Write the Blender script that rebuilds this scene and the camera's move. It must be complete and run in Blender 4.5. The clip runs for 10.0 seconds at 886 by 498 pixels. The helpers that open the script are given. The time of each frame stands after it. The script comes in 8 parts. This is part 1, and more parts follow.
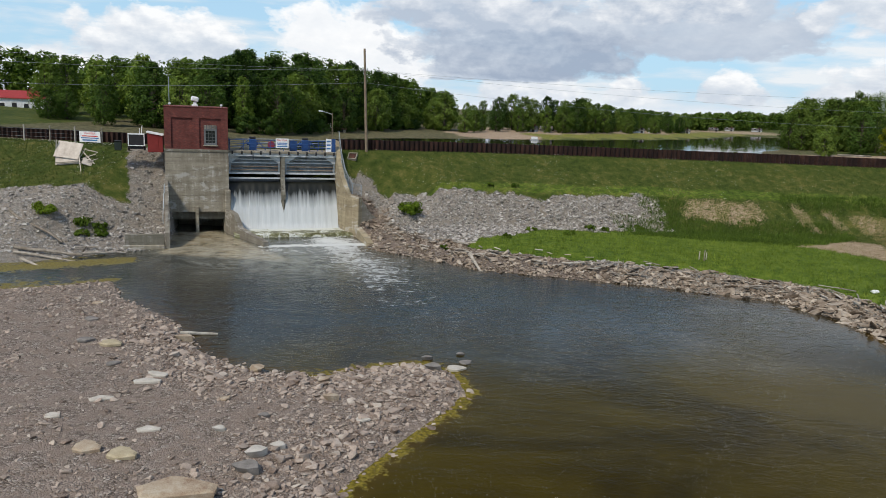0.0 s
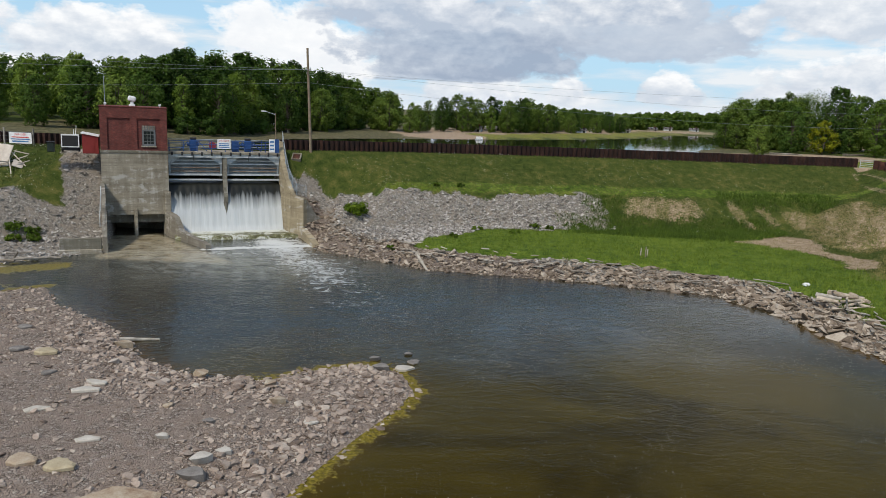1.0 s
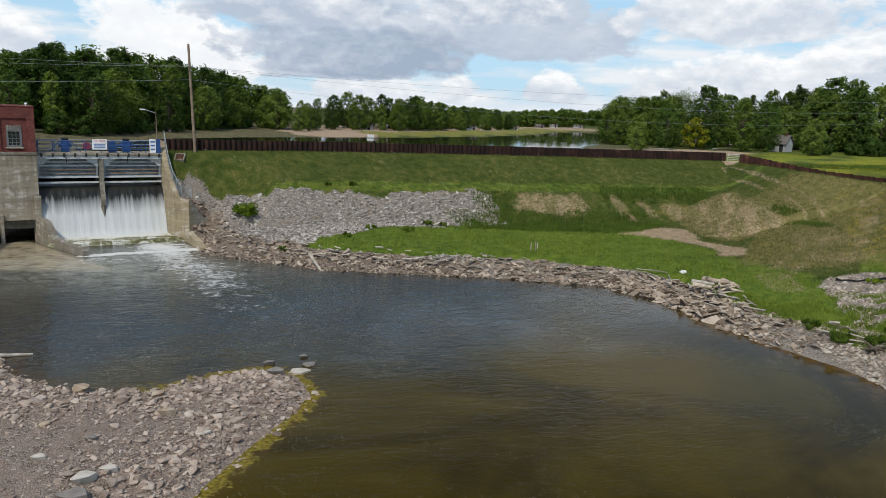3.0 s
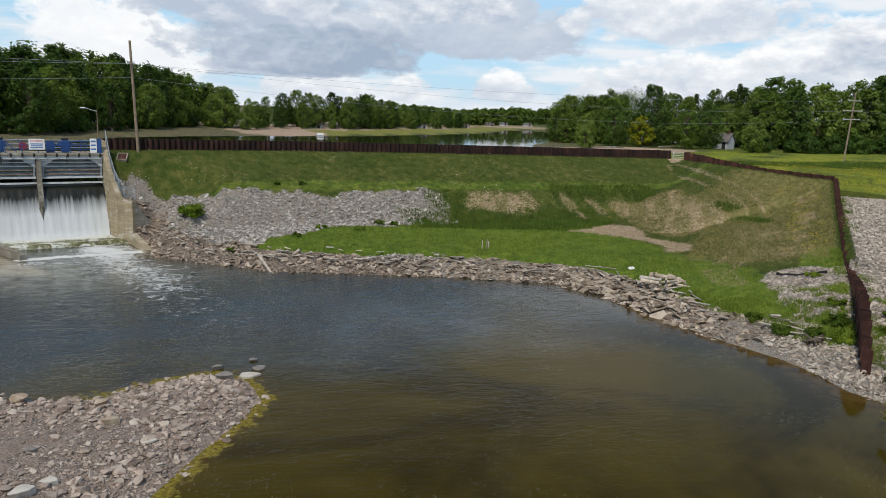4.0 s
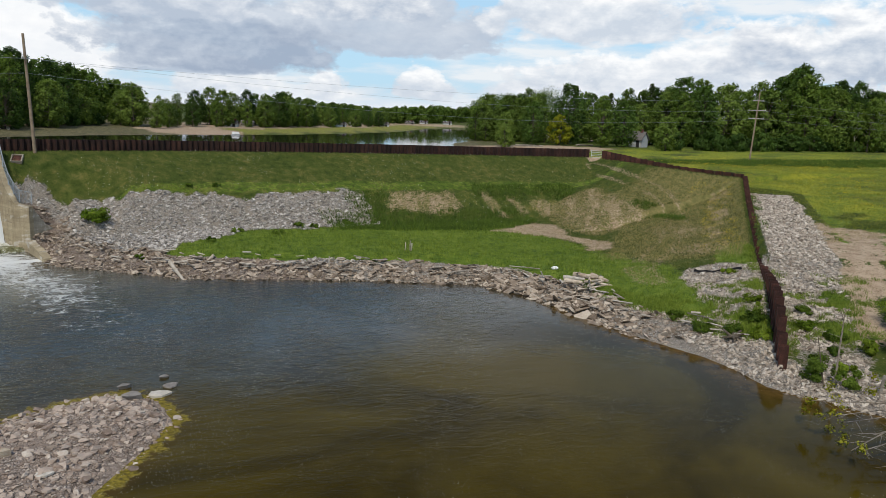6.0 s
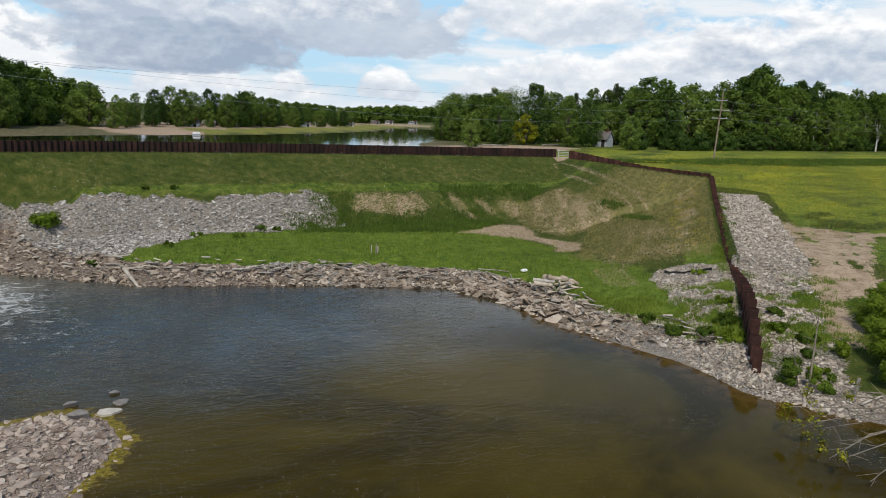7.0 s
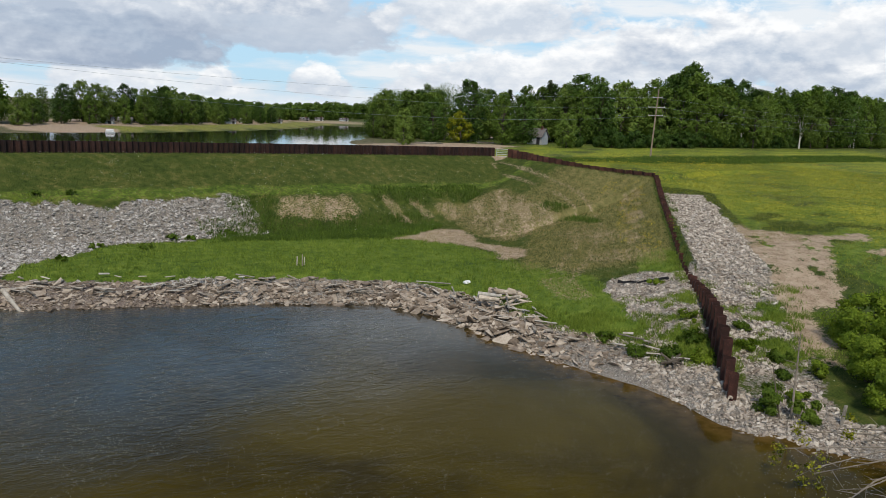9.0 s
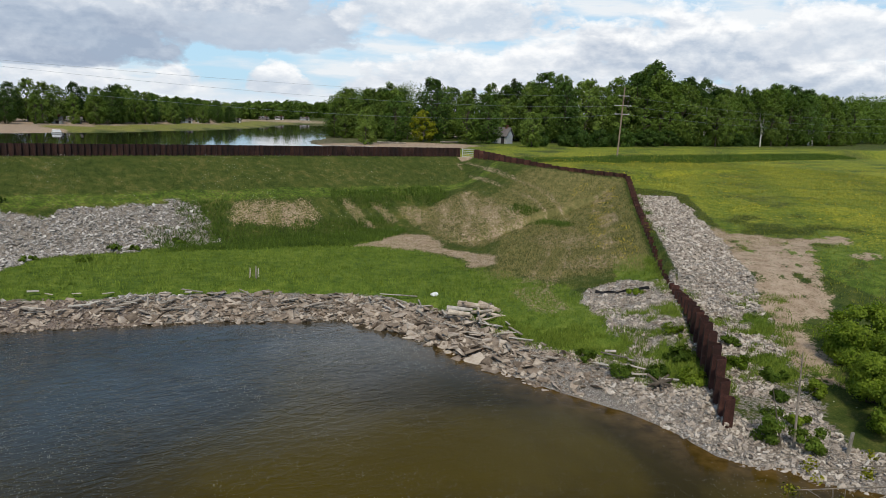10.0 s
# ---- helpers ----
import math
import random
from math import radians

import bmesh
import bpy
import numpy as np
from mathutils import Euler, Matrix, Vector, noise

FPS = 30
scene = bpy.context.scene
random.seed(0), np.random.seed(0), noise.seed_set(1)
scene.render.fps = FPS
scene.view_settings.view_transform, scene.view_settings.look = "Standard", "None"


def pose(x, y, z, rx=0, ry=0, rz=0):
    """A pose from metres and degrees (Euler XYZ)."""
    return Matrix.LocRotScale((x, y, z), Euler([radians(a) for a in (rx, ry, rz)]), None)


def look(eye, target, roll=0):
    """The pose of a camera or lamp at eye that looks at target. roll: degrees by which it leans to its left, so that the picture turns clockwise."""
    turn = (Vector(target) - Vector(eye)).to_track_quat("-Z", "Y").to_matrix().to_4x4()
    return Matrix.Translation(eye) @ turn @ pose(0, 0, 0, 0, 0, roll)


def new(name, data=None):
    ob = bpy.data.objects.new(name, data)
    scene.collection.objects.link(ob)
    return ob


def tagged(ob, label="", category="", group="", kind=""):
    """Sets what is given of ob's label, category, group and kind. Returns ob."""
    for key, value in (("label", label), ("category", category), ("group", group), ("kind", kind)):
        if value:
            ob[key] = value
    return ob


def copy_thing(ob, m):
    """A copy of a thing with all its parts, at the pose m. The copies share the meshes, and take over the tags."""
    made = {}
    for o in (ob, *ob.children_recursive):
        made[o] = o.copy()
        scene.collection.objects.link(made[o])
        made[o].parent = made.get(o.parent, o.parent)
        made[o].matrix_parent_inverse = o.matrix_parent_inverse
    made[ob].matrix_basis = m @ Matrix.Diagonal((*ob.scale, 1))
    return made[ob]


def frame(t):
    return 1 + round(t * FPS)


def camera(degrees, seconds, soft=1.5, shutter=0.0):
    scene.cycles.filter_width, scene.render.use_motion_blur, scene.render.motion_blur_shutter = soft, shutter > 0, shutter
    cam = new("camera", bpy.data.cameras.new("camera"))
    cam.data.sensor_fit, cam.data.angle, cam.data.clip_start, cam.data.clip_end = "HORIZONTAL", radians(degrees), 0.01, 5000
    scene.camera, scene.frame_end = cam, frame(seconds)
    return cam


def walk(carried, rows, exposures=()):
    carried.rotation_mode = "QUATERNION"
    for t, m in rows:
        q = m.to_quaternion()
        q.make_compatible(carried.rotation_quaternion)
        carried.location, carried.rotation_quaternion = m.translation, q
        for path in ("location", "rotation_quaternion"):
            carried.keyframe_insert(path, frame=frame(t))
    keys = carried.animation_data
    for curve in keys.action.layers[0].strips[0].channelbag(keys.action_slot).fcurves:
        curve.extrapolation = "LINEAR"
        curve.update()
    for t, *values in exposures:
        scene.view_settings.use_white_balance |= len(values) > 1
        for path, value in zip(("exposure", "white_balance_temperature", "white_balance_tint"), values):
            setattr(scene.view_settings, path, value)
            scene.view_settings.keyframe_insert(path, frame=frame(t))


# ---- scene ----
cam = camera(62.5, 10.0, soft=0.6)
PATH = [
    (0.0, (0.583, -0.081, 12.750), (0.153, 9.729, 10.860), 2.40),
    (0.5, (0.597, -0.115, 12.749), (0.531, 9.708, 10.877), 2.40),
    (1.0, (0.605, -0.133, 12.747), (0.901, 9.688, 10.888), 2.40),
    (1.5, (0.611, -0.143, 12.746), (1.268, 9.663, 10.896), 2.38),
    (2.0, (0.619, -0.157, 12.745), (1.634, 9.620, 10.904), 2.33),
    (2.5, (0.628, -0.157, 12.752), (2.003, 9.577, 10.918), 2.29),
    (4.0, (0.723, -0.046, 12.826), (3.090, 9.496, 10.997), 2.29),
    (4.5, (0.750, 0.112, 12.858), (3.396, 9.581, 11.032), 2.32),
    (5.0, (0.786, 0.363, 12.903), (3.695, 9.755, 11.079), 2.38),
    (5.5, (0.841, 0.717, 12.940), (4.001, 10.028, 11.119), 2.41),
    (7.0, (1.447, 2.543, 12.921), (5.260, 11.611, 11.124), 2.40),
    (7.5, (1.779, 3.554, 12.941), (5.809, 12.527, 11.141), 2.40),
    (8.0, (2.228, 4.764, 12.934), (6.466, 13.640, 11.131), 2.42),
    (8.5, (2.807, 6.146, 12.896), (7.244, 14.925, 11.096), 2.48),
    (9.0, (3.517, 7.671, 12.870), (8.151, 16.348, 11.073), 2.51),
    (9.5, (4.318, 9.303, 12.884), (9.162, 17.866, 11.087), 2.49),
    (10.0, (5.150, 10.990, 12.938), (10.215, 19.423, 11.143), 2.40),
]
walk(cam, [(t, look(eye, aim, roll)) for t, eye, aim, roll in PATH])

# ---- world, sun, exposure ----
scene.view_settings.exposure = 0.0
SUN_AZ, SUN_EL = radians(210), radians(50)          # azimuth from +y, clockwise


def link(nt, a, b):
    nt.links.new(a, b)


def node(nt, kind, **values):
    n = nt.nodes.new(kind)
    for k, v in values.items():
        if k in n.inputs:
            n.inputs[k].default_value = v
        else:
            setattr(n, k, v)
    return n


def math_node(nt, op, a, b=None, clamp=False):
    n = nt.nodes.new("ShaderNodeMath")
    n.operation, n.use_clamp = op, clamp
    for i, v in enumerate((a, b)):
        if v is None:
            continue
        if hasattr(v, "is_linked"):
            link(nt, v, n.inputs[i])
        else:
            n.inputs[i].default_value = v
    return n.outputs[0]


def ramp(nt, fac, stops):
    n = nt.nodes.new("ShaderNodeValToRGB")
    el = n.color_ramp.elements
    while len(el) < len(stops):
        el.new(0.5)
    for e, (p, c) in zip(el, stops):
        e.position = p
        e.color = (*c, 1) if len(c) == 3 else c
    link(nt, fac, n.inputs[0])
    return n.outputs[0]


def mix(nt, fac, a, b, kind="MIX"):
    n = nt.nodes.new("ShaderNodeMix")
    n.data_type, n.blend_type = "RGBA", kind
    for sock, v in ((n.inputs[0], fac), (n.inputs[6], a), (n.inputs[7], b)):
        if hasattr(v, "is_linked"):
            link(nt, v, sock)
        elif isinstance(v, (int, float)):
            sock.default_value = v
        else:
            sock.default_value = (*v, 1)
    return n.outputs[2]


def noise_tex(nt, scale, detail=4.0, rough=0.55, vec=None, w=None, distort=0.0):
    n = nt.nodes.new("ShaderNodeTexNoise")
    n.inputs["Scale"].default_value = scale
    n.inputs["Detail"].default_value = detail
    n.inputs["Roughness"].default_value = rough
    n.inputs["Distortion"].default_value = distort
    if w is not None:
        n.noise_dimensions = "4D"
        n.inputs["W"].default_value = w
    if vec is not None:
        link(nt, vec, n.inputs["Vector"])
    return n.outputs["Fac"]


def make_world():
    w = bpy.data.worlds.new("sky")
    scene.world = w
    w.use_nodes = True
    nt = w.node_tree
    nt.nodes.clear()
    out = node(nt, "ShaderNodeOutputWorld")
    bg = node(nt, "ShaderNodeBackground")
    link(nt, bg.outputs[0], out.inputs[0])
    sky = node(nt, "ShaderNodeTexSky", sky_type="NISHITA", sun_disc=False)
    sky.sun_elevation, sky.sun_rotation = SUN_EL, SUN_AZ
    sky.altitude, sky.air_density, sky.dust_density, sky.ozone_density = 200, 1.0, 0.6, 1.6
    tc = node(nt, "ShaderNodeTexCoord")
    sep = node(nt, "ShaderNodeSeparateXYZ")
    link(nt, tc.outputs["Generated"], sep.inputs[0])
    up = math_node(nt, "MAXIMUM", sep.outputs[2], 0.0)

    def sample_at(dz):
        m = node(nt, "ShaderNodeMapping")
        m.inputs["Location"].default_value = (CLOUD_SEED, 0.7, dz)
        m.inputs["Scale"].default_value = (1.0, 1.0, 1.75)
        link(nt, tc.outputs["Generated"], m.inputs["Vector"])
        return m.outputs[0]

    def density(vec, detail):
        large = noise_tex(nt, 2.6, 3.0, 0.5, vec)
        puffs = noise_tex(nt, 12.0, detail, 0.54, vec, distort=0.1)
        return math_node(nt, "ADD", math_node(nt, "MULTIPLY", large, 0.52), math_node(nt, "MULTIPLY", puffs, 0.48))

    # a bank of cloud low down, broken higher up; wide banks and clear gaps by bearing and height (degrees)
    bearing = math_node(nt, "MULTIPLY", math_node(nt, "ARCTAN2", sep.outputs[0], sep.outputs[1]), 57.2958)
    height = math_node(nt, "MULTIPLY", math_node(nt, "ARCSINE", sep.outputs[2]), 57.2958)

    def lobes(rows):
        total = None
        for az, el, wide, tall, amount in rows:
            g = lobe(az, el, wide, tall, amount)
            total = g if total is None else math_node(nt, "ADD", total, g)
        return total

    def lobe(az, el, wide, tall, amount):
        u = math_node(nt, "POWER", math_node(nt, "ABSOLUTE", math_node(nt, "DIVIDE", math_node(nt, "SUBTRACT", bearing, az), wide)), 2.0)
        v = math_node(nt, "POWER", math_node(nt, "ABSOLUTE", math_node(nt, "DIVIDE", math_node(nt, "SUBTRACT", height, el), tall)), 2.0)
        return math_node(nt, "MULTIPLY", math_node(nt, "POWER", 2.718, math_node(nt, "MULTIPLY", math_node(nt, "ADD", u, v), -1.0)), amount)

    banks = lobes(CLOUD_BANKS)
    thick = math_node(nt, "SUBTRACT", ramp(nt, up, [(0.0, (0.055, 0.055, 0.055)), (0.04, (0.05, 0.05, 0.05)), (0.12, (0.07, 0.07, 0.07)), (0.19, (0.05, 0.05, 0.05)), (0.34, (0.0, 0.0, 0.0))]), 0.045)
    thick = math_node(nt, "ADD", thick, banks)
    here, above = math_node(nt, "ADD", density(sample_at(0.0), 10.0), thick), math_node(nt, "ADD", density(sample_at(0.05), 10.0), thick)
    cover = ramp(nt, here, [(0.495, (0, 0, 0)), (0.52, (1, 1, 1))])
    # lit tops, grey bellies: cloud with more cloud above it is darker
    relief = math_node(nt, "ADD", math_node(nt, "MULTIPLY", math_node(nt, "SUBTRACT", here, above), 5.0), math_node(nt, "SUBTRACT", 1.02, here))
    shade = ramp(nt, relief, [(0.22, (3.9, 4.35, 5.1)), (0.45, (5.7, 6.0, 6.4)), (0.62, (7.4, 7.5, 7.6)), (0.8, (8.4, 8.4, 8.4))])
    skycol = mix(nt, 1.0, sky.outputs[0], (1.0, 1.06, 1.06), "MULTIPLY")
    skycol = mix(nt, math_node(nt, "MULTIPLY", ramp(nt, up, [(0.0, (1, 1, 1)), (0.14, (0.85, 0.85, 0.85)), (0.50, (0, 0, 0))]), 0.85), skycol, (3.5, 5.5, 7.3))
    # overhead and behind: broken cloud
    off = math_node(nt, "ABSOLUTE", math_node(nt, "SUBTRACT", bearing, 14.0))
    over = math_node(nt, "MAXIMUM", ramp(nt, math_node(nt, "DIVIDE", height, 20.0), [(0.42, (0, 0, 0)), (0.56, (1, 1, 1))]), ramp(nt, math_node(nt, "DIVIDE", off, 100.0), [(0.50, (0, 0, 0)), (0.60, (1, 1, 1))]))
    col = mix(nt, math_node(nt, "MULTIPLY", math_node(nt, "MULTIPLY", cover, over), 0.97), skycol, shade)
    # over the lake: rows of cumulus with flat grey bases and bright tops
    billow = noise_tex(nt, 19.0, 9.0, 0.58, sample_at(0.0), distort=0.15)
    billow_up = noise_tex(nt, 19.0, 9.0, 0.58, sample_at(0.022), distort=0.15)
    wide_n = noise_tex(nt, 7.0, 4.0, 0.55, sample_at(0.0))
    bil = math_node(nt, "SUBTRACT", billow, 0.5)
    lit = math_node(nt, "MULTIPLY", math_node(nt, "SUBTRACT", billow, billow_up), 2.6)
    az = math_node(nt, "ADD", bearing, math_node(nt, "MULTIPLY", math_node(nt, "SUBTRACT", wide_n, 0.5), 9.0))
    # thin layered haze cloud near the horizon
    flat = node(nt, "ShaderNodeMapping")
    flat.inputs["Location"].default_value = (1.3, 4.1, 0.2)
    flat.inputs["Scale"].default_value = (1.0, 1.0, 5.0)
    link(nt, tc.outputs["Generated"], flat.inputs["Vector"])
    layer = noise_tex(nt, 6.0, 7, 0.55, flat.outputs[0])
    low = ramp(nt, math_node(nt, "DIVIDE", height, 10.0), [(0.0, (1, 1, 1)), (0.16, (0.75, 0.75, 0.75)), (0.34, (0.42, 0.42, 0.42)), (0.8, (0.40, 0.40, 0.40))])
    veil = ramp(nt, math_node(nt, "ADD", layer, math_node(nt, "MULTIPLY", low, 0.30)), [(0.56, (0, 0, 0)), (0.74, (1, 1, 1))])
    col = mix(nt, math_node(nt, "MULTIPLY", veil, math_node(nt, "SUBTRACT", 0.9, math_node(nt, "MULTIPLY", over, 0.9))), col, ramp(nt, layer, [(0.40, (5.6, 6.1, 6.7)), (0.60, (7.0, 7.2, 7.4))]))
    for a0, base, wide, tall, dark, white in CUMULUS:
        u = math_node(nt, "DIVIDE", math_node(nt, "SUBTRACT", az, a0), wide)
        v = math_node(nt, "DIVIDE", math_node(nt, "SUBTRACT", math_node(nt, "ADD", height, math_node(nt, "MULTIPLY", math_node(nt, "SUBTRACT", layer, 0.5), 0.9)), base), tall)
        drop = math_node(nt, "MAXIMUM", v, math_node(nt, "MULTIPLY", v, -3.2))
        m = math_node(nt, "SUBTRACT", math_node(nt, "SUBTRACT", 1.0, math_node(nt, "MULTIPLY", u, u)), math_node(nt, "MULTIPLY", drop, drop))
        m = math_node(nt, "ADD", m, math_node(nt, "MULTIPLY", bil, 2.3))
        mask = ramp(nt, m, [(0.16, (0, 0, 0)), (0.30, (0.55, 0.55, 0.55)), (0.50, (1, 1, 1))])
        tone = math_node(nt, "ADD", math_node(nt, "ADD", math_node(nt, "MULTIPLY", v, 0.75), lit), math_node(nt, "ADD", math_node(nt, "MULTIPLY", bil, -0.6), math_node(nt, "MULTIPLY", math_node(nt, "SUBTRACT", layer, 0.47), 1.5)))
        tone = math_node(nt, "ADD", math_node(nt, "MULTIPLY", tone, 0.7), 0.2)
        hue = ramp(nt, tone, [(0.02, dark), (0.42, tuple(0.5 * (p + q) for p, q in zip(dark, white))), (0.72, white)])
        col = mix(nt, math_node(nt, "MULTIPLY", mask, 0.96), col, hue)
    haze = ramp(nt, math_node(nt, "DIVIDE", height, 10.0), [(0.0, (0.6, 0.6, 0.6)), (0.16, (0, 0, 0))])
    col = mix(nt, haze, col, (6.6, 7.0, 7.4))
    link(nt, col, bg.inputs[0])
    bg.inputs[1].default_value = 0.125


CLOUD_SEED = 3.0
C_WHITE, C_PALE, C_GREY, C_DIM, C_DARK = (8.0, 8.05, 8.1), (7.0, 7.2, 7.5), (5.0, 5.5, 6.2), (3.9, 4.5, 5.4), (2.9, 3.5, 4.5)
# bearing, height of the base, half width, height over the base (degrees), base and top colour; far clouds first
CUMULUS = (
    (-31, 1.2, 5, 1.9, C_GREY, C_WHITE), (4, 1.0, 4.5, 2.0, C_GREY, C_WHITE), (11, 1.2, 2.6, 1.9, C_GREY, C_WHITE), (17.2, 1.6, 2.3, 2.6, C_GREY, C_WHITE),
    (27, 1.4, 6, 1.7, C_GREY, C_PALE), (52, 1.3, 14, 1.9, C_GREY, C_PALE), (-1, 2.5, 8, 1.6, C_DIM, C_PALE),
    (33, 2.6, 9, 2.6, C_GREY, C_WHITE), (40, 2.9, 7, 4.2, C_GREY, C_WHITE), (58, 2.8, 9, 3.0, C_DIM, C_WHITE),
    (-24, 3.0, 7.5, 4.0, C_GREY, C_WHITE), (-10, 2.4, 6.5, 6.0, C_PALE, C_WHITE), (48, 4.4, 9, 5.0, C_DIM, C_WHITE), (57, 5.6, 6, 3.4, C_GREY, C_WHITE),
    # this row stands above the view, added for its reflection in the river
    (25, 16.0, 9, 8, C_DIM, C_PALE), (15, 11.4, 17, 4.2, C_GREY, C_WHITE), (-26, 12.0, 13, 4.0, C_DIM, C_PALE), (-7, 10.8, 13, 4.4, C_GREY, C_WHITE), (48, 11.0, 10, 4.0, C_GREY, C_PALE),
    (15, 5.2, 10, 4.8, C_DIM, C_GREY), (3, 4.0, 12, 6.0, C_DARK, C_GREY), (-2, 6.5, 9, 3.0, C_DIM, C_PALE), (31, 6.8, 10, 4.4, C_GREY, C_WHITE), (13, 7.4, 6, 3.0, C_DIM, C_WHITE),
)
# the last four lobes lie above the view and shape the river's reflections
CLOUD_BANKS = ((7, 6.8, 12, 2.6, 0.11), (19, 4.2, 5.5, 1.3, -0.10), (-27, 4.6, 4.5, 1.6, -0.05), (-13, 5.0, 5, 3.5, 0.05), (40, 6.5, 10, 4.5, 0.055), (33, 5.6, 3.0, 0.8, -0.06), (-6, 16.8, 15, 2.6, -0.15), (-5, 11.0, 25, 2.4, 0.07), (50, 23, 12, 9, -0.12), (14, 21, 44, 10, -0.22))
make_world()
sun = new("sun", bpy.data.lights.new("sun", "SUN"))
sun.data.energy, sun.data.angle, sun.data.color = 3.1, radians(6), (1.0, 0.91, 0.77)
sun.matrix_world = look((0, 0, 60), Vector((0, 0, 60)) - Vector((math.sin(SUN_AZ) * math.cos(SUN_EL), math.cos(SUN_AZ) * math.cos(SUN_EL), math.sin(SUN_EL))))


# ---- materials ----
def material(name, rough=0.8, spec=0.3):
    m = bpy.data.materials.new(name)
    m.use_nodes = True
    nt = m.node_tree
    b = nt.nodes["Principled BSDF"]
    b.inputs["Roughness"].default_value = rough
    b.inputs["Specular IOR Level"].default_value = spec
    return m, nt, b


def bump(nt, b, height, strength=0.4, dist=0.05):
    n = node(nt, "ShaderNodeBump", Strength=strength, Distance=dist)
    link(nt, height, n.inputs["Height"])
    link(nt, n.outputs[0], b.inputs["Normal"])
    return n


def position(nt):
    return nt.nodes.new("ShaderNodeNewGeometry").outputs["Position"]


def objcoord(nt):
    return nt.nodes.new("ShaderNodeTexCoord").outputs["Object"]


def mottled(name, stops, scale=3.0, fine=30.0, rough=0.85, strength=0.4, dist=0.02, spec=0.25, vary=0.0, island=False, metal=0.0):
    """A rough surface: a colour ramp over two noises, relief, and an optional change from piece to piece."""
    m, nt, b = material(name, rough, spec)
    p = position(nt)
    a = noise_tex(nt, scale, 5, 0.6, p)
    f = noise_tex(nt, fine, 4, 0.6, p)
    s = math_node(nt, "ADD", math_node(nt, "MULTIPLY", a, 0.62), math_node(nt, "MULTIPLY", f, 0.38))
    if vary:
        r = nt.nodes.new("ShaderNodeNewGeometry").outputs["Random Per Island"] if island else nt.nodes.new("ShaderNodeObjectInfo").outputs["Random"]
        s = math_node(nt, "ADD", s, math_node(nt, "MULTIPLY", math_node(nt, "SUBTRACT", r, 0.5), vary))
    c = ramp(nt, s, stops)
    link(nt, c, b.inputs["Base Color"])
    b.inputs["Metallic"].default_value = metal
    bump(nt, b, math_node(nt, "ADD", math_node(nt, "MULTIPLY", a, 0.5), f), strength, dist)
    return m


def plain(name, colour, rough=0.6, spec=0.4, metal=0.0):
    k = [max(0.0, c * 0.8) for c in colour], [min(1.0, c * 1.15) for c in colour]
    return mottled(name, [(0.35, k[0]), (0.65, k[1])], 2.0, 25.0, rough, 0.15, 0.005, spec, metal=metal)

# ---- the lie of the land ----
LAKE = 5.6
WALL = np.array([(-15.0, 76.8), (-9.0, 79.4), (-2.5, 82.0), (5.0, 83.8), (13.6, 85.4), (24.0, 86.7), (35.0, 87.5), (53.6, 88.4)])
EAST = np.array([(55.0, 87.2), (55.3, 80.0), (56.4, 73.0), (58.0, 69.0), (60.3, 66.3), (30.3, 29.0)])
SHORE = np.array([(-11.0, 71.5), (-8.9, 64.6), (1.1, 58.0), (9.6, 56.2), (14.0, 55.3), (20.0, 53.4), (22.7, 52.6), (25.2, 48.0), (26.1, 42.3), (26.8, 39.4), (27.8, 36.0), (28.8, 33.5), (29.1, 30.5), (28.9, 28.6), (29.4, 27.3), (30.6, 26.6), (30.7, 25.2),
                  (33.0, 22.5), (38.0, 18.0), (48.0, 8.0), (60.0, -20.0), (62.0, -80.0)])
SPIT = np.array([(-36.0, 41.0), (-30.5, 44.2), (-26.8, 46.2), (-24.6, 48.3), (-21.8, 44.0), (-17.4, 40.6), (-15.2, 37.8), (-13.4, 35.2), (-10.2, 32.9), (-6.6, 32.4), (-4.4, 34.0), (-2.0, 35.0), (-0.2, 34.0),
                 (0.5, 31.6), (-0.4, 29.2), (-1.8, 26.4), (-3.1, 23.4), (-4.4, 20.0), (-7.0, 13.0), (-12.0, 2.0), (-16.0, -20.0), (-20.0, -80.0), (-200.0, -80.0), (-200.0, 41.0)])
WEST = np.array([(-25.4, 60.6), (-28.5, 58.0), (-33.0, 52.5), (-40.0, 49.5), (-60.0, 49.0), (-200.0, 52.0)])
LAKESHORE = np.array([(-30.0, 78.0), (-33.0, 100.0), (-33.0, 128.0), (-28.0, 155.0), (-19.0, 167.0), (-7.0, 178.0), (4.0, 189.0), (15.6, 197.0), (29.4, 206.5), (47.6, 227.5), (66.0, 250.5), (88.0, 283.0), (104.3, 316.0), (128.0, 362.0), (152.0, 372.0), (121.0, 302.0), (98.3, 234.7), (84.8, 217.0), (79.6, 199.5), (67.5, 181.0), (63.0, 165.0), (62.0, 139.4), (55.9, 111.8), (48.0, 93.5), (24.0, 90.0), (0.0, 86.0)])


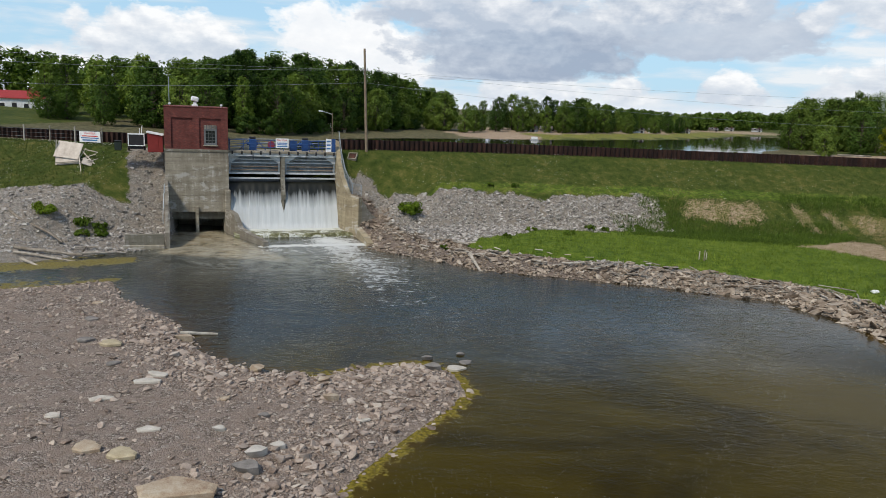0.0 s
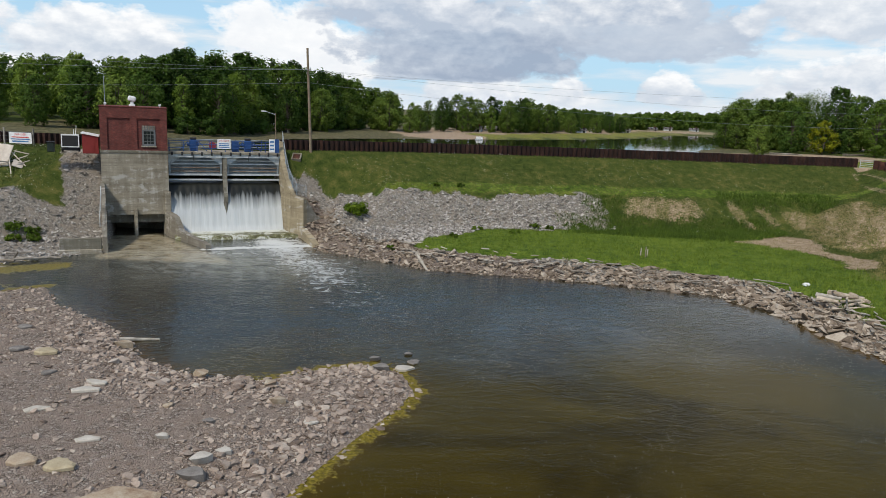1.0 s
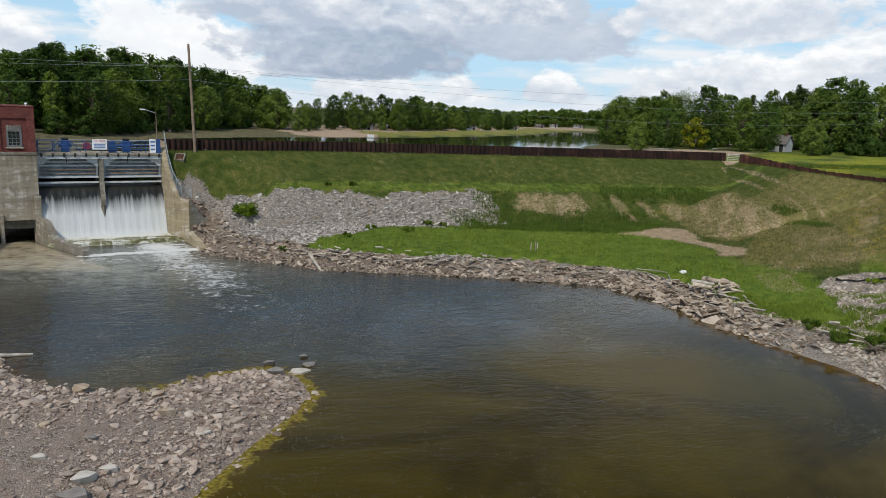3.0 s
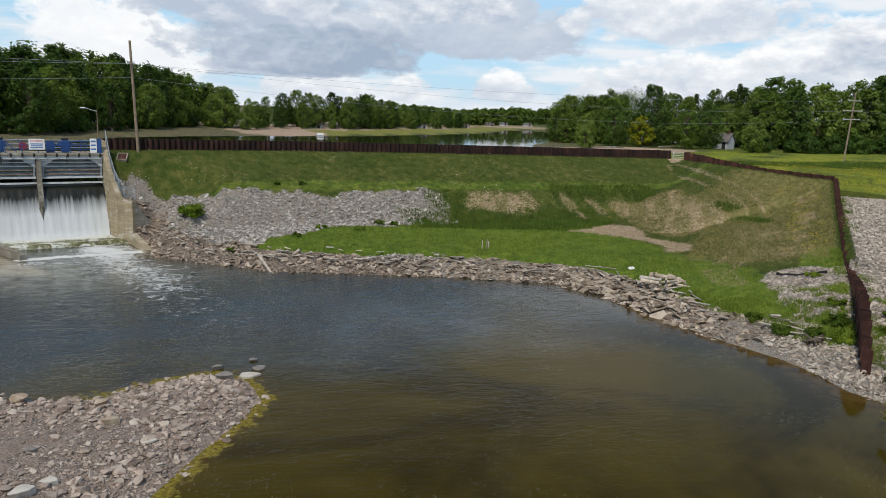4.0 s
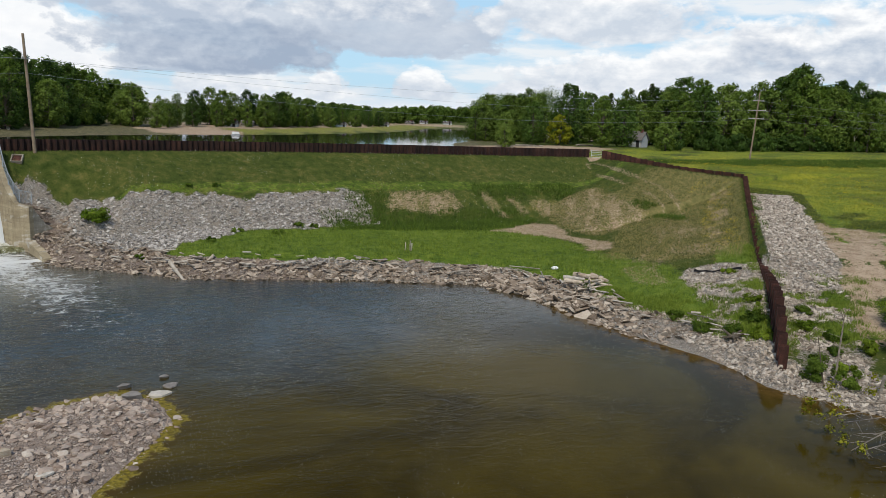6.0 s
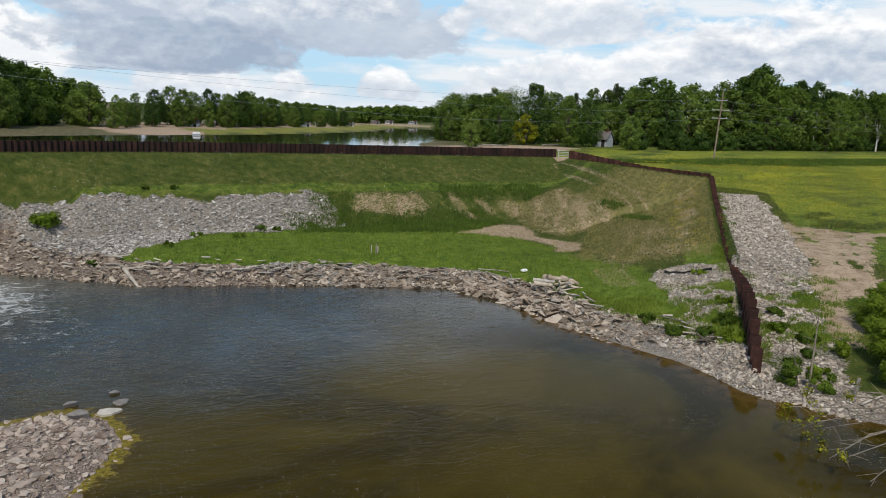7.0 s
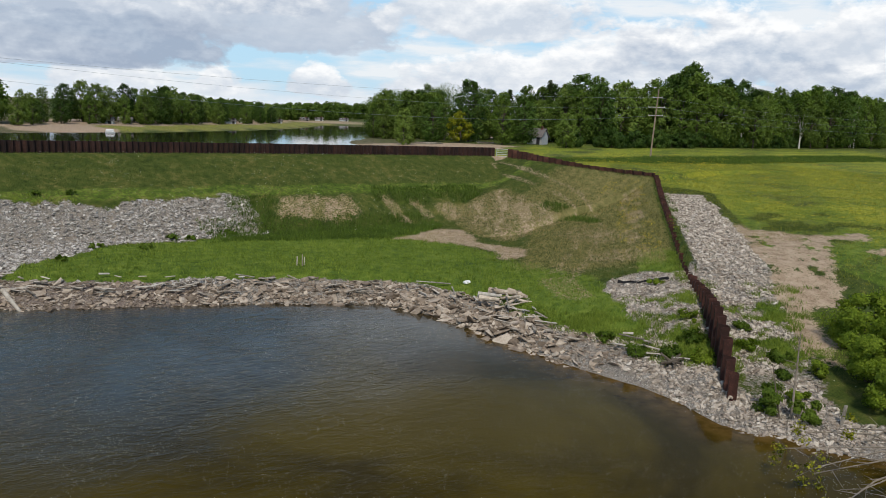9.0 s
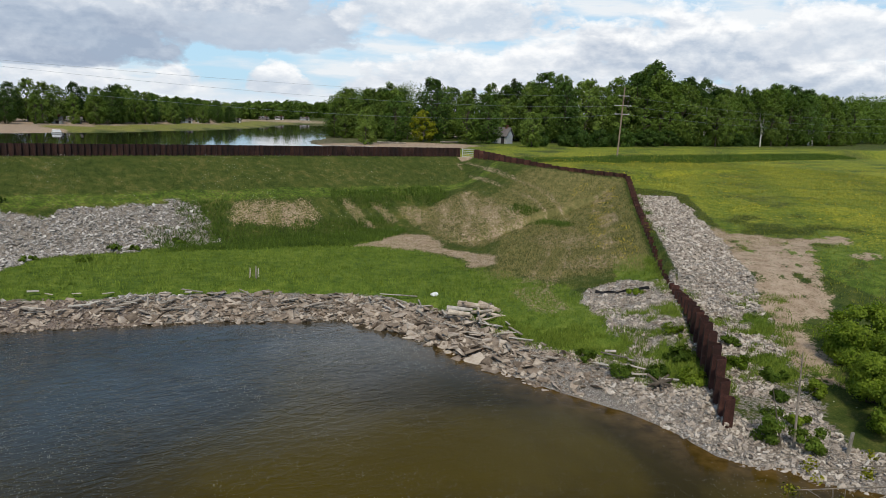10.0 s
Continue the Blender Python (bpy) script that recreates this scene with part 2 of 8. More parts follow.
def seg_dist(x, y, line, closed=False):
    """Signed distance to a polyline (positive on its left), and the length along it."""
    best = np.full(np.shape(x), 1e9)
    sgn, along, run = np.zeros(np.shape(x)), np.zeros(np.shape(x)), 0.0
    pts = list(map(tuple, line)) + ([tuple(line[0])] if closed else [])
    for (ax, ay), (bx, by) in zip(pts[:-1], pts[1:]):
        dx, dy = bx - ax, by - ay
        L = math.hypot(dx, dy)
        k = np.clip(((x - ax) * dx + (y - ay) * dy) / L ** 2, 0, 1)
        d = np.hypot(x - ax - k * dx, y - ay - k * dy)
        side = np.sign(dx * (y - ay) - dy * (x - ax))
        near = d < best - 1e-9
        best, sgn, along = np.where(near, d, best), np.where(near, side, sgn), np.where(near, run + k * L, along)
        run += L
    return best * sgn, along


def inside(x, y, poly):
    r = np.zeros(np.shape(x), bool)
    for (ax, ay), (bx, by) in zip(poly, np.roll(poly, -1, axis=0)):
        if ay == by:
            continue
        c = ((ay > y) != (by > y)) & (x < (bx - ax) * (y - ay) / (by - ay) + ax)
        r ^= c
    return r


def wavy(x, y, size, seed=0.0):
    """Cheap smooth unevenness, about -1 to 1."""
    a = np.sin(x / size + seed) * np.cos(y / size * 1.13 + seed * 2.1)
    b = np.sin(x / size * 2.3 + y / size * 1.7 + seed) * np.cos(y / size * 2.9 - x / size * 0.8 + seed)
    c = np.sin(x / size * 4.7 - y / size * 3.1 + 2 * seed) * np.cos(y / size * 5.3 + x / size * 2.2)
    return 0.5 * a + 0.3 * b + 0.2 * c


def smax(a, b, k):
    h = np.clip(0.5 + 0.5 * (a - b) / k, 0, 1)
    return b * (1 - h) + a * h + k * h * (1 - h)


def smin(a, b, k):
    return -smax(-a, -b, k)


def wall_y(x):
    return np.interp(x, WALL[:, 0], WALL[:, 1])


EAST_S = [0, 7, 14, 21.6, 31, 40, 47, 51, 55, 59, 62, 65, 67.5, 69.5]
EAST_Z = [7.95, 7.95, 7.75, 7.42, 5.62, 4.4, 3.4, 2.95, 2.75, 2.6, 1.95, 1.25, 0.5, 0.3]


def ground(x, y):
    """Height of the land, with the dam slope carried on to the training wall."""
    x, y = np.asarray(x, float), np.asarray(y, float)
    z = open_ground(x, y)
    face = np.interp(y, [70.2, 71.5, 73.3, 77.4], [-10.8, -12.3, -13.4, -15.0])
    behind = (x < -9.2) & (y > 69.9) & (y < 77.8) & (x > face)
    return np.where(behind, open_ground(np.where(behind, -9.2, x), np.where(behind, y + (-9.2 - x) * 0.433, y)), z)


def open_ground(x, y):
    """Height of the land at x, y, all in arrays."""
    x, y = np.asarray(x, float), np.asarray(y, float)
    shore, sh_s = seg_dist(x, y, SHORE)                       # left of the line is inland
    east, s = seg_dist(x, y, EAST)                            # left of the line is the field side
    west_of = -east
    # bench below the dam, dam slope, ridge under the east wall
    d = wall_y(x) - y
    foot = 12.4 + 0.5 * wavy(x, y, 4.0, 1.0)
    north = np.interp(d, [-2, 0.6, 7.3, 7.9], [8.0, 8.0, 4.85, 4.6])
    north = np.where(d > 7.6, np.interp((d - 7.6) / (foot - 7.6), [0, 0.12, 0.9, 1.1, 3], [4.7, 4.3, 1.55, 1.3, 1.15]), north)
    crest = np.interp(s, EAST_S, EAST_Z)
    fall = np.interp(west_of, [0, 0.8, 3.2, 6, 9, 13, 16, 30], [0, 0.1, 1.7, 2.8, 3.5, 5.2, 6.2, 8])
    ridge = crest - fall * np.clip(crest / 7.4, 0.25, 1)
    bench = 1.15 + 0.10 * wavy(x, y, 5.0, 2.0) - 0.015 * np.clip(60 - y, -20, 30) * 0.5
    z = smax(smax(north, ridge, 0.6), bench, 0.5)
    # field side of the east wall
    fz = np.interp(s, [-5, 0, 21.6, 31, 46, 51, 58, 63, 67, 70], [7.4, 7.4, 5.9, 5.3, 4.3, 3.7, 2.0, 1.3, 0.45, 0.2])
    fz = fz + np.clip((east - 2.0) / 60, 0, 1) * (6.0 - fz) * np.clip(east / 25 - 0.1, 0, 1)
    ditch, _ = seg_dist(x, y, np.array([(60.0, 92.0), (78.0, 99.0), (98.4, 107.0), (150.0, 118.0), (260.0, 140.0)]))
    fz = smax(fz, np.interp(-ditch, [-60, -3, 0, 4, 12, 40], [7.2, 7.2, 7.0, 6.0, 4.0, -5.0]), 0.3)
    zone_field = (east > 0) & (y < wall_y(np.minimum(x, 54)) + 40)
    z = np.where(zone_field, fz, z)
    # rocky river bank
    bank = np.interp(shore, [-9, -2.5, 0, 1.4, 3.2, 6, 9, 12], [-2.2, -0.7, 0.0, 0.45, 0.85, 1.6, 6.0, 20])
    bank += np.where(shore > 0, 0.06 * wavy(x, y, 0.9, 0.4), 0)
    gate_side = np.clip((-4 - x) / 6, 0, 1)
    z = smin(z, bank + gate_side * np.clip(shore - 0.8, 0, 9) * 1.3, 0.25)
    # behind the dam wall: lake basin and its shores
    lake, _ = seg_dist(x, y, LAKESHORE, True)
    lake = np.where(inside(x, y, LAKESHORE), -np.abs(lake), np.abs(lake))
    basin = LAKE + np.interp(lake, [-20, -3, 0, 3, 12, 40, 150, 400], [-1.6, -0.5, 0.0, 0.18, 0.55, 1.2, 1.9, 3.0]) + 0.08 * wavy(x, y, 9, 3)
    hill = np.clip((-x - 30 + (y - 110) * 0.18) / 80, 0, 1)
    basin = basin + np.where(lake > 10, 3.0 * hill ** 1.5, 0)
    behind = y > np.where((x > -15) & (x < 53.6), wall_y(x) + 0.3, np.interp(x, [-60, -15, 53.6, 55.5, 80, 300], [77, 77.1, 88.7, 88.0, 104, 150]))
    basin = np.where(np.abs(y - wall_y(x)) < 3.5, np.maximum(basin, 7.6), basin)
    z = np.where(behind, basin, z)
    # west bank, beside the power house
    wsh, _ = seg_dist(x, y, WEST)
    wd = -wsh
    crest_y = np.interp(x, [-60, -45, -33, -20], [76.5, 74.5, 71.5, 73.0])
    wb = np.interp(crest_y - y, [-2, 0, 3, 9, 15.5, 18, 24], [7.7, 7.6, 6.3, 3.7, 1.2, 0.75, 0.4]) + 0.10 * wavy(x, y, 2.5, 5)
    wb = smin(wb, np.interp(wd, [-6, -2, 0, 3, 6, 30, 60], [-1.5, -0.5, 0.0, 0.35, 0.8, 24, 60]), 0.2)
    is_west = (x < -28.7 + (68.4 - y) * 0.384) & (~behind | (x < -28)) & (y < 79) & (y > 47)
    wb = np.where(y > crest_y, np.where(y > 76, np.minimum(7.6, np.maximum(basin, 7.2)), 7.6), wb)
    z = np.where(is_west & (wd > -8), wb, z)
    # the tail water's bed and the gravel spit
    sp, _ = seg_dist(x, y, SPIT, True)
    sp = np.where(inside(x, y, SPIT), np.abs(sp), -np.abs(sp))
    spit = np.interp(sp, [-9, -2, 0, 1, 4, 10, 40], [-2.2, -0.45, 0.0, 0.22, 0.42, 0.6, 0.9]) + np.where(sp > 0.3, 0.06 * wavy(x, y, 1.7, 2.2), 0)
    z = np.where((y < 50.5) & (x < 12) & (sp > -9), np.maximum(np.where(z < 0, z, -2.2), spit), z)
    bay = (y < 72) & (x > -26.4) & (x < -9) & (shore < 0) & (y > 50)
    z = np.where(bay & (z > -0.6), -0.6, z)
    z = np.where((shore < 0) & (y < 60) & (x > -4) & (sp < 0), np.minimum(z, np.maximum(spit, np.interp(shore, [-9, 0], [-2.2, 0.0]))), z)
    return z


def gz(x, y):
    return float(ground(np.array([x]), np.array([y]))[0])

# ---- ground, river and lake ----
def smooth(a, b, v):
    k = np.clip((v - a) / (b - a), 0, 1)
    return k * k * (3 - 2 * k)


ROAD = np.array([(52.6, 85.5), (52.3, 78.0), (52.0, 70.0), (50.6, 65.5), (47.9, 61.2), (41.9, 54.9), (37.7, 51.2), (35.0, 49.0), (33.4, 45.0)])


RIPRAP = np.array([(36.0, 44.9), (37.6, 46.6), (39.2, 46.9), (41.1, 46.3), (40.9, 44.4), (42.2, 43.6), (38.4, 38.4), (35.6, 36.6), (33.4, 36.4), (33.8, 40.5), (34.5, 42.4)])
FIELD_SOIL = np.array([(54.0, 49.0), (56.2, 44.6), (61.0, 44.0), (60.6, 42.4), (56.6, 42.6), (52.6, 40.4), (47.2, 35.6), (43.2, 34.4), (40.6, 32.0), (38.8, 29.6), (37.9, 30.0), (39.6, 33.2), (42.1, 35.6), (45.5, 39.6), (50.5, 45.6)])
SAND = np.array([(30.6, 69.4), (34.6, 71.6), (38.2, 73.6), (39.6, 70.0), (38.8, 66.0), (40.0, 61.0), (38.6, 57.4), (35.4, 57.9), (37.0, 61.0), (35.8, 65.4)])


def zones(x, y):
    """What covers the land: stone, bare soil, lush grass, spit gravel, lake mud, yellow flowers."""
    n1, n2, n3 = wavy(x, y, 1.7, 0.3), wavy(x, y, 0.7, 1.9), wavy(x, y, 4.1, 2.7)
    shore, s0 = seg_dist(x, y, SHORE)
    east, s = seg_dist(x, y, EAST)
    d = wall_y(x) - y
    north = (east < 0) & (y < wall_y(x)) & (x > -14)
    top = np.interp(x, [-14, -11, -8, -5, 1, 6, 14], [7.6, 6.6, 5.6, 6.0, 7.9, 8.0, 7.7])
    stone = smooth(top, top + 0.7, d + 0.8 * n1 + 0.4 * n2) * smooth(21.0, 18.5, x + 2.2 * n1) * smooth(13.6 + np.clip(7 - x, 0, 30) * 0.9, 12.6 + np.clip(7 - x, 0, 30) * 0.9, d + 1.2 * n1)
    stone = np.where(north, stone, 0)
    rim = smooth(3.7, 3.0, shore + 0.5 * n1 + 0.3 * n2) * (shore > -3)
    stone = np.maximum(stone, np.where((s0 < 88), rim, 0))
    # riprap on both sides of the low end of the east wall
    patch, _ = seg_dist(x, y, RIPRAP, True)
    patch = smooth(-0.5, 0.5, np.where(inside(x, y, RIPRAP), np.abs(patch), -np.abs(patch)) + 0.4 * n1)
    lo = smooth(57.5, 59.0, s + 0.8 * n1) * smooth(8.3, 7.3, -east + 0.9 * n1 + (s - 52) * 0.05) * (east < 0.3) * smooth(0.25, 0.45, 0.5 + 0.5 * n3 + np.clip(56 - s, -1, 0.6) * 0.4)
    chan = smooth(22.6, 24.0, s + 0.6 * n1) * smooth(5.4, 4.5, east + 0.5 * n1 + 0.3 * n2) * (east > -0.3) * smooth(0.2, 0.7, east) * np.clip(1.15 - np.clip(s - 58, 0, 8) * 0.08 * (n3 + 1), 0, 1)
    n4 = wavy(x, y, 1.2, 5)
    weedy = np.maximum(smooth(53.5, 56, s + 0.8 * n1) * smooth(66, 63.5, s) * smooth(0.3, 0.8, east) * smooth(8.5, 6.5, east) * smooth(0.0, 0.3, n4), smooth(56.0, 57.5, s) * smooth(65, 63, s) * smooth(0.2, 0.6, -east) * smooth(5.0, 3.8, -east) * smooth(0.08, 0.35, n4))
    stone = np.maximum.reduce([stone, lo, chan, patch]) * (1 - 0.85 * weedy)
    comb = wavy(x * 2.2 + d * 0.9, d * 0.35, 1.0, 0.7)                  # rills running down the raw slopes
    scar = smooth(7.5, 8.5, d + 0.4 * n2 + 0.5 * n3) * smooth(11.6, 10.4, d + 0.7 * n1) * smooth(21, 23, x + 1.0 * n1) * smooth(32.0, 30.0, x + 1.0 * n1)
    for cx, top_d, low_d in ((34.6, 8.2, 11.8), (37.6, 8.6, 11.2), (40.2, 9.4, 12.2)):
        scar = np.maximum(scar, smooth(1.2, 0.4, np.abs(x - cx - 0.35 * (d - 9)) + 0.4 * n2) * smooth(top_d - 0.4, top_d + 0.3, d) * smooth(low_d + 0.4, low_d - 0.3, d))
    scar = np.where(north, scar, 0)
    bowl = np.where(north, smooth(8.6, 10.2, d + 0.9 * n1) * smooth(25, 21, d + 1.2 * n1) * smooth(38.5, 41.5, x + 1.2 * n1) * smooth(50.0, 47.6, x + 1.0 * n2), 0)
    bare = np.maximum(scar * (0.44 + 0.20 * comb + 0.12 * n2), bowl * (0.40 + 0.16 * comb + 0.10 * n3))
    sd, _ = seg_dist(x, y, SAND, True)
    sand = smooth(-0.7, 0.7, np.where(inside(x, y, SAND), np.abs(sd), -np.abs(sd)) + 0.7 * n1 + 0.4 * n2)
    sd, _ = seg_dist(x, y, np.array([(8.5, 72.0), (13.8, 73.4), (17.8, 73.7)]))
    sand = np.maximum(sand, 0.8 * smooth(0.9, 0.3, np.abs(sd) + 0.4 * n1 + 0.3 * n2))
    rd, _ = seg_dist(x, y, ROAD)
    track = np.maximum(smooth(0.5, 0.22, np.abs(np.abs(rd) - 0.85) + 0.1 * n2), 0.7 * smooth(2.0, 1.2, np.abs(rd) + 0.5 * n1) * smooth(60, 48, y)) * smooth(-0.1, 0.4, 0.6 + n1)
    wear = smooth(2.6, 1.2, np.hypot((x - 45.8) / 1.3, (y - 58.5) / 2.4) + 0.6 * n2) + smooth(2.6, 1.2, np.hypot((x - 42.6) / 1.4, (y - 51.2) / 1.2) + 0.6 * n2)
    track = np.maximum(track, np.clip(wear, 0, 1) * (0.95 + 0.3 * n2))
    ridge = smooth(1.4, 2.0, -east) * smooth(4.4, 3.4, -east + 0.6 * n1) * smooth(18, 22, s) * smooth(48, 42, s) * smooth(-0.25, 0.3, n2 * 0.5 + n1 * 0.5 + 0.1)
    fd, _ = seg_dist(x, y, FIELD_SOIL, True)
    field = smooth(-0.7, 0.5, np.where(inside(x, y, FIELD_SOIL), np.abs(fd), -np.abs(fd)) + 1.1 * n1 + 0.9 * n2)
    field = np.maximum(field, smooth(4.4, 5.0, east) * smooth(6.6, 5.6, east + 0.5 * n1) * smooth(36, 40, s) * smooth(60, 55, s))
    field = np.maximum(field, smooth(1.3, 0.5, np.hypot((x - 56.5) / 1.6, y - 39.0) + 0.5 * n2))
    field = field * smooth(-0.75, -0.25, n2 + 0.5 * n1)
    bare = np.clip(np.maximum.reduce([bare, 0.66 * sand, 0.44 * track, 0.50 * np.where(north, ridge, 0), 0.70 * field]), 0, 1)
    lush = np.where(north, smooth(12.4, 14.2, d + 0.5 * n1), 0) * smooth(2.0, 3.2, shore) * smooth(40, 33, x + 2 * n3)
    lush = np.maximum(lush, weedy)
    lush = np.maximum(lush, np.where(north & (y < 52), smooth(2.2, 3.0, shore) * smooth(9.5, 7.5, shore + 0.8 * n1), 0))
    lush = np.maximum(lush, np.where(north, smooth(0.3, 0.8, -east) * smooth(3.4, 2.6, -east + 0.4 * n1) * smooth(44, 47, s) * smooth(55, 52, s), 0))
    lush = np.maximum(lush, 0.46 * np.where(north, smooth(5.8, 6.6, d + 0.4 * n1) * smooth(8.4, 7.8, d), 0))
    lush = np.maximum(lush, np.where((east > 6) & (x > 50), 0.7 * smooth(-0.9, 0.1, n3) * smooth(190, 130, y), 0))
    spit = (inside(x, y, SPIT) | ((y < 47) & (x < 8))) * 1.0
    crest_y = np.interp(x, [-60, -45, -33, -20], [76.5, 74.5, 71.5, 73.0])
    wst = (x < -26) & (y > 47) & (y < 79)
    wq = crest_y - y
    edge_w = np.interp(x, [-44, -38, -33], [9.0, 7.5, 6.0])
    w_stone = np.where(wst, np.maximum(smooth(edge_w - 0.4, edge_w + 0.4, wq + 0.6 * n1), smooth(-0.8, 0.0, wq) * smooth(-33.7, -33.1, x - (69.5 - y) * 0.46 + 0.4 * n2)), 0)
    stone = np.where(wst, w_stone, stone)
    lake, _ = seg_dist(x, y, LAKESHORE, True)
    mud = np.where(y > 90, np.maximum(smooth(9.0, 3.0, np.abs(lake) + 2 * n3), 0.5 * smooth(30, 8, np.abs(lake) + 4 * n3)), 0)
    mud = mud * (1 - 0.9 * smooth(5, 20, x) * smooth(192, 205, y))
    mud = np.maximum(mud, np.where((y > 78) & (x < 2) & (x > -70) & ((x < -15) | (y > wall_y(x) + 0.6)), 0.75 + 0.3 * n1, 0))
    path = np.where((x > 53) & (x < 75) & (y > 87), smooth(2.5, 1.5, np.abs(y - 88.5 - (x - 54) * 0.55) + 0.5 * n1), 0)
    beach = np.where(y > 95, smooth(1.0, 0.7, np.hypot((x - 76) / 22, (y - 152) / 15) + 0.2 * n3), 0)
    bank_n = np.where((y > 195) & (x > 2) & ~inside(x, y, LAKESHORE), np.abs(lake), 0)
    strand = smooth(16, 26, bank_n + 7 * n3) * smooth(60, 48, bank_n)
    lush = np.maximum(lush, 0.5 * smooth(0.5, 3, bank_n) * smooth(34, 26, bank_n + 5 * n3))
    shoal = np.where(y > 95, smooth(1.0, 0.8, np.hypot((x - 4) / 15, (y - 205) / 16)), 0)
    bare = np.clip(np.maximum.reduce([bare, path, beach, shoal, 0.75 * strand]), 0, 1)
    shoal_y = 0.42 * smooth(0.5, 4, bank_n) * smooth(34, 26, bank_n + 5 * n3)
    yellow = np.where(east > 6, np.clip(0.46 + 0.3 * (n3 + 0.6 * n1), 0, 1), 0) * smooth(62, 78, x + y * 0.3) * smooth(190, 130, y) * (x > 45)
    yellow = np.maximum(yellow, shoal_y)
    dry = np.where(north, smooth(0.2, 1.2, -east) * smooth(16, 10, -east + 1.5 * n1) * smooth(6, 14, s) * smooth(52, 46, s), 0) * (0.6 + 0.4 * n1)
    dry = np.maximum.reduce([dry, 0.6 * scar, 0.75 * bowl, 0.75 * smooth(0.5, 4, bank_n) * smooth(60, 40, bank_n)])
    dry = np.maximum(dry, np.where(north, 0.75 * smooth(0.2, 0.8, -east) * smooth(15, 9, -east + 2 * n1) * smooth(8, 14, s) * smooth(50, 44, s), 0))
    dry = np.maximum(dry, np.where(north, 0.2 * smooth(6.0, 3.0, d) * (0.5 + n3), 0))
    rubble = (s0 < 30) & (shore > -1) & (shore < np.interp(x, [-9, -2, 9, 14], [1.8, 4.0, 3.4, 3.2]) + 1.2 * wavy(x, y, 1.5, 1.3)) & (stone > 0.5) & (x > -14)
    spit = np.where(rubble, 0.9, spit)
    return stone, bare, lush, spit, mud, yellow, np.clip(dry, 0, 1)


def axis(lo, f0, f1, hi, step, grow):
    fine = np.arange(f0, f1 + step * 0.5, step)
    out, s, v = [], step, f1
    while v < hi:
        s *= grow
        v += s
        out.append(v)
    down, s, v = [], step, f0
    while v > lo:
        s *= grow
        v -= s
        down.append(v)
    return np.concatenate([down[::-1], fine, out])


def grid_mesh(name, xs, ys, height):
    X, Y = np.meshgrid(xs, ys)
    Z = height(X.ravel(), Y.ravel())
    me = bpy.data.meshes.new(name)
    nx, ny = len(xs), len(ys)
    i = (np.arange(ny - 1)[:, None] * nx + np.arange(nx - 1)[None, :]).ravel()
    f = np.stack([i, i + 1, i + nx + 1, i + nx], 1)
    me.vertices.add(nx * ny)
    me.vertices.foreach_set("co", np.stack([X.ravel(), Y.ravel(), Z], 1).ravel())
    me.loops.add(f.size)
    me.loops.foreach_set("vertex_index", f.ravel())
    me.polygons.add(len(f))
    me.polygons.foreach_set("loop_start", np.arange(0, f.size, 4))
    me.polygons.foreach_set("use_smooth", np.ones(len(f), bool))
    me.update()
    return me, X.ravel(), Y.ravel(), Z


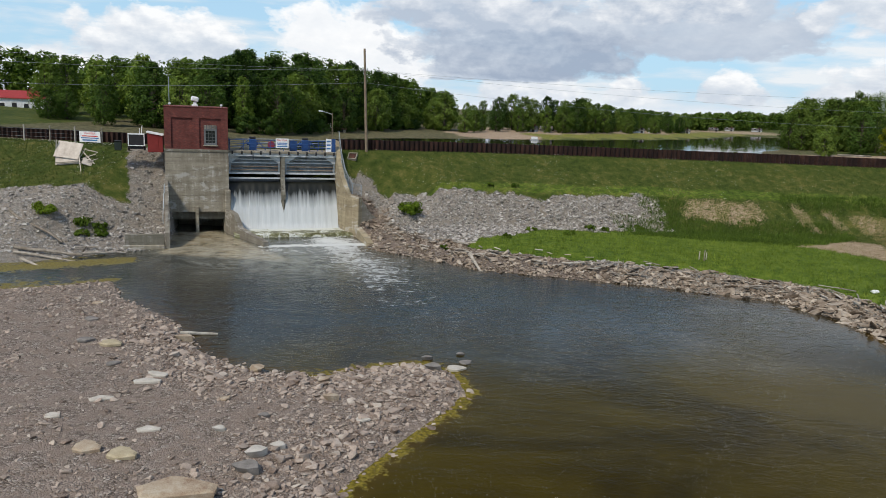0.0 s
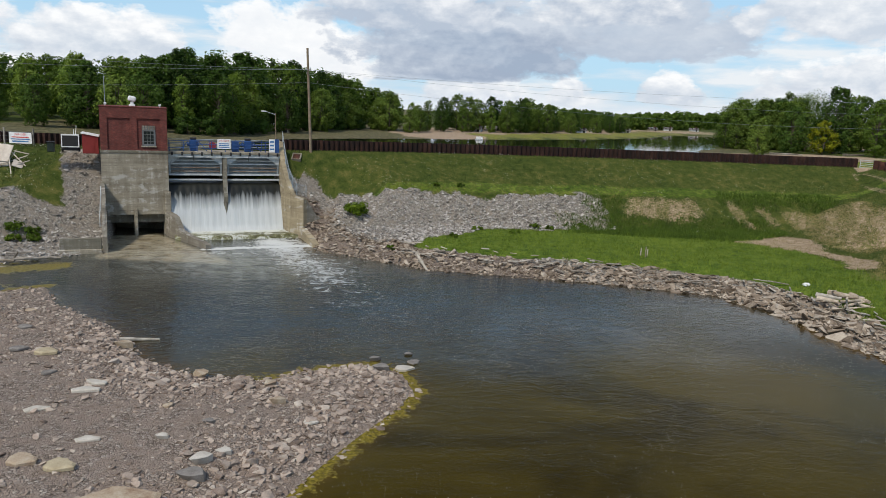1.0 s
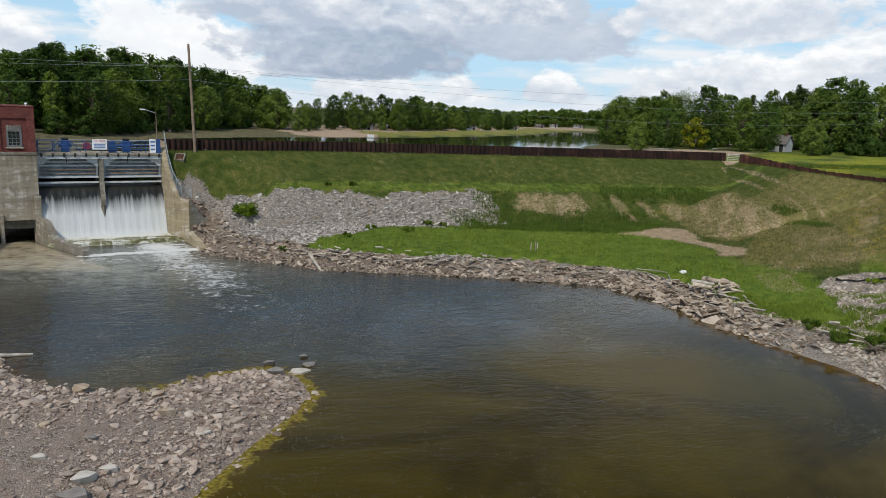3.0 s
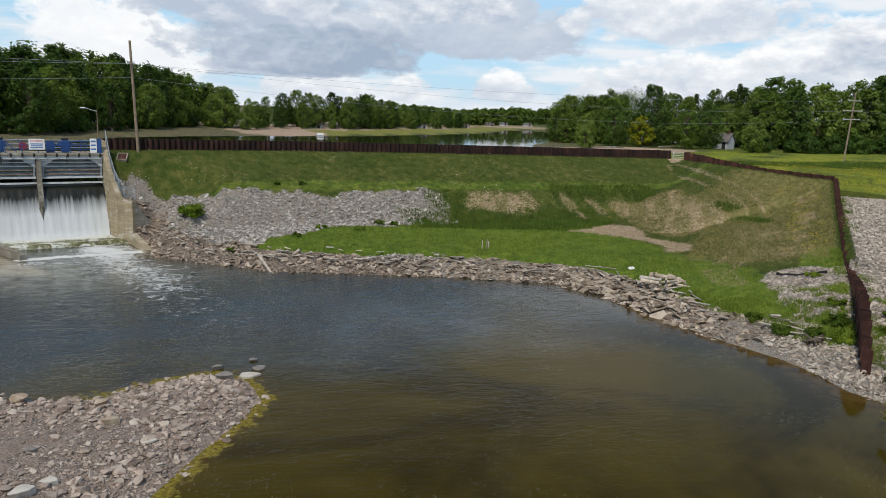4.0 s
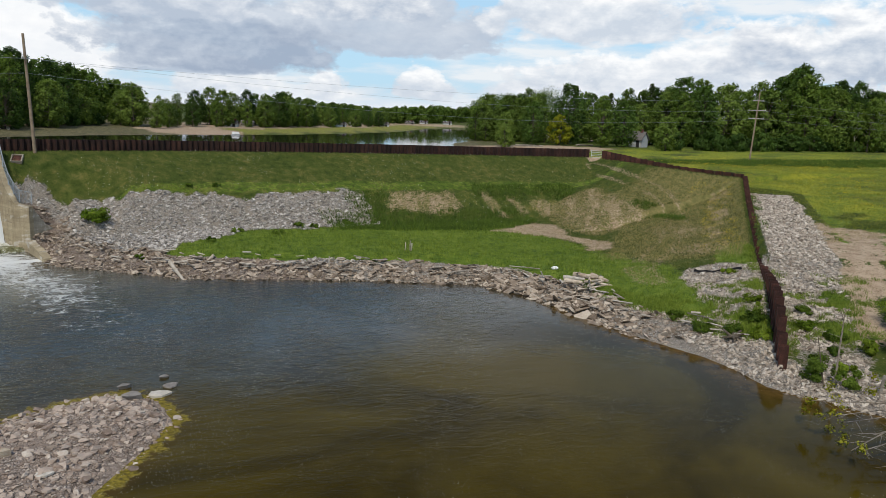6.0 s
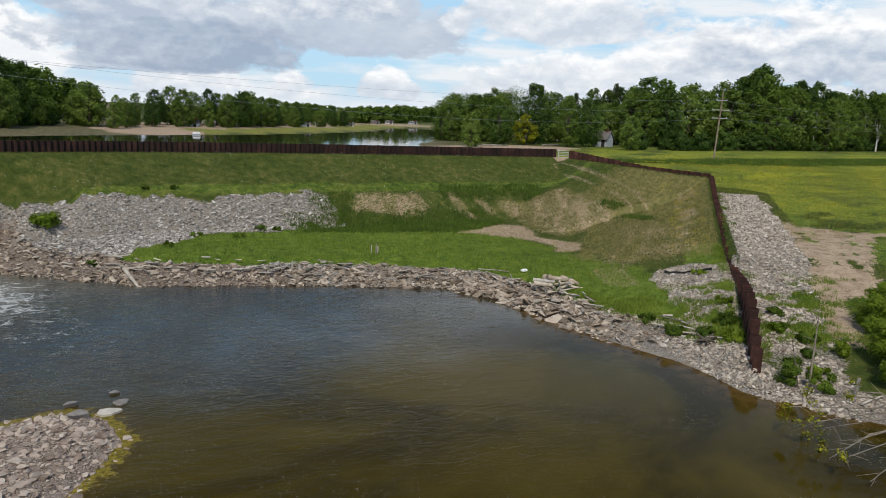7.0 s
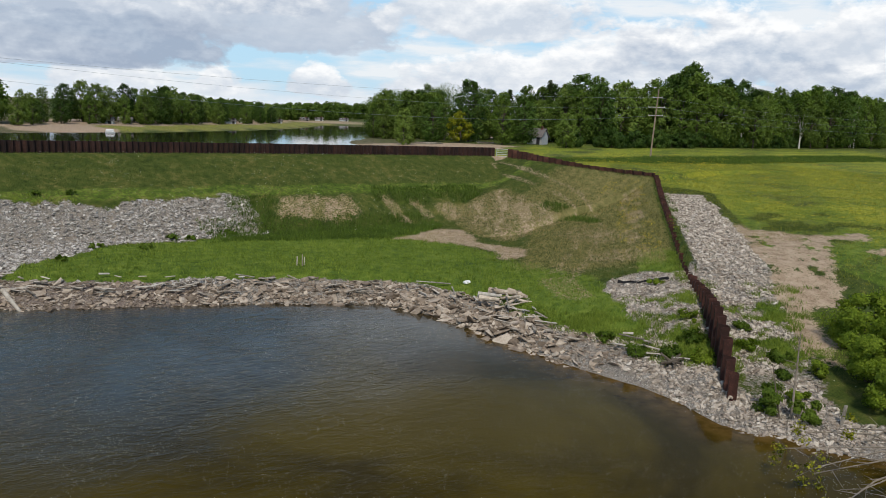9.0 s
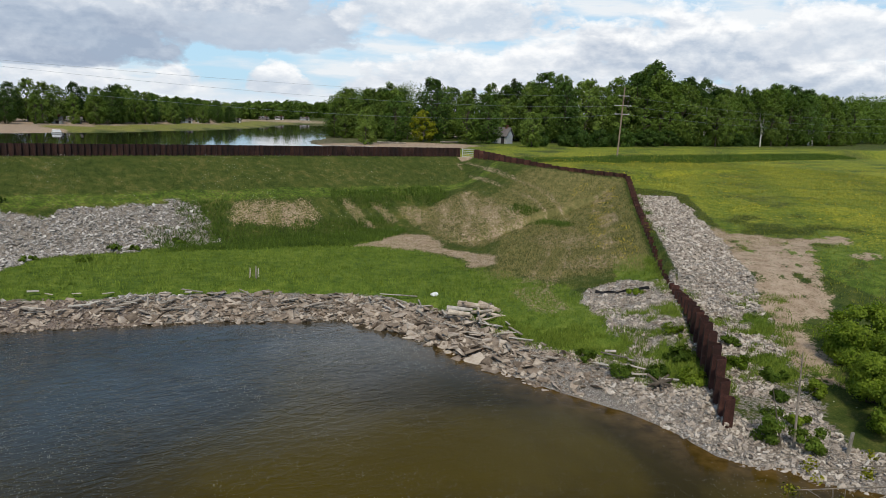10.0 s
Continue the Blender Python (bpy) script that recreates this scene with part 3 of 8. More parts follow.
def ground_material():
    m, nt, b = material("ground_cover", 0.9, 0.15)
    p = position(nt)

    def att(name):
        n = nt.nodes.new("ShaderNodeAttribute")
        n.attribute_name = name
        return n

    a1, a2 = att("cover_a"), att("cover_b")
    s1, s2 = nt.nodes.new("ShaderNodeSeparateColor"), nt.nodes.new("ShaderNodeSeparateColor")
    link(nt, a1.outputs["Color"], s1.inputs[0])
    link(nt, a2.outputs["Color"], s2.inputs[0])
    big, mid, fine = noise_tex(nt, 0.16, 4, 0.6, p), noise_tex(nt, 1.3, 5, 0.6, p), noise_tex(nt, 14.0, 4, 0.65, p)
    # grass: blades read as fine streaks over patches
    g = math_node(nt, "ADD", math_node(nt, "MULTIPLY", mid, 0.5), math_node(nt, "ADD", math_node(nt, "MULTIPLY", big, 0.25), math_node(nt, "MULTIPLY", math_node(nt, "SUBTRACT", fine, 0.26), 0.52)))
    grass = ramp(nt, g, [(0.34, (0.012, 0.026, 0.003)), (0.44, (0.036, 0.058, 0.009)), (0.54, (0.068, 0.084, 0.016)), (0.66, (0.16, 0.138, 0.045))])
    lush = ramp(nt, g, [(0.36, (0.032, 0.062, 0.006)), (0.5, (0.082, 0.130, 0.013)), (0.60, (0.15, 0.195, 0.028))])
    yel = ramp(nt, g, [(0.38, (0.10, 0.145, 0.012)), (0.50, (0.20, 0.225, 0.020)), (0.62, (0.34, 0.30, 0.025))])
    dot = nt.nodes.new("ShaderNodeTexVoronoi")
    dot.inputs["Scale"].default_value = 2.6
    link(nt, p, dot.inputs["Vector"])
    flower = math_node(nt, "MULTIPLY", math_node(nt, "LESS_THAN", dot.outputs["Distance"], 0.10), math_node(nt, "GREATER_THAN", big, 0.54))
    grass = mix(nt, math_node(nt, "MULTIPLY", flower, 0.6), grass, (0.55, 0.55, 0.45))
    # stones: cells of several greys over dark gaps
    def stones(scale, cols):
        v = nt.nodes.new("ShaderNodeTexVoronoi")
        v.inputs["Scale"].default_value = scale
        link(nt, p, v.inputs["Vector"])
        e = nt.nodes.new("ShaderNodeTexVoronoi")
        e.feature = "DISTANCE_TO_EDGE"
        e.inputs["Scale"].default_value = scale
        link(nt, p, e.inputs["Vector"])
        sc = nt.nodes.new("ShaderNodeSeparateColor")
        link(nt, v.outputs["Color"], sc.inputs[0])
        col = ramp(nt, sc.outputs[0], cols)
        gap = ramp(nt, e.outputs["Distance"], [(0.0, (0.38, 0.36, 0.34)), (0.13, (1, 1, 1))])
        return mix(nt, 1.0, col, gap, "MULTIPLY"), e.outputs["Distance"]

    grey = [(0.0, (0.25, 0.225, 0.195)), (0.4, (0.37, 0.34, 0.30)), (0.75, (0.45, 0.42, 0.375)), (1.0, (0.55, 0.52, 0.47))]
    brown = [(0.0, (0.17, 0.135, 0.112)), (0.5, (0.29, 0.238, 0.20)), (0.85, (0.36, 0.305, 0.262)), (1.0, (0.46, 0.41, 0.36))]
    st, h1 = stones(10.0, grey)
    sp, h2 = stones(9.0, brown)
    st = mix(nt, ramp(nt, mid, [(0.44, (0, 0, 0)), (0.60, (0.75, 0.75, 0.75))]), st, ramp(nt, fine, [(0.36, (0.24, 0.20, 0.16)), (0.62, (0.42, 0.365, 0.30))]))
    soil_fine = ramp(nt, math_node(nt, "ADD", math_node(nt, "MULTIPLY", mid, 0.6), math_node(nt, "MULTIPLY", fine, 0.4)), [(0.36, (0.20, 0.155, 0.125)), (0.5, (0.31, 0.25, 0.207)), (0.62, (0.40, 0.335, 0.285))])
    sp = mix(nt, ramp(nt, mid, [(0.42, (0, 0, 0)), (0.56, (1, 1, 1))]), soil_fine, sp)
    soil = ramp(nt, math_node(nt, "ADD", math_node(nt, "MULTIPLY", mid, 0.5), math_node(nt, "MULTIPLY", fine, 0.5)), [(0.36, (0.20, 0.142, 0.092)), (0.5, (0.33, 0.25, 0.175)), (0.64, (0.44, 0.355, 0.265))])
    mudc = ramp(nt, mid, [(0.4, (0.065, 0.062, 0.03)), (0.6, (0.15, 0.135, 0.075))])
    brk = ramp(nt, noise_tex(nt, 5.0, 4, 0.7, p), [(0.36, (0, 0, 0)), (0.6, (1, 1, 1))])

    def edge(mask):
        v = math_node(nt, "ADD", mask, math_node(nt, "MULTIPLY", math_node(nt, "SUBTRACT", brk, 0.5), 0.45))
        return ramp(nt, v, [(0.38, (0, 0, 0)), (0.62, (1, 1, 1))])

    straw = ramp(nt, math_node(nt, "ADD", math_node(nt, "MULTIPLY", mid, 0.55), math_node(nt, "MULTIPLY", fine, 0.45)), [(0.36, (0.085, 0.092, 0.024)), (0.5, (0.18, 0.158, 0.062)), (0.64, (0.30, 0.24, 0.115))])
    c = mix(nt, edge(s1.outputs[2]), grass, lush)
    c = mix(nt, math_node(nt, "MULTIPLY", edge(a1.outputs["Alpha"]), 0.68), c, straw)
    c = mix(nt, edge(s2.outputs[2]), c, yel)
    c = mix(nt, edge(s2.outputs[1]), c, mudc)
    c = mix(nt, edge(s1.outputs[1]), c, soil)
    c = mix(nt, edge(s1.outputs[0]), c, st)
    c = mix(nt, edge(s2.outputs[0]), c, sp)
    link(nt, c, b.inputs["Base Color"])
    hs = math_node(nt, "MULTIPLY", math_node(nt, "MINIMUM", h1, 0.25), edge(s1.outputs[0]))
    hp = math_node(nt, "MULTIPLY", math_node(nt, "MINIMUM", h2, 0.2), edge(s2.outputs[0]))
    h = math_node(nt, "ADD", math_node(nt, "ADD", math_node(nt, "MULTIPLY", hs, 1.6), hp), math_node(nt, "MULTIPLY", fine, 0.35))
    bump(nt, b, h, 1.0, 0.16)
    return m


def water_material(name, deep, rough, ripple, size, stretch=(1, 1, 1)):
    m, nt, b = material(name, rough, 0.5)
    p = position(nt)
    mp = nt.nodes.new("ShaderNodeMapping")
    mp.inputs["Scale"].default_value = stretch
    link(nt, p, mp.inputs["Vector"])
    big = noise_tex(nt, 0.05, 3, 0.5, p)
    c = ramp(nt, big, [(0.35, deep[0]), (0.65, deep[1])])
    link(nt, c, b.inputs["Base Color"])
    b.inputs["IOR"].default_value = 1.33
    w1 = noise_tex(nt, size, 3, 0.55, mp.outputs[0], distort=0.4)
    w2 = noise_tex(nt, size * 3.1, 3, 0.6, mp.outputs[0])
    patch = ramp(nt, noise_tex(nt, 0.09, 2, 0.5, p), [(0.40, (0.35, 0.35, 0.35)), (0.62, (1, 1, 1))])
    h = math_node(nt, "MULTIPLY", math_node(nt, "ADD", w1, math_node(nt, "MULTIPLY", w2, 0.4)), patch)
    bump(nt, b, h, ripple, 0.1)
    return m


def build_ground():
    xs = axis(-2600, -52, 64, 2600, 0.42, 1.10)
    ys = axis(-2600, 6, 92, 2600, 0.42, 1.10)
    me, X, Y, Z = grid_mesh("ground", xs, ys, ground)
    st, ba, lu, sp, mu, ye, dry = zones(X, Y)
    for name, cols, last in (("cover_a", (st, ba, lu), dry), ("cover_b", (sp, mu, ye), dry)):
        at = me.color_attributes.new(name, "FLOAT_COLOR", "POINT")
        at.data.foreach_set("color", np.stack([*cols, last], 1).ravel())
    me.materials.append(ground_material())
    return tagged(new("ground", me), "grassy dam embankment, riprap banks and gravel river spit", "ground", kind="structure")


def sheet(name, poly, z, mat):
    me = bpy.data.meshes.new(name)
    me.from_pydata([(x, y, z) for x, y in poly], [], [tuple(range(len(poly)))])
    me.materials.append(mat)
    return new(name, me)


ground_ob = build_ground()
M_LAKE = water_material("lake_water", ((0.012, 0.014, 0.008), (0.018, 0.020, 0.010)), 0.04, 0.05, 0.5, (0.5, 2.0, 1))


def river_material():
    """Olive water: ripples, foam where the weir churns it, drifting flecks, green algae along the gravel."""
    m, nt, b = material("river_water", 0.05, 0.5)
    b.inputs["IOR"].default_value = 1.33
    p = position(nt)
    at = nt.nodes.new("ShaderNodeAttribute")
    at.attribute_name = "surface"
    s = nt.nodes.new("ShaderNodeSeparateColor")
    link(nt, at.outputs["Color"], s.inputs[0])
    foam, algae, chop = s.outputs[0], s.outputs[1], s.outputs[2]
    deep = ramp(nt, noise_tex(nt, 0.06, 3, 0.5, p), [(0.35, (0.014, 0.017, 0.015)), (0.65, (0.026, 0.028, 0.022))])
    olive = ramp(nt, noise_tex(nt, 0.09, 4, 0.6, p, distort=0.8), [(0.40, (0.027, 0.0190, 0.0012)), (0.60, (0.056, 0.0405, 0.0032))])
    streak = nt.nodes.new("ShaderNodeMapping")
    streak.inputs["Rotation"].default_value = (0, 0, radians(-52))
    streak.inputs["Scale"].default_value = (0.85, 1.25, 1)
    link(nt, p, streak.inputs["Vector"])
    fn = math_node(nt, "ADD", math_node(nt, "MULTIPLY", noise_tex(nt, 0.8, 7, 0.70, streak.outputs[0], distort=1.6), 0.7), math_node(nt, "MULTIPLY", noise_tex(nt, 7, 4, 0.7, p), 0.3))
    fm = ramp(nt, math_node(nt, "ADD", fn, math_node(nt, "MULTIPLY", foam, 0.52)), [(0.68, (0, 0, 0)), (0.86, (1, 1, 1))])
    v = nt.nodes.new("ShaderNodeTexVoronoi")
    v.inputs["Scale"].default_value = 16.0
    link(nt, p, v.inputs["Vector"])
    sc = nt.nodes.new("ShaderNodeSeparateColor")
    link(nt, v.outputs["Color"], sc.inputs[0])
    drift = ramp(nt, noise_tex(nt, 0.16, 3, 0.6, p, distort=0.8), [(0.42, (0.03, 0.03, 0.03)), (0.64, (0.9, 0.9, 0.9))])
    fleck = math_node(nt, "MULTIPLY", math_node(nt, "LESS_THAN", v.outputs["Distance"], math_node(nt, "MULTIPLY", sc.outputs[0], 0.30)), math_node(nt, "GREATER_THAN", math_node(nt, "ADD", drift, math_node(nt, "ADD", math_node(nt, "MULTIPLY", at.outputs["Alpha"], 0.6), foam)), math_node(nt, "MULTIPLY", sc.outputs[1], 1.15)))
    an = ramp(nt, math_node(nt, "ADD", noise_tex(nt, 1.6, 5, 0.65, p), math_node(nt, "MULTIPLY", algae, 0.5)), [(0.75, (0, 0, 0)), (0.86, (1, 1, 1))])
    alg = ramp(nt, noise_tex(nt, 6, 4, 0.6, p), [(0.38, (0.075, 0.062, 0.010)), (0.62, (0.215, 0.17, 0.028))])
    a2 = nt.nodes.new("ShaderNodeAttribute")
    a2.attribute_name = "shallows"
    s2 = nt.nodes.new("ShaderNodeSeparateColor")
    link(nt, a2.outputs["Color"], s2.inputs[0])
    bed = ramp(nt, noise_tex(nt, 1.4, 5, 0.6, p), [(0.38, (0.050, 0.029, 0.008)), (0.62, (0.115, 0.068, 0.022))])
    silt = ramp(nt, noise_tex(nt, 0.7, 5, 0.6, p), [(0.34, (0.22, 0.165, 0.095)), (0.45, (0.36, 0.31, 0.21)), (0.66, (0.48, 0.43, 0.32))])
    c = mix(nt, s2.outputs[2], deep, olive)
    # specular turned down over the olive water, so it mirrors less sky
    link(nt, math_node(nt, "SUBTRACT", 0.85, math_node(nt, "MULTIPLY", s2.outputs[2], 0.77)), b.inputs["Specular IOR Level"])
    c = mix(nt, s2.outputs[0], c, bed)
    c = mix(nt, s2.outputs[1], c, silt)
    # a haze of bubbles drifting round the pool below the weir
    haze = math_node(nt, "MULTIPLY", math_node(nt, "MULTIPLY", a2.outputs["Alpha"], ramp(nt, noise_tex(nt, 0.5, 8, 0.75, streak.outputs[0], distort=1.6), [(0.38, (0.05, 0.05, 0.05)), (0.62, (1, 1, 1))])), 0.85)
    c = mix(nt, haze, c, (0.30, 0.31, 0.28))
    c = mix(nt, an, c, alg)
    c = mix(nt, math_node(nt, "MULTIPLY", fleck, 0.62), c, (0.5, 0.5, 0.43))
    c = mix(nt, fm, c, (0.60, 0.62, 0.61))
    link(nt, c, b.inputs["Base Color"])
    r = math_node(nt, "ADD", math_node(nt, "MULTIPLY", math_node(nt, "MAXIMUM", fm, an), 0.6), 0.05)
    link(nt, r, b.inputs["Roughness"])
    mp = nt.nodes.new("ShaderNodeMapping")
    mp.inputs["Rotation"].default_value = (0, 0, radians(-12))
    mp.inputs["Scale"].default_value = (0.75, 1.35, 1)
    link(nt, p, mp.inputs["Vector"])
    h = math_node(nt, "ADD", noise_tex(nt, 1.15, 3, 0.55, mp.outputs[0], distort=0.9), math_node(nt, "MULTIPLY", noise_tex(nt, 3.4, 3, 0.6, mp.outputs[0], distort=0.8), 0.45))
    gust = ramp(nt, noise_tex(nt, 0.11, 3, 0.6, p, distort=0.7), [(0.36, (0.45, 0.45, 0.45)), (0.62, (1.25, 1.25, 1.25))])
    calm = math_node(nt, "MULTIPLY", math_node(nt, "ADD", math_node(nt, "MULTIPLY", chop, 0.95), 0.015), gust)
    bump(nt, b, math_node(nt, "MULTIPLY", h, calm), 0.8, 0.11)
    return m


def river_surface(x, y):
    cx, cy = -15.5, 68.2
    ux, uy = math.cos(radians(21)), math.sin(radians(21))
    u, v = (x - cx) * ux + (y - cy) * uy, -(x - cx) * uy + (y - cy) * ux
    jet, s = seg_dist(x, y, np.array([(-13.0, 67.5), (-11.0, 63.5), (-9.5, 59.5), (-7.0, 56.0), (-4.8, 49.0), (-1.0, 43.0), (5.0, 38.0)]))
    foam = np.exp(-(jet / (3.2 + 0.08 * s)) ** 2) * np.interp(s, [0, 2.5, 5, 12, 22, 40], [0.75, 0.68, 0.55, 0.46, 0.28, 0.02])
    arc, _ = seg_dist(x, y, np.array([(-9.5, 61.5), (-13.5, 61.6), (-17.0, 61.5), (-20.0, 57.5)]))
    foam = np.maximum(foam, 0.36 * np.exp(-(arc / 2.2) ** 2))
    foam = np.where((u < -5.0) | (v > 1.5), 0.0, foam)
    foam = np.maximum(foam, 1.15 * np.clip(1 - np.abs(v + 3.7 + 0.25 * wavy(x, y, 0.8, 1)) / 0.9, 0, 1) * (np.abs(u - 0.2) < 5.2))
    sp, _ = seg_dist(x, y, SPIT, True)
    out = np.where(inside(x, y, SPIT), 0.0, np.abs(sp))
    algae = np.clip(1 - out / 1.35, 0, 1) * np.where((y < 36) & (x > -8), 1.0, 0.3)
    algae = np.maximum(algae, np.clip(1 - out / 6.5, 0, 1) * np.interp(x, [-30, -21], [0.85, 0.0]))
    ws, _ = seg_dist(x, y, WEST)
    algae = np.maximum(algae, np.clip(1 - np.abs(ws) / 3.2, 0, 1) * np.interp(x, [-34, -26], [0.9, 0.35]))
    chop = np.interp(np.hypot(x + 4, y - 52), [0, 10, 20, 30, 40, 60], [0.95, 0.9, 0.62, 0.24, 0.06, 0.03])
    mats, _ = seg_dist(x, y, np.array([(-60.0, 47.0), (-34.5, 49.6), (-30.6, 52.2), (-27.0, 54.6)]))
    algae = np.maximum(algae, np.clip(1.25 - np.abs(mats) / 1.9, 0, 1))
    mats, _ = seg_dist(x, y, np.array([(-60.0, 40.0), (-30.0, 43.0), (-27.0, 45.6), (-24.6, 48.6)]))
    algae = np.maximum(algae, np.clip(1.2 - np.abs(mats) / np.interp(x, [-30, -24], [2.4, 0.8]), 0, 1))
    return foam, algae, chop


def build_river():
    me, X, Y, Z = grid_mesh("river_water", axis(-260, -40, 34, 95, 0.5, 1.15), axis(-120, 8, 72, 72.2, 0.5, 1.15), lambda x, y: np.zeros_like(x))
    at = me.color_attributes.new("surface", "FLOAT_COLOR", "POINT")
    at.data.foreach_set("color", np.stack([*river_surface(X, Y), np.exp(-(((X + 12) / 13.0) ** 2 + ((Y - 54) / 11.0) ** 2))], 1).ravel())
    sh, _ = seg_dist(X, Y, SHORE)
    shallow = np.where(sh > -9, np.clip(1 + (sh - 0.1) / 3.2, 0, 1) ** 1.5, 0) * np.where(Y < 45, 0.9, 0.45)
    sp, _ = seg_dist(X, Y, SPIT, True)
    shallow = np.maximum(shallow, 0.5 * np.clip(1 - np.abs(sp) / 1.2, 0, 1))
    u, v = (X + 26.3) * math.cos(radians(21)) + (Y - 68.4) * math.sin(radians(21)), -(X + 26.3) * math.sin(radians(21)) + (Y - 68.4) * math.cos(radians(21))
    silt = smooth(-12.4, -10.6, v + 0.4 * u + 0.7 * wavy(X, Y, 1.6, 1)) * smooth(5.6, 4.8, u + v * 0.36 + 3.0) * smooth(-3.2, -2.6, u) * 0.85 * np.where(v > 0.3, 0.3, 1)
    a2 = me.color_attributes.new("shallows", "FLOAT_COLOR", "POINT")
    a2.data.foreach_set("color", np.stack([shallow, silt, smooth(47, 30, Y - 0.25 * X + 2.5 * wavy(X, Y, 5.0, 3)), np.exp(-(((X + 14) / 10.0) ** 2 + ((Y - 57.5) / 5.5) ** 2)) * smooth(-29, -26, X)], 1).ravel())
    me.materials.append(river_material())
    return tagged(new("river_water", me), "dark olive river water with ripples, foam and drifting flecks", "water", kind="structure")


build_river()
tagged(sheet("lake_water", [(-70, 77.4), (-29, 73), (-15, 77.6), (-2.5, 82.6), (13.6, 86.0), (35, 88.1), (54, 89), (300, 150), (300, 420), (-70, 420)], LAKE, M_LAKE), "calm dark lake water reflecting the sky", "water", kind="structure")

# ---- building helpers ----
def part(name, bm, mat, parent=None, label="", smooth_faces=False):
    me = bpy.data.meshes.new(name)
    bm.normal_update()
    bm.to_mesh(me)
    bm.free()
    me.materials.append(mat)
    if smooth_faces:
        me.polygons.foreach_set("use_smooth", np.ones(len(me.polygons), bool))
    ob = new(name, me)
    ob.parent = parent
    return tagged(ob, label) if label else ob


def thing(name, label, category, m=None, group="", kind=""):
    ob = new(name)
    ob.empty_display_size = 0.2
    if m is not None:
        ob.matrix_world = m
    return tagged(ob, label, category, group, kind)


def box(bm, x0, x1, y0, y1, z0, z1, bev=0.0):
    r = bmesh.ops.create_cube(bm, size=1.0)
    v = r["verts"]
    bmesh.ops.scale(bm, vec=(x1 - x0, y1 - y0, z1 - z0), verts=v)
    bmesh.ops.translate(bm, vec=((x0 + x1) / 2, (y0 + y1) / 2, (z0 + z1) / 2), verts=v)
    if bev:
        e = list({e for q in v for e in q.link_edges})
        bmesh.ops.bevel(bm, geom=e, offset=bev, segments=1, affect="EDGES")
    return bm


def boxes(*rows, bev=0.0):
    bm = bmesh.new()
    for r in rows:
        box(bm, *r, bev=bev)
    return bm


def bar(bm, a, b, r0, r1=None, sides=8):
    """A round bar from a to b."""
    a, b = Vector(a), Vector(b)
    q = (b - a).to_track_quat("Z", "Y").to_matrix().to_4x4()
    g = bmesh.ops.create_cone(bm, cap_ends=True, segments=sides, radius1=r0, radius2=r0 if r1 is None else r1, depth=(b - a).length)
    bmesh.ops.transform(bm, matrix=Matrix.Translation((a + b) / 2) @ q, verts=g["verts"])
    return bm


def beam(bm, a, b, w, h):
    """A square beam from a to b."""
    a, b = Vector(a), Vector(b)
    d = b - a
    q = d.to_track_quat("Y", "Z").to_matrix().to_4x4()
    g = bmesh.ops.create_cube(bm, size=1.0)
    bmesh.ops.scale(bm, vec=(w, d.length, h), verts=g["verts"])
    bmesh.ops.transform(bm, matrix=Matrix.Translation((a + b) / 2) @ q, verts=g["verts"])
    return bm


def prism(bm, outline, axis_dir, depth):
    """An outline (list of points) pushed along a direction."""
    vs = [bm.verts.new(p) for p in outline]
    f = bm.faces.new(vs)
    r = bmesh.ops.extrude_face_region(bm, geom=[f])
    bmesh.ops.translate(bm, vec=Vector(axis_dir) * depth, verts=[g for g in r["geom"] if isinstance(g, bmesh.types.BMVert)])
    bmesh.ops.recalc_face_normals(bm, faces=bm.faces)
    return bm


def ribbon_wall(path, z0, thick):
    """A wall along plan points (u, v, top), of one thickness, from z0 up to the tops."""
    bm = bmesh.new()
    rows = []
    n = len(path)
    for i, (u, v, t) in enumerate(path):
        a, b = path[max(i - 1, 0)], path[min(i + 1, n - 1)]
        d = Vector((b[0] - a[0], b[1] - a[1])).normalized()
        o = Vector((d.y, -d.x)) * thick / 2
        rows.append([bm.verts.new((u + k * o.x, v + k * o.y, z)) for k, z in ((-1, z0), (-1, t), (1, t), (1, z0))])
    for a, b in zip(rows[:-1], rows[1:]):
        for k in range(3):
            bm.faces.new((a[k], a[k + 1], b[k + 1], b[k]))
    bm.faces.new(rows[0])
    bm.faces.new(rows[-1][::-1])
    bmesh.ops.recalc_face_normals(bm, faces=bm.faces)
    return bm


def letters(name, text, size, m, mat, parent, label=""):
    """Raised lettering in the built-in font, as a mesh."""
    cu = bpy.data.curves.new(name, "FONT")
    cu.body, cu.size, cu.extrude, cu.align_x, cu.align_y = text, size, 0.002, "CENTER", "CENTER"
    tmp = bpy.data.objects.new(name, cu)
    me = bpy.data.meshes.new_from_object(tmp)
    bpy.data.objects.remove(tmp)
    bpy.data.curves.remove(cu)
    me.materials.append(mat)
    ob = new(name, me)
    ob.parent = parent
    ob.matrix_local = m
    return ob


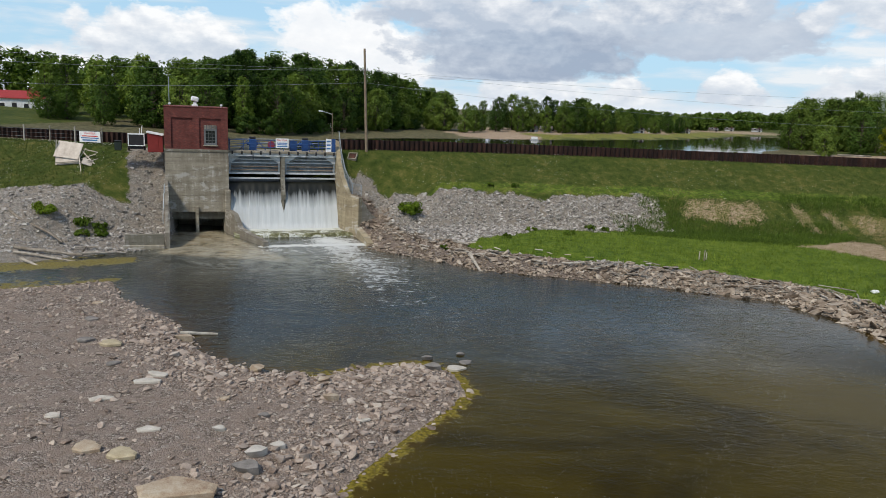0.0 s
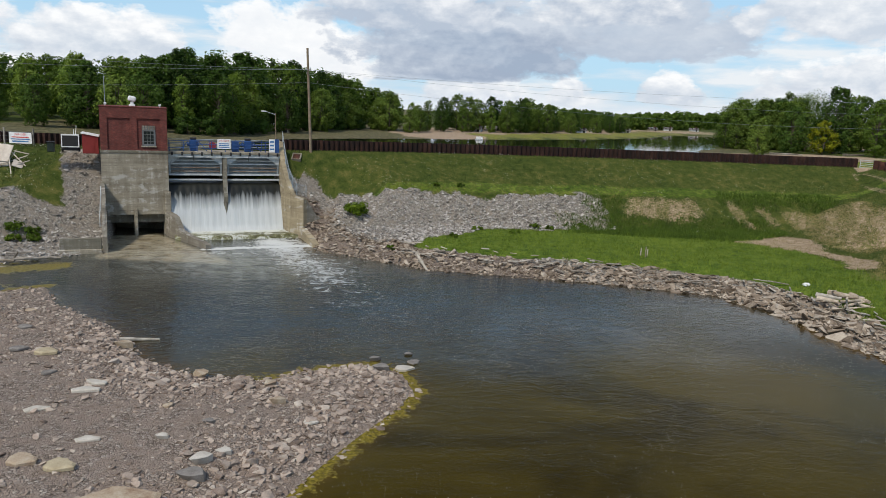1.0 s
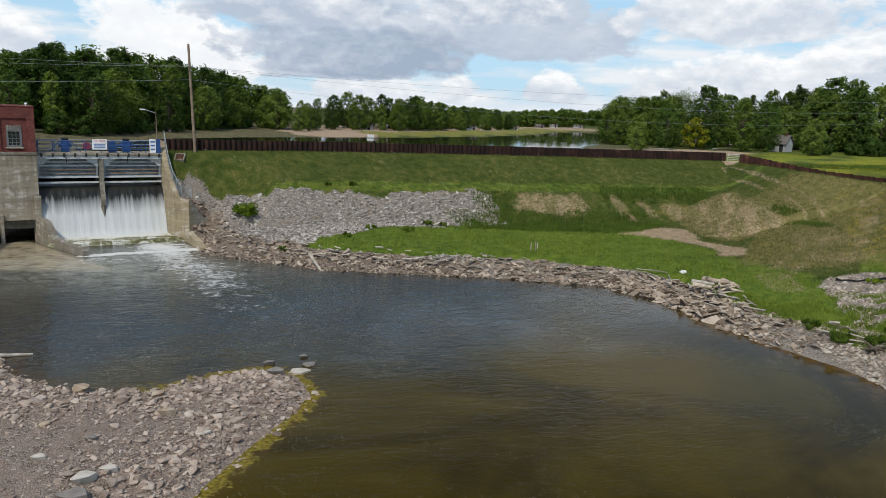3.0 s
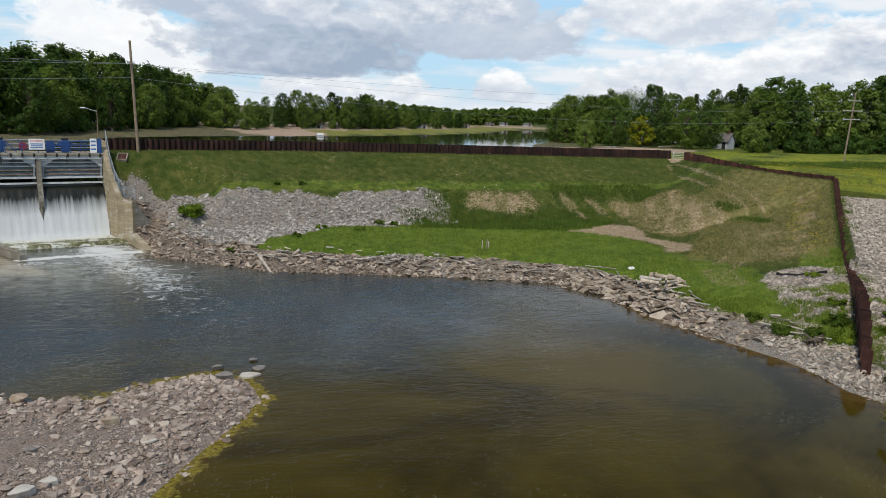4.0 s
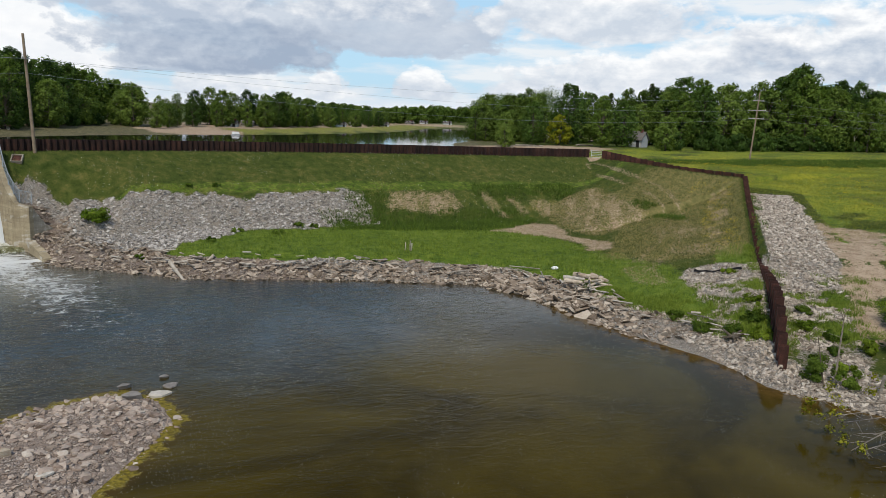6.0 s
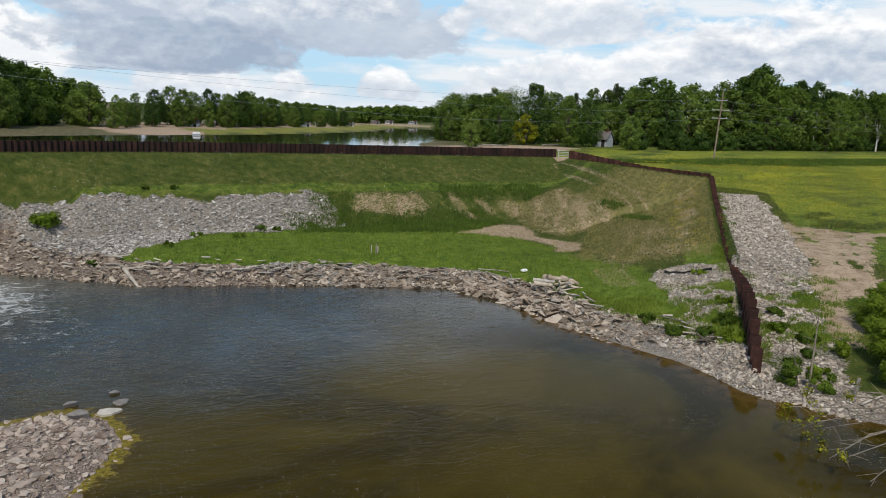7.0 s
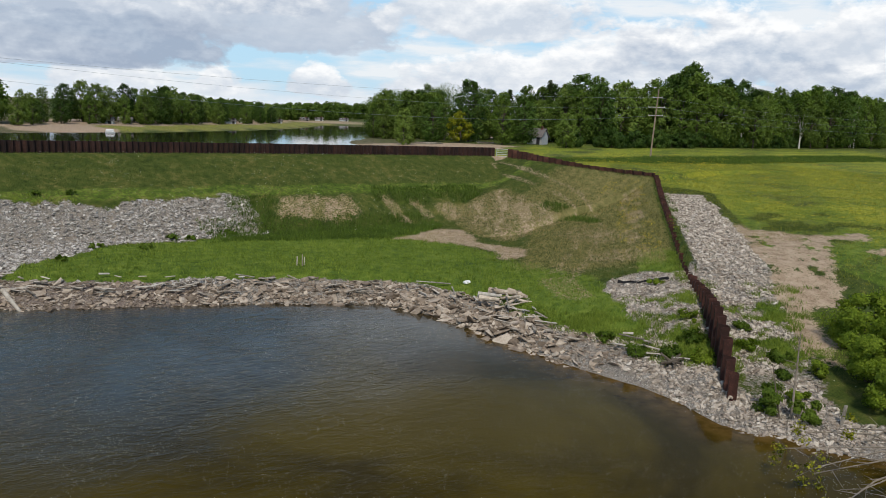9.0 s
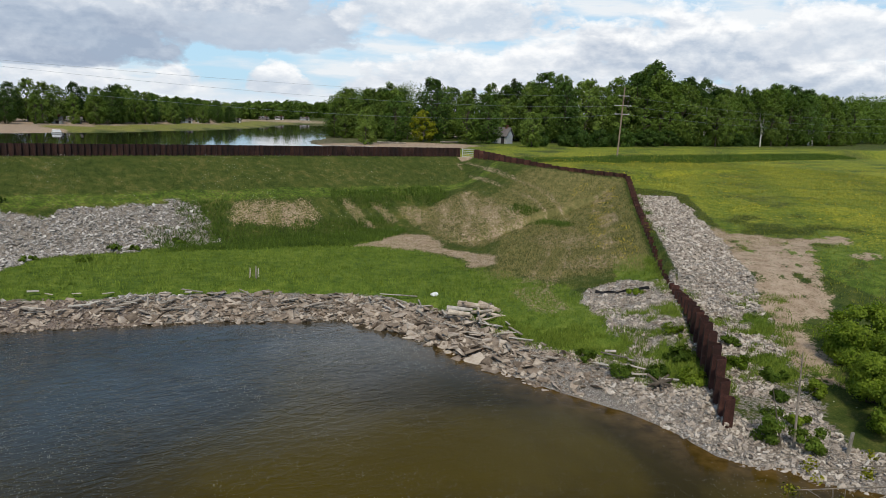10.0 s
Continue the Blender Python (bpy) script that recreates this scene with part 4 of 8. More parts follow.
def concrete(name, tint=(1, 1, 1), dark=0.0):
    """Board-marked concrete with run stains and darker damp streaks."""
    m, nt, b = material(name, 0.9, 0.2)
    p = position(nt)
    sx = nt.nodes.new("ShaderNodeMapping")
    sx.inputs["Scale"].default_value = (2.2, 2.2, 0.25)
    link(nt, p, sx.inputs["Vector"])
    hz = nt.nodes.new("ShaderNodeMapping")
    hz.inputs["Scale"].default_value = (0.15, 0.15, 2.6)
    link(nt, p, hz.inputs["Vector"])
    run, lift, f, mid = noise_tex(nt, 1.0, 5, 0.65, sx.outputs[0]), noise_tex(nt, 1.0, 3, 0.6, hz.outputs[0]), noise_tex(nt, 18, 4, 0.65, p), noise_tex(nt, 0.9, 5, 0.6, p)
    s = math_node(nt, "ADD", math_node(nt, "ADD", math_node(nt, "MULTIPLY", run, 0.3), math_node(nt, "MULTIPLY", lift, 0.28)), math_node(nt, "ADD", math_node(nt, "MULTIPLY", f, 0.14), math_node(nt, "MULTIPLY", mid, 0.28)))
    k = 1.0 - dark
    stops = [(0.34, (0.11, 0.10, 0.085)), (0.44, (0.20, 0.185, 0.155)), (0.54, (0.27, 0.255, 0.215)), (0.66, (0.42, 0.41, 0.37))]
    c = ramp(nt, s, [(q, tuple(v * t * k for v, t in zip(col, tint))) for q, col in stops])
    # pour lines every 0.6 m, spalled patches with pale leach
    sz = nt.nodes.new("ShaderNodeSeparateXYZ")
    link(nt, p, sz.inputs[0])
    wob = math_node(nt, "ADD", sz.outputs[2], math_node(nt, "MULTIPLY", mid, 0.08))
    line = math_node(nt, "LESS_THAN", math_node(nt, "FRACT", math_node(nt, "DIVIDE", wob, 0.6)), math_node(nt, "MULTIPLY", ramp(nt, run, [(0.45, (0, 0, 0)), (0.6, (1, 1, 1))]), 0.07))
    c = mix(nt, math_node(nt, "MULTIPLY", line, 0.55), c, (0.07 * k, 0.06 * k, 0.05 * k))
    lay = nt.nodes.new("ShaderNodeMapping")
    lay.inputs["Scale"].default_value = (0.55, 0.55, 1.5)
    link(nt, p, lay.inputs["Vector"])
    rust = ramp(nt, noise_tex(nt, 1.3, 5, 0.7, lay.outputs[0], distort=0.5), [(0.60, (0, 0, 0)), (0.68, (1, 1, 1))])
    c = mix(nt, math_node(nt, "MULTIPLY", rust, 0.45), c, (0.12 * k, 0.085 * k, 0.05 * k))
    leach = ramp(nt, math_node(nt, "ADD", math_node(nt, "MULTIPLY", noise_tex(nt, 1.0, 6, 0.7, lay.outputs[0], distort=0.8), 0.7), math_node(nt, "MULTIPLY", run, 0.3)), [(0.53, (0, 0, 0)), (0.59, (1, 1, 1))])
    c = mix(nt, math_node(nt, "MULTIPLY", leach, 0.55), c, (0.50 * k, 0.49 * k, 0.46 * k))
    link(nt, c, b.inputs["Base Color"])
    bump(nt, b, math_node(nt, "ADD", math_node(nt, "SUBTRACT", math_node(nt, "MULTIPLY", lift, 0.5), math_node(nt, "MULTIPLY", line, 0.4)), f), 0.5, 0.03)
    return m


def brick_material():
    m, nt, b = material("red_painted_brick", 0.8, 0.25)
    tc = objcoord(nt)
    mp = nt.nodes.new("ShaderNodeMapping")
    mp.inputs["Rotation"].default_value = (radians(90), 0, 0)
    link(nt, tc, mp.inputs["Vector"])
    br = nt.nodes.new("ShaderNodeTexBrick")
    br.inputs["Scale"].default_value = 1.0
    br.inputs["Brick Width"].default_value = 0.215
    br.inputs["Row Height"].default_value = 0.075
    br.inputs["Mortar Size"].default_value = 0.008
    br.inputs["Color1"].default_value = (0.118, 0.032, 0.026, 1)
    br.inputs["Color2"].default_value = (0.165, 0.048, 0.040, 1)
    br.inputs["Mortar"].default_value = (0.085, 0.045, 0.04, 1)
    link(nt, mp.outputs[0], br.inputs["Vector"])
    p = position(nt)
    wear = ramp(nt, noise_tex(nt, 1.6, 6, 0.65, p), [(0.35, (0.72, 0.72, 0.72)), (0.6, (1.08, 1.08, 1.08)), (0.72, (1.5, 1.4, 1.35))])
    link(nt, mix(nt, 1.0, br.outputs["Color"], wear, "MULTIPLY"), b.inputs["Base Color"])
    bump(nt, b, br.outputs["Fac"], -0.5, 0.01)
    return m


M_CONC = concrete("weathered_concrete", (1.06, 1.02, 0.95))
M_CONC_GREY = concrete("grey_stained_concrete", (0.88, 0.86, 0.84), 0.12)
M_CONC_TAN = concrete("tan_concrete", (1.18, 1.06, 0.84))
M_CONC_DARK = concrete("damp_concrete", (1, 1, 0.95), 0.35)
M_BRICK = brick_material()
M_STEEL_W = mottled("pale_painted_steel", [(0.32, (0.22, 0.25, 0.27)), (0.45, (0.40, 0.44, 0.46)), (0.62, (0.55, 0.58, 0.58))], 1.2, 12, 0.55, 0.2, 0.01, 0.4)
M_STEEL_G = mottled("grey_gate_steel", [(0.30, (0.10, 0.08, 0.06)), (0.42, (0.20, 0.24, 0.27)), (0.62, (0.34, 0.38, 0.41))], 1.4, 14, 0.55, 0.25, 0.01, 0.4)
M_RUSTY = mottled("rust_stained_steel", [(0.35, (0.10, 0.055, 0.03)), (0.5, (0.22, 0.17, 0.13)), (0.65, (0.34, 0.34, 0.32))], 1.6, 16, 0.8, 0.3, 0.01)
M_BLUE = mottled("blue_painted_steel", [(0.35, (0.008, 0.035, 0.13)), (0.65, (0.022, 0.08, 0.25))], 2, 20, 0.45, 0.15, 0.005, 0.45)
M_BLACK = plain("black_rubber", (0.018, 0.018, 0.02), 0.7)
M_WHITE = plain("white_paint", (0.74, 0.75, 0.76), 0.6)
M_WOODGREY = mottled("weathered_grey_wood", [(0.35, (0.13, 0.115, 0.095)), (0.5, (0.27, 0.25, 0.215)), (0.66, (0.42, 0.395, 0.35))], 3, 40, 0.9, 0.5, 0.01, 0.2, 0.35)
M_POLE = mottled("weathered_pole_wood", [(0.35, (0.13, 0.10, 0.07)), (0.65, (0.27, 0.215, 0.155))], 2, 30, 0.9, 0.4, 0.01)
M_GLASS = plain("dark_window_glass", (0.02, 0.024, 0.028), 0.08, 0.6)
M_DARK = plain("dark_void", (0.008, 0.008, 0.008), 1.0, 0.0)
M_REDSIGN = plain("red_sign_paint", (0.55, 0.04, 0.03), 0.6)
M_BLUESIGN = plain("blue_sign_paint", (0.05, 0.16, 0.38), 0.6)
M_WINFRAME = plain("dull_grey_frame_paint", (0.12, 0.13, 0.14), 0.7)
M_SHED = plain("red_barn_paint", (0.20, 0.022, 0.02), 0.7)
M_RUST_DARK = mottled("dark_sheet_pile", [(0.30, (0.010, 0.0065, 0.006)), (0.46, (0.020, 0.0105, 0.009)), (0.58, (0.036, 0.017, 0.0135)), (0.72, (0.08, 0.042, 0.03))], 0.8, 9, 0.8, 0.4, 0.02, 0.25, 0.12)
M_RUST = mottled("rusted_sheet_pile", [(0.30, (0.018, 0.009, 0.0075)), (0.46, (0.038, 0.0155, 0.012)), (0.58, (0.068, 0.027, 0.02)), (0.72, (0.14, 0.066, 0.045))], 0.8, 9, 0.8, 0.4, 0.02, 0.25, 0.12)

DAM = Matrix.Translation((-26.3, 68.4, 0)) @ Matrix.Rotation(radians(21), 4, "Z")   # x along the dam, y upstream


# ---- power house ----
def build_power_house():
    h = thing("power_house", "square power house, red painted brick over stained concrete", "building", DAM)
    L, R, D = -2.75, 3.0, 6.5
    base = part("concrete_base", boxes((L, R, 0.0, 0.6, 2.0, 7.72)), M_CONC, h, "board-marked concrete with white leach stains")
    for row in ((L, L + 0.45, 0.002, 0.6, -1.2, 1.998), (R - 0.4, R, 0.002, 0.6, -1.2, 1.998), (L, L + 0.5, 0.602, D, -1.2, 7.72), (R - 0.5, R, 0.602, D, -1.2, 7.72), (L, R, D + 0.002, D + 0.5, -1.2, 7.72), (L + 0.502, R - 0.502, 0.602, D, 2.3, 2.6)):
        part("concrete_panel", boxes(row), M_CONC, base)
    part("bay_pier", boxes((-0.12, 0.2, -0.25, 0.62, -1.2, 2.55), bev=0.03), M_CONC, h)
    part("bay_lintel", boxes((L + 0.45, -0.12, 0.75, 1.1, 1.15, 2.0), (0.2, R - 0.4, 0.75, 1.1, 1.15, 2.0)), M_CONC_DARK, h)
    part("ledge", boxes((L - 0.05, R + 0.05, -0.06, D + 0.5, 7.72, 7.98), bev=0.02), M_CONC_DARK, h)
    up = bmesh.new()
    Z0, Z1 = 7.98, 11.85
    box(up, L + 0.02, L + 0.62, 0.0, 0.4, Z0, Z1)
    box(up, -0.2, 0.38, 0.0, 0.4, Z0, Z1)
    box(up, 2.38, R - 0.02, 0.0, 0.4, Z0, Z1)
    for a, b in ((L + 0.62, -0.2), (0.38, 2.38)):
        box(up, a, b, 0.0, 0.4, 10.9, Z1)
        box(up, a, b, 0.0, 0.4, Z0, 8.08)
    box(up, L + 0.62, -0.2, 0.12, 0.4, 8.08, 10.9)
    W0, W1, S0, S1 = 0.80, 1.96, 8.40, 10.25
    box(up, 0.38, W0, 0.12, 0.4, 8.08, 10.9)
    box(up, W1, 2.38, 0.12, 0.4, 8.08, 10.9)
    box(up, W0, W1, 0.12, 0.4, S1, 10.9)
    box(up, W0, W1, 0.12, 0.4, 8.08, S0)
    box(up, L + 0.02, L + 0.35, 0.4, D + 0.5, Z0, Z1)
    box(up, R - 0.35, R - 0.02, 0.4, D + 0.5, Z0, Z1)
    box(up, L + 0.35, R - 0.35, D + 0.1, D + 0.5, Z0, Z1)
    part("brick_wall", up, M_BRICK, h, "red painted brick with two recessed panels")
    part("coping", boxes((L - 0.03, R + 0.03, -0.04, D + 0.54, Z1, Z1 + 0.12), bev=0.03), M_BRICK, h)
    part("roof", boxes((L + 0.35, R - 0.35, 0.4, D + 0.1, Z1 - 0.5, Z1 - 0.35)), M_BLACK, h)
    win = part("window", boxes((W0, W0 + 0.16, 0.06, 0.3, S0, S1), (W1 - 0.16, W1, 0.06, 0.3, S0, S1), (W0 + 0.16, W1 - 0.16, 0.06, 0.3, S1 - 0.5, S1), (W0 + 0.16, W1 - 0.16, 0.06, 0.3, S0, S0 + 0.18)), M_WINFRAME, h, "grey boarded window with a small dark pane")
    part("pane", boxes((W0 + 0.16, W1 - 0.16, 0.17, 0.2, S0 + 0.18, S1 - 0.5)), M_GLASS, win)
    for k in range(3):
        z = S0 + 0.4 + 0.32 * k
        part("glazing_bar", boxes((W0 + 0.16, W1 - 0.16, 0.14, 0.18, z, z + 0.03)), M_WINFRAME, win)
    for k in range(2):
        x = W0 + 0.42 + 0.3 * k
        part("glazing_bar", boxes((x, x + 0.03, 0.13, 0.17, S0 + 0.18, S1 - 0.5)), M_WINFRAME, win)
    for k in range(5):
        x = W0 + 0.05 + 0.23 * k
        part("bleached_board", boxes((x, x + 0.15, 0.03, 0.06, S1 - 0.36 + 0.03 * (k % 2), S1 + 0.02)), M_WOODGREY, win)
    part("sill", boxes((W0 - 0.1, W1 + 0.1, -0.08, 0.2, S0 - 0.1, S0), bev=0.015), M_CONC, win)
    vent = part("roof_vent", boxes((-0.25, 0.30, 0.9, 1.4, 11.97, 12.15), (-0.12, 0.18, 1.0, 1.3, 12.1, 12.4), bev=0.02), M_WHITE, h, "white roof vent with a tilted hood")
    hood = boxes((-0.34, 0.36, -0.28, 0.28, -0.2, 0.28), bev=0.1)
    hood.transform(Matrix.Translation((0.02, 1.15, 12.62)) @ Matrix.Rotation(radians(14), 4, "Y"))
    part("vent_hood", hood, M_WHITE, vent)
    bm = bmesh.new()
    bar(bm, (-2.25, 0.8, 11.9), (-2.25, 0.8, 14.6), 0.035)
    part("antenna_mast", bm, M_STEEL_G, h, "thin grey mast")
    for x in (-2.2, 2.4):
        lamp = bmesh.new()
        bar(lamp, (x, 0.15, 11.95), (x, 0.15, 12.1), 0.05)
        bar(lamp, (x - 0.1, 0.0, 12.14), (x + 0.1, 0.05, 12.17), 0.08)
        part("flood_light", lamp, M_WHITE, h)
    return h


build_power_house()


# ---- tail race and wing walls ----
def wall_thing(name, label, path, z0, thick, mat):
    w = thing(name, label, "wall", DAM)
    part("concrete_body", ribbon_wall(path, z0, thick), mat, w)
    return w


w = wall_thing("wing_wall", "narrow grey concrete wing wall stepping down beside the tail race", [(-2.72, -0.05, 5.0), (-2.6, -2.0, 4.6), (-2.45, -5.0, 3.2), (-2.35, -8.0, 1.35)], -1.5, 0.36, M_CONC_GREY)
part("cutoff_block", boxes((-5.75, -2.62, -8.0, -7.6, -0.5, 1.25), bev=0.04), M_CONC_DARK, w)
part("cutoff_footing", boxes((-5.9, -2.6, -8.25, -8.02, -0.6, 0.35), bev=0.04), M_CONC, w)
bm = bmesh.new()
for k in range(3):
    bar(bm, (-2.72, -3.0 - 2 * k, 4.2 - 1.1 * k), (-2.72, -3.0 - 2 * k, 5.0 - 1.1 * k), 0.03)
bar(bm, (-2.72, -3.0, 5.0), (-2.72, -7.0, 2.8), 0.03)
part("hand_rail", bm, M_STEEL_W, w)
w = wall_thing("divider_wall", "low grey concrete divider wall between tail race and spillway", [(2.85, -0.02, 2.25), (3.3, -1.6, 2.2), (3.55, -2.2, 2.05), (3.95, -3.2, 0.95), (4.6, -4.9, 0.72), (5.4, -6.8, 0.55), (5.85, -8.0, 0.42)], -1.2, 0.5, M_CONC_GREY)
part("nib", boxes((2.62, 3.15, -0.35, 0.3, 2.0, 4.15), bev=0.04), M_CONC, w)
w = wall_thing("training_wall", "tall tan concrete training wall flaring down to the river", [(13.75, 4.0, 9.05), (13.75, 1.6, 9.0), (13.78, 0.0, 6.9), (13.95, -1.2, 5.5), (14.1, -2.0, 4.75), (14.3, -2.8, 4.1), (14.75, -3.3, 3.95), (15.15, -3.9, 3.9)], -1.2, 0.45, M_CONC_TAN)
part("toe_block", ribbon_wall([(15.05, -3.7, 1.1), (15.05, -4.4, 0.85), (15.1, -6.5, 0.7), (15.15, -8.8, 0.3)], -1.0, 0.6), M_CONC_TAN, w, "broken tan concrete toe")
part("return_wall", ribbon_wall([(15.1, -3.7, 3.9), (16.3, -3.0, 2.2), (17.2, -2.6, 1.6)], 0.0, 0.35), M_CONC, w)
rail = thing("chain_link_fence", "galvanised chain-link fence stepping down the training wall", "fence", DAM)
path = [(13.95, 1.5, 8.95), (13.98, 0.0, 6.9), (14.1, -1.2, 5.5), (14.3, -2.0, 4.75), (14.6, -2.6, 4.1), (15.4, -3.1, 3.95)]
for p in path:
    bm = bmesh.new()
    bar(bm, p, (p[0], p[1], p[2] + 1.1), 0.03)
    part("fence_post", bm, M_STEEL_G, rail)
for a, b in zip(path[:-1], path[1:]):
    bm = bmesh.new()
    up = Vector((0, 0, 1.05))
    a, b = Vector(a), Vector(b)
    bar(bm, a + up, b + up, 0.025, sides=6)
    n = 9
    for k in range(n):
        t0, t1 = k / n, (k + 1) / n
        bar(bm, a.lerp(b, t0) + up * 0.05, a.lerp(b, t1) + up, 0.006, sides=3)
        bar(bm, a.lerp(b, t1) + up * 0.05, a.lerp(b, t0) + up, 0.006, sides=3)
    part("wire_mesh", bm, M_STEEL_G, rail)


# ---- spillway: pier, deck, gates, hoists ----
pier = thing("spillway_pier", "slim dark stained concrete pier between the two gates", "pier", DAM)
bm = bmesh.new()
prism(bm, [(8.02, 0.0, 2.9), (8.02, -0.05, 3.6), (8.02, 0.55, 5.4), (8.02, 0.75, 7.5), (8.02, 5.0, 7.5), (8.02, 5.0, 0.0), (8.02, 1.2, 0.0), (8.02, 0.55, 2.0)], (1, 0, 0), 0.38)
bar(bm, (8.21, 0.12, 3.1), (8.21, -0.2, 1.9), 0.25, 0.03, 4)
part("pier_body", bm, M_CONC_DARK, pier)
deck = thing("service_deck", "concrete service deck with blue pipe railing above the gates", "bridge", DAM)
part("deck_slab", boxes((3.0, 13.55, 0.6, 3.4, 7.68, 7.92), bev=0.03), M_CONC, deck)
part("edge_beam", boxes((3.0, 13.55, 0.72, 0.98, 7.36, 7.68)), M_STEEL_W, deck, "pale steel edge beam")
for k in range(12):
    x = 3.3 + k * 0.9
    part("bracket", boxes((x, x + 0.16, 0.5, 0.62, 7.55, 7.9)), M_BLACK, deck)
for yv, name in ((0.75, "front_rail"), (3.25, "back_rail")):
    for k in range(9):
        bm = bmesh.new()
        x = 3.15 + k * 1.28
        bar(bm, (x, yv, 7.9), (x, yv, 8.98), 0.035)
        part("rail_post", bm, M_BLUE, deck)
    for z in (8.25, 8.6, 8.95):
        bm = bmesh.new()
        bar(bm, (3.1, yv, z), (13.5, yv, z), 0.032)
        part("rail_pipe", bm, M_BLUE if yv < 1 else M_STEEL_G, deck)


def build_gate(x0, x1):
    g = thing("radial_gate", "grey steel radial gate with rust stained ribs, partly raised", "gate", DAM, "spillway gates")
    n = 6
    skin = bmesh.new()
    rows = []
    for k in range(n + 1):
        t = k / n
        z = 5.75 + 1.55 * t
        y = 1.35 + 0.35 * math.sin(t * 2.2)
        rows.append([skin.verts.new((x, y + o, z)) for o in (0, 0.05) for x in (x0 + 0.05, x1 - 0.05)])
    for a, b in zip(rows[:-1], rows[1:]):
        skin.faces.new((a[0], a[1], b[1], b[0]))
        skin.faces.new((a[2], b[2], b[3], a[3]))
        skin.faces.new((a[0], b[0], b[2], a[2]))
        skin.faces.new((a[1], a[3], b[3], b[1]))
    part("skin_plate", skin, M_STEEL_G, g)
    for k, z in enumerate((5.95, 6.3, 6.65, 7.0)):
        part("rib", boxes((x0 + 0.08, x1 - 0.08, 1.16, 1.42, z, z + 0.09)), M_RUSTY if k in (0, 1) else M_STEEL_W, g)
    part("bottom_girder", boxes((x0 + 0.02, x1 - 0.02, 1.0, 1.35, 5.6, 5.76)), M_STEEL_W, g)
    part("sill_beam", boxes((x0, x1, 0.95, 1.2, 5.12, 5.26)), M_STEEL_W, g)
    for s, e in ((x0 + 0.02, 1), (x1 - 0.02, -1)):
        c = bmesh.new()
        prism(c, [(s, 0.98, 7.34), (s + 1.05 * e, 0.98, 7.34), (s + 0.9 * e, 0.98, 7.18), (s, 0.98, 6.55)], (0, 1, 0), 0.16)
        part("gusset", c, M_STEEL_W, g)
        arm = bmesh.new()
        beam(arm, (s + 0.12 * e, 1.0, 6.75), (s + 0.12 * e, 1.2, 5.7), 0.16, 0.12)
        part("gate_arm", arm, M_STEEL_G, g)
    return g


build_gate(3.02, 8.0)
build_gate(8.42, 13.52)


def build_hoist(x):
    h = thing("gate_hoist", "blue gate hoist with a black motor cap and slanted braces", "machine", DAM @ Matrix.Translation((x, 1.5, 7.92)), "gate hoists")
    part("gear_box", boxes((-0.34, 0.34, -0.3, 0.3, 0.25, 1.1), bev=0.06), M_BLUE, h)
    part("pedestal", boxes((-0.32, 0.32, -0.25, 0.25, 0.0, 0.25), bev=0.02), M_BLUE, h)
    part("motor_cap", boxes((-0.3, 0.3, -0.26, 0.26, 1.11, 1.32), bev=0.05), M_BLACK, h)
    drum = bmesh.new()
    bar(drum, (-0.55, 0, 0.65), (0.55, 0, 0.65), 0.16, sides=14)
    part("drum", drum, M_BLUE, h)
    for s in (-1, 1):
        b = bmesh.new()
        beam(b, (s * 0.45, -0.3, 1.0), (s * 1.25, -0.3, 0.05), 0.07, 0.07)
        part("brace", b, M_BLUE, h)
    ch = bmesh.new()
    bar(ch, (0.0, -0.8, 0.1), (0.0, -0.8, -0.9), 0.03)
    part("chain", ch, M_BLACK, h)
    return h


build_hoist(5.35)
build_hoist(10.5)
part("cable_drum", bar(bmesh.new(), (7.15, 1.3, 8.5), (7.15, 1.7, 8.5), 0.34, sides=20), plain("dull_red_paint", (0.22, 0.03, 0.05), 0.5), deck, "dull red cable drum")
part("control_box", boxes((8.95, 9.55, 1.2, 1.6, 7.92, 8.95), bev=0.03), M_BLUE, deck, "blue control box")


def sign(name, label, m, wdt, hgt, rows, posts=()):
    """A flat board with a dark title and plain bars."""
    s = thing(name, label, "sign", m)
    part("board", boxes((-wdt / 2, wdt / 2, 0, 0.03, 0, hgt), bev=0.004), M_WHITE, s)
    for kind, z, w_, h_, mat in rows:
        if kind == "bar":
            part("text_bar", boxes((-w_ / 2, w_ / 2, -0.006, -0.002, z, z + h_)), mat, s)
        else:
            letters("title", kind, h_, Matrix.Translation((0, -0.006, z)) @ Matrix.Rotation(radians(90), 4, "X"), mat, s)
    for x in posts:
        part("sign_post", boxes((x - 0.05, x + 0.05, 0.03, 0.1, -1.1, hgt)), M_WOODGREY, s)
    return s


sign("warning_sign", "white danger sign hung on the deck railing", DAM @ Matrix.Translation((8.15, 0.66, 8.22)), 1.25, 0.95,
     [("DANGER", 0.76, 0, 0.24, M_REDSIGN), ("bar", 0.45, 1.0, 0.09, M_BLUESIGN), ("bar", 0.29, 0.9, 0.09, M_BLUESIGN), ("bar", 0.12, 1.0, 0.09, M_BLUESIGN)])
panel = thing("gauge_board", "white staff board with dark marks on the deck end", "sign", DAM @ Matrix.Translation((12.75, 0.66, 7.95)))
part("board", boxes((-0.28, 0.28, 0, 0.04, 0, 1.3), bev=0.01), M_WHITE, panel)
for k in range(3):
    part("mark", boxes((-0.2, 0.2, -0.006, -0.002, 0.25 + 0.36 * k, 0.40 + 0.36 * k)), M_BLUESIGN, panel)
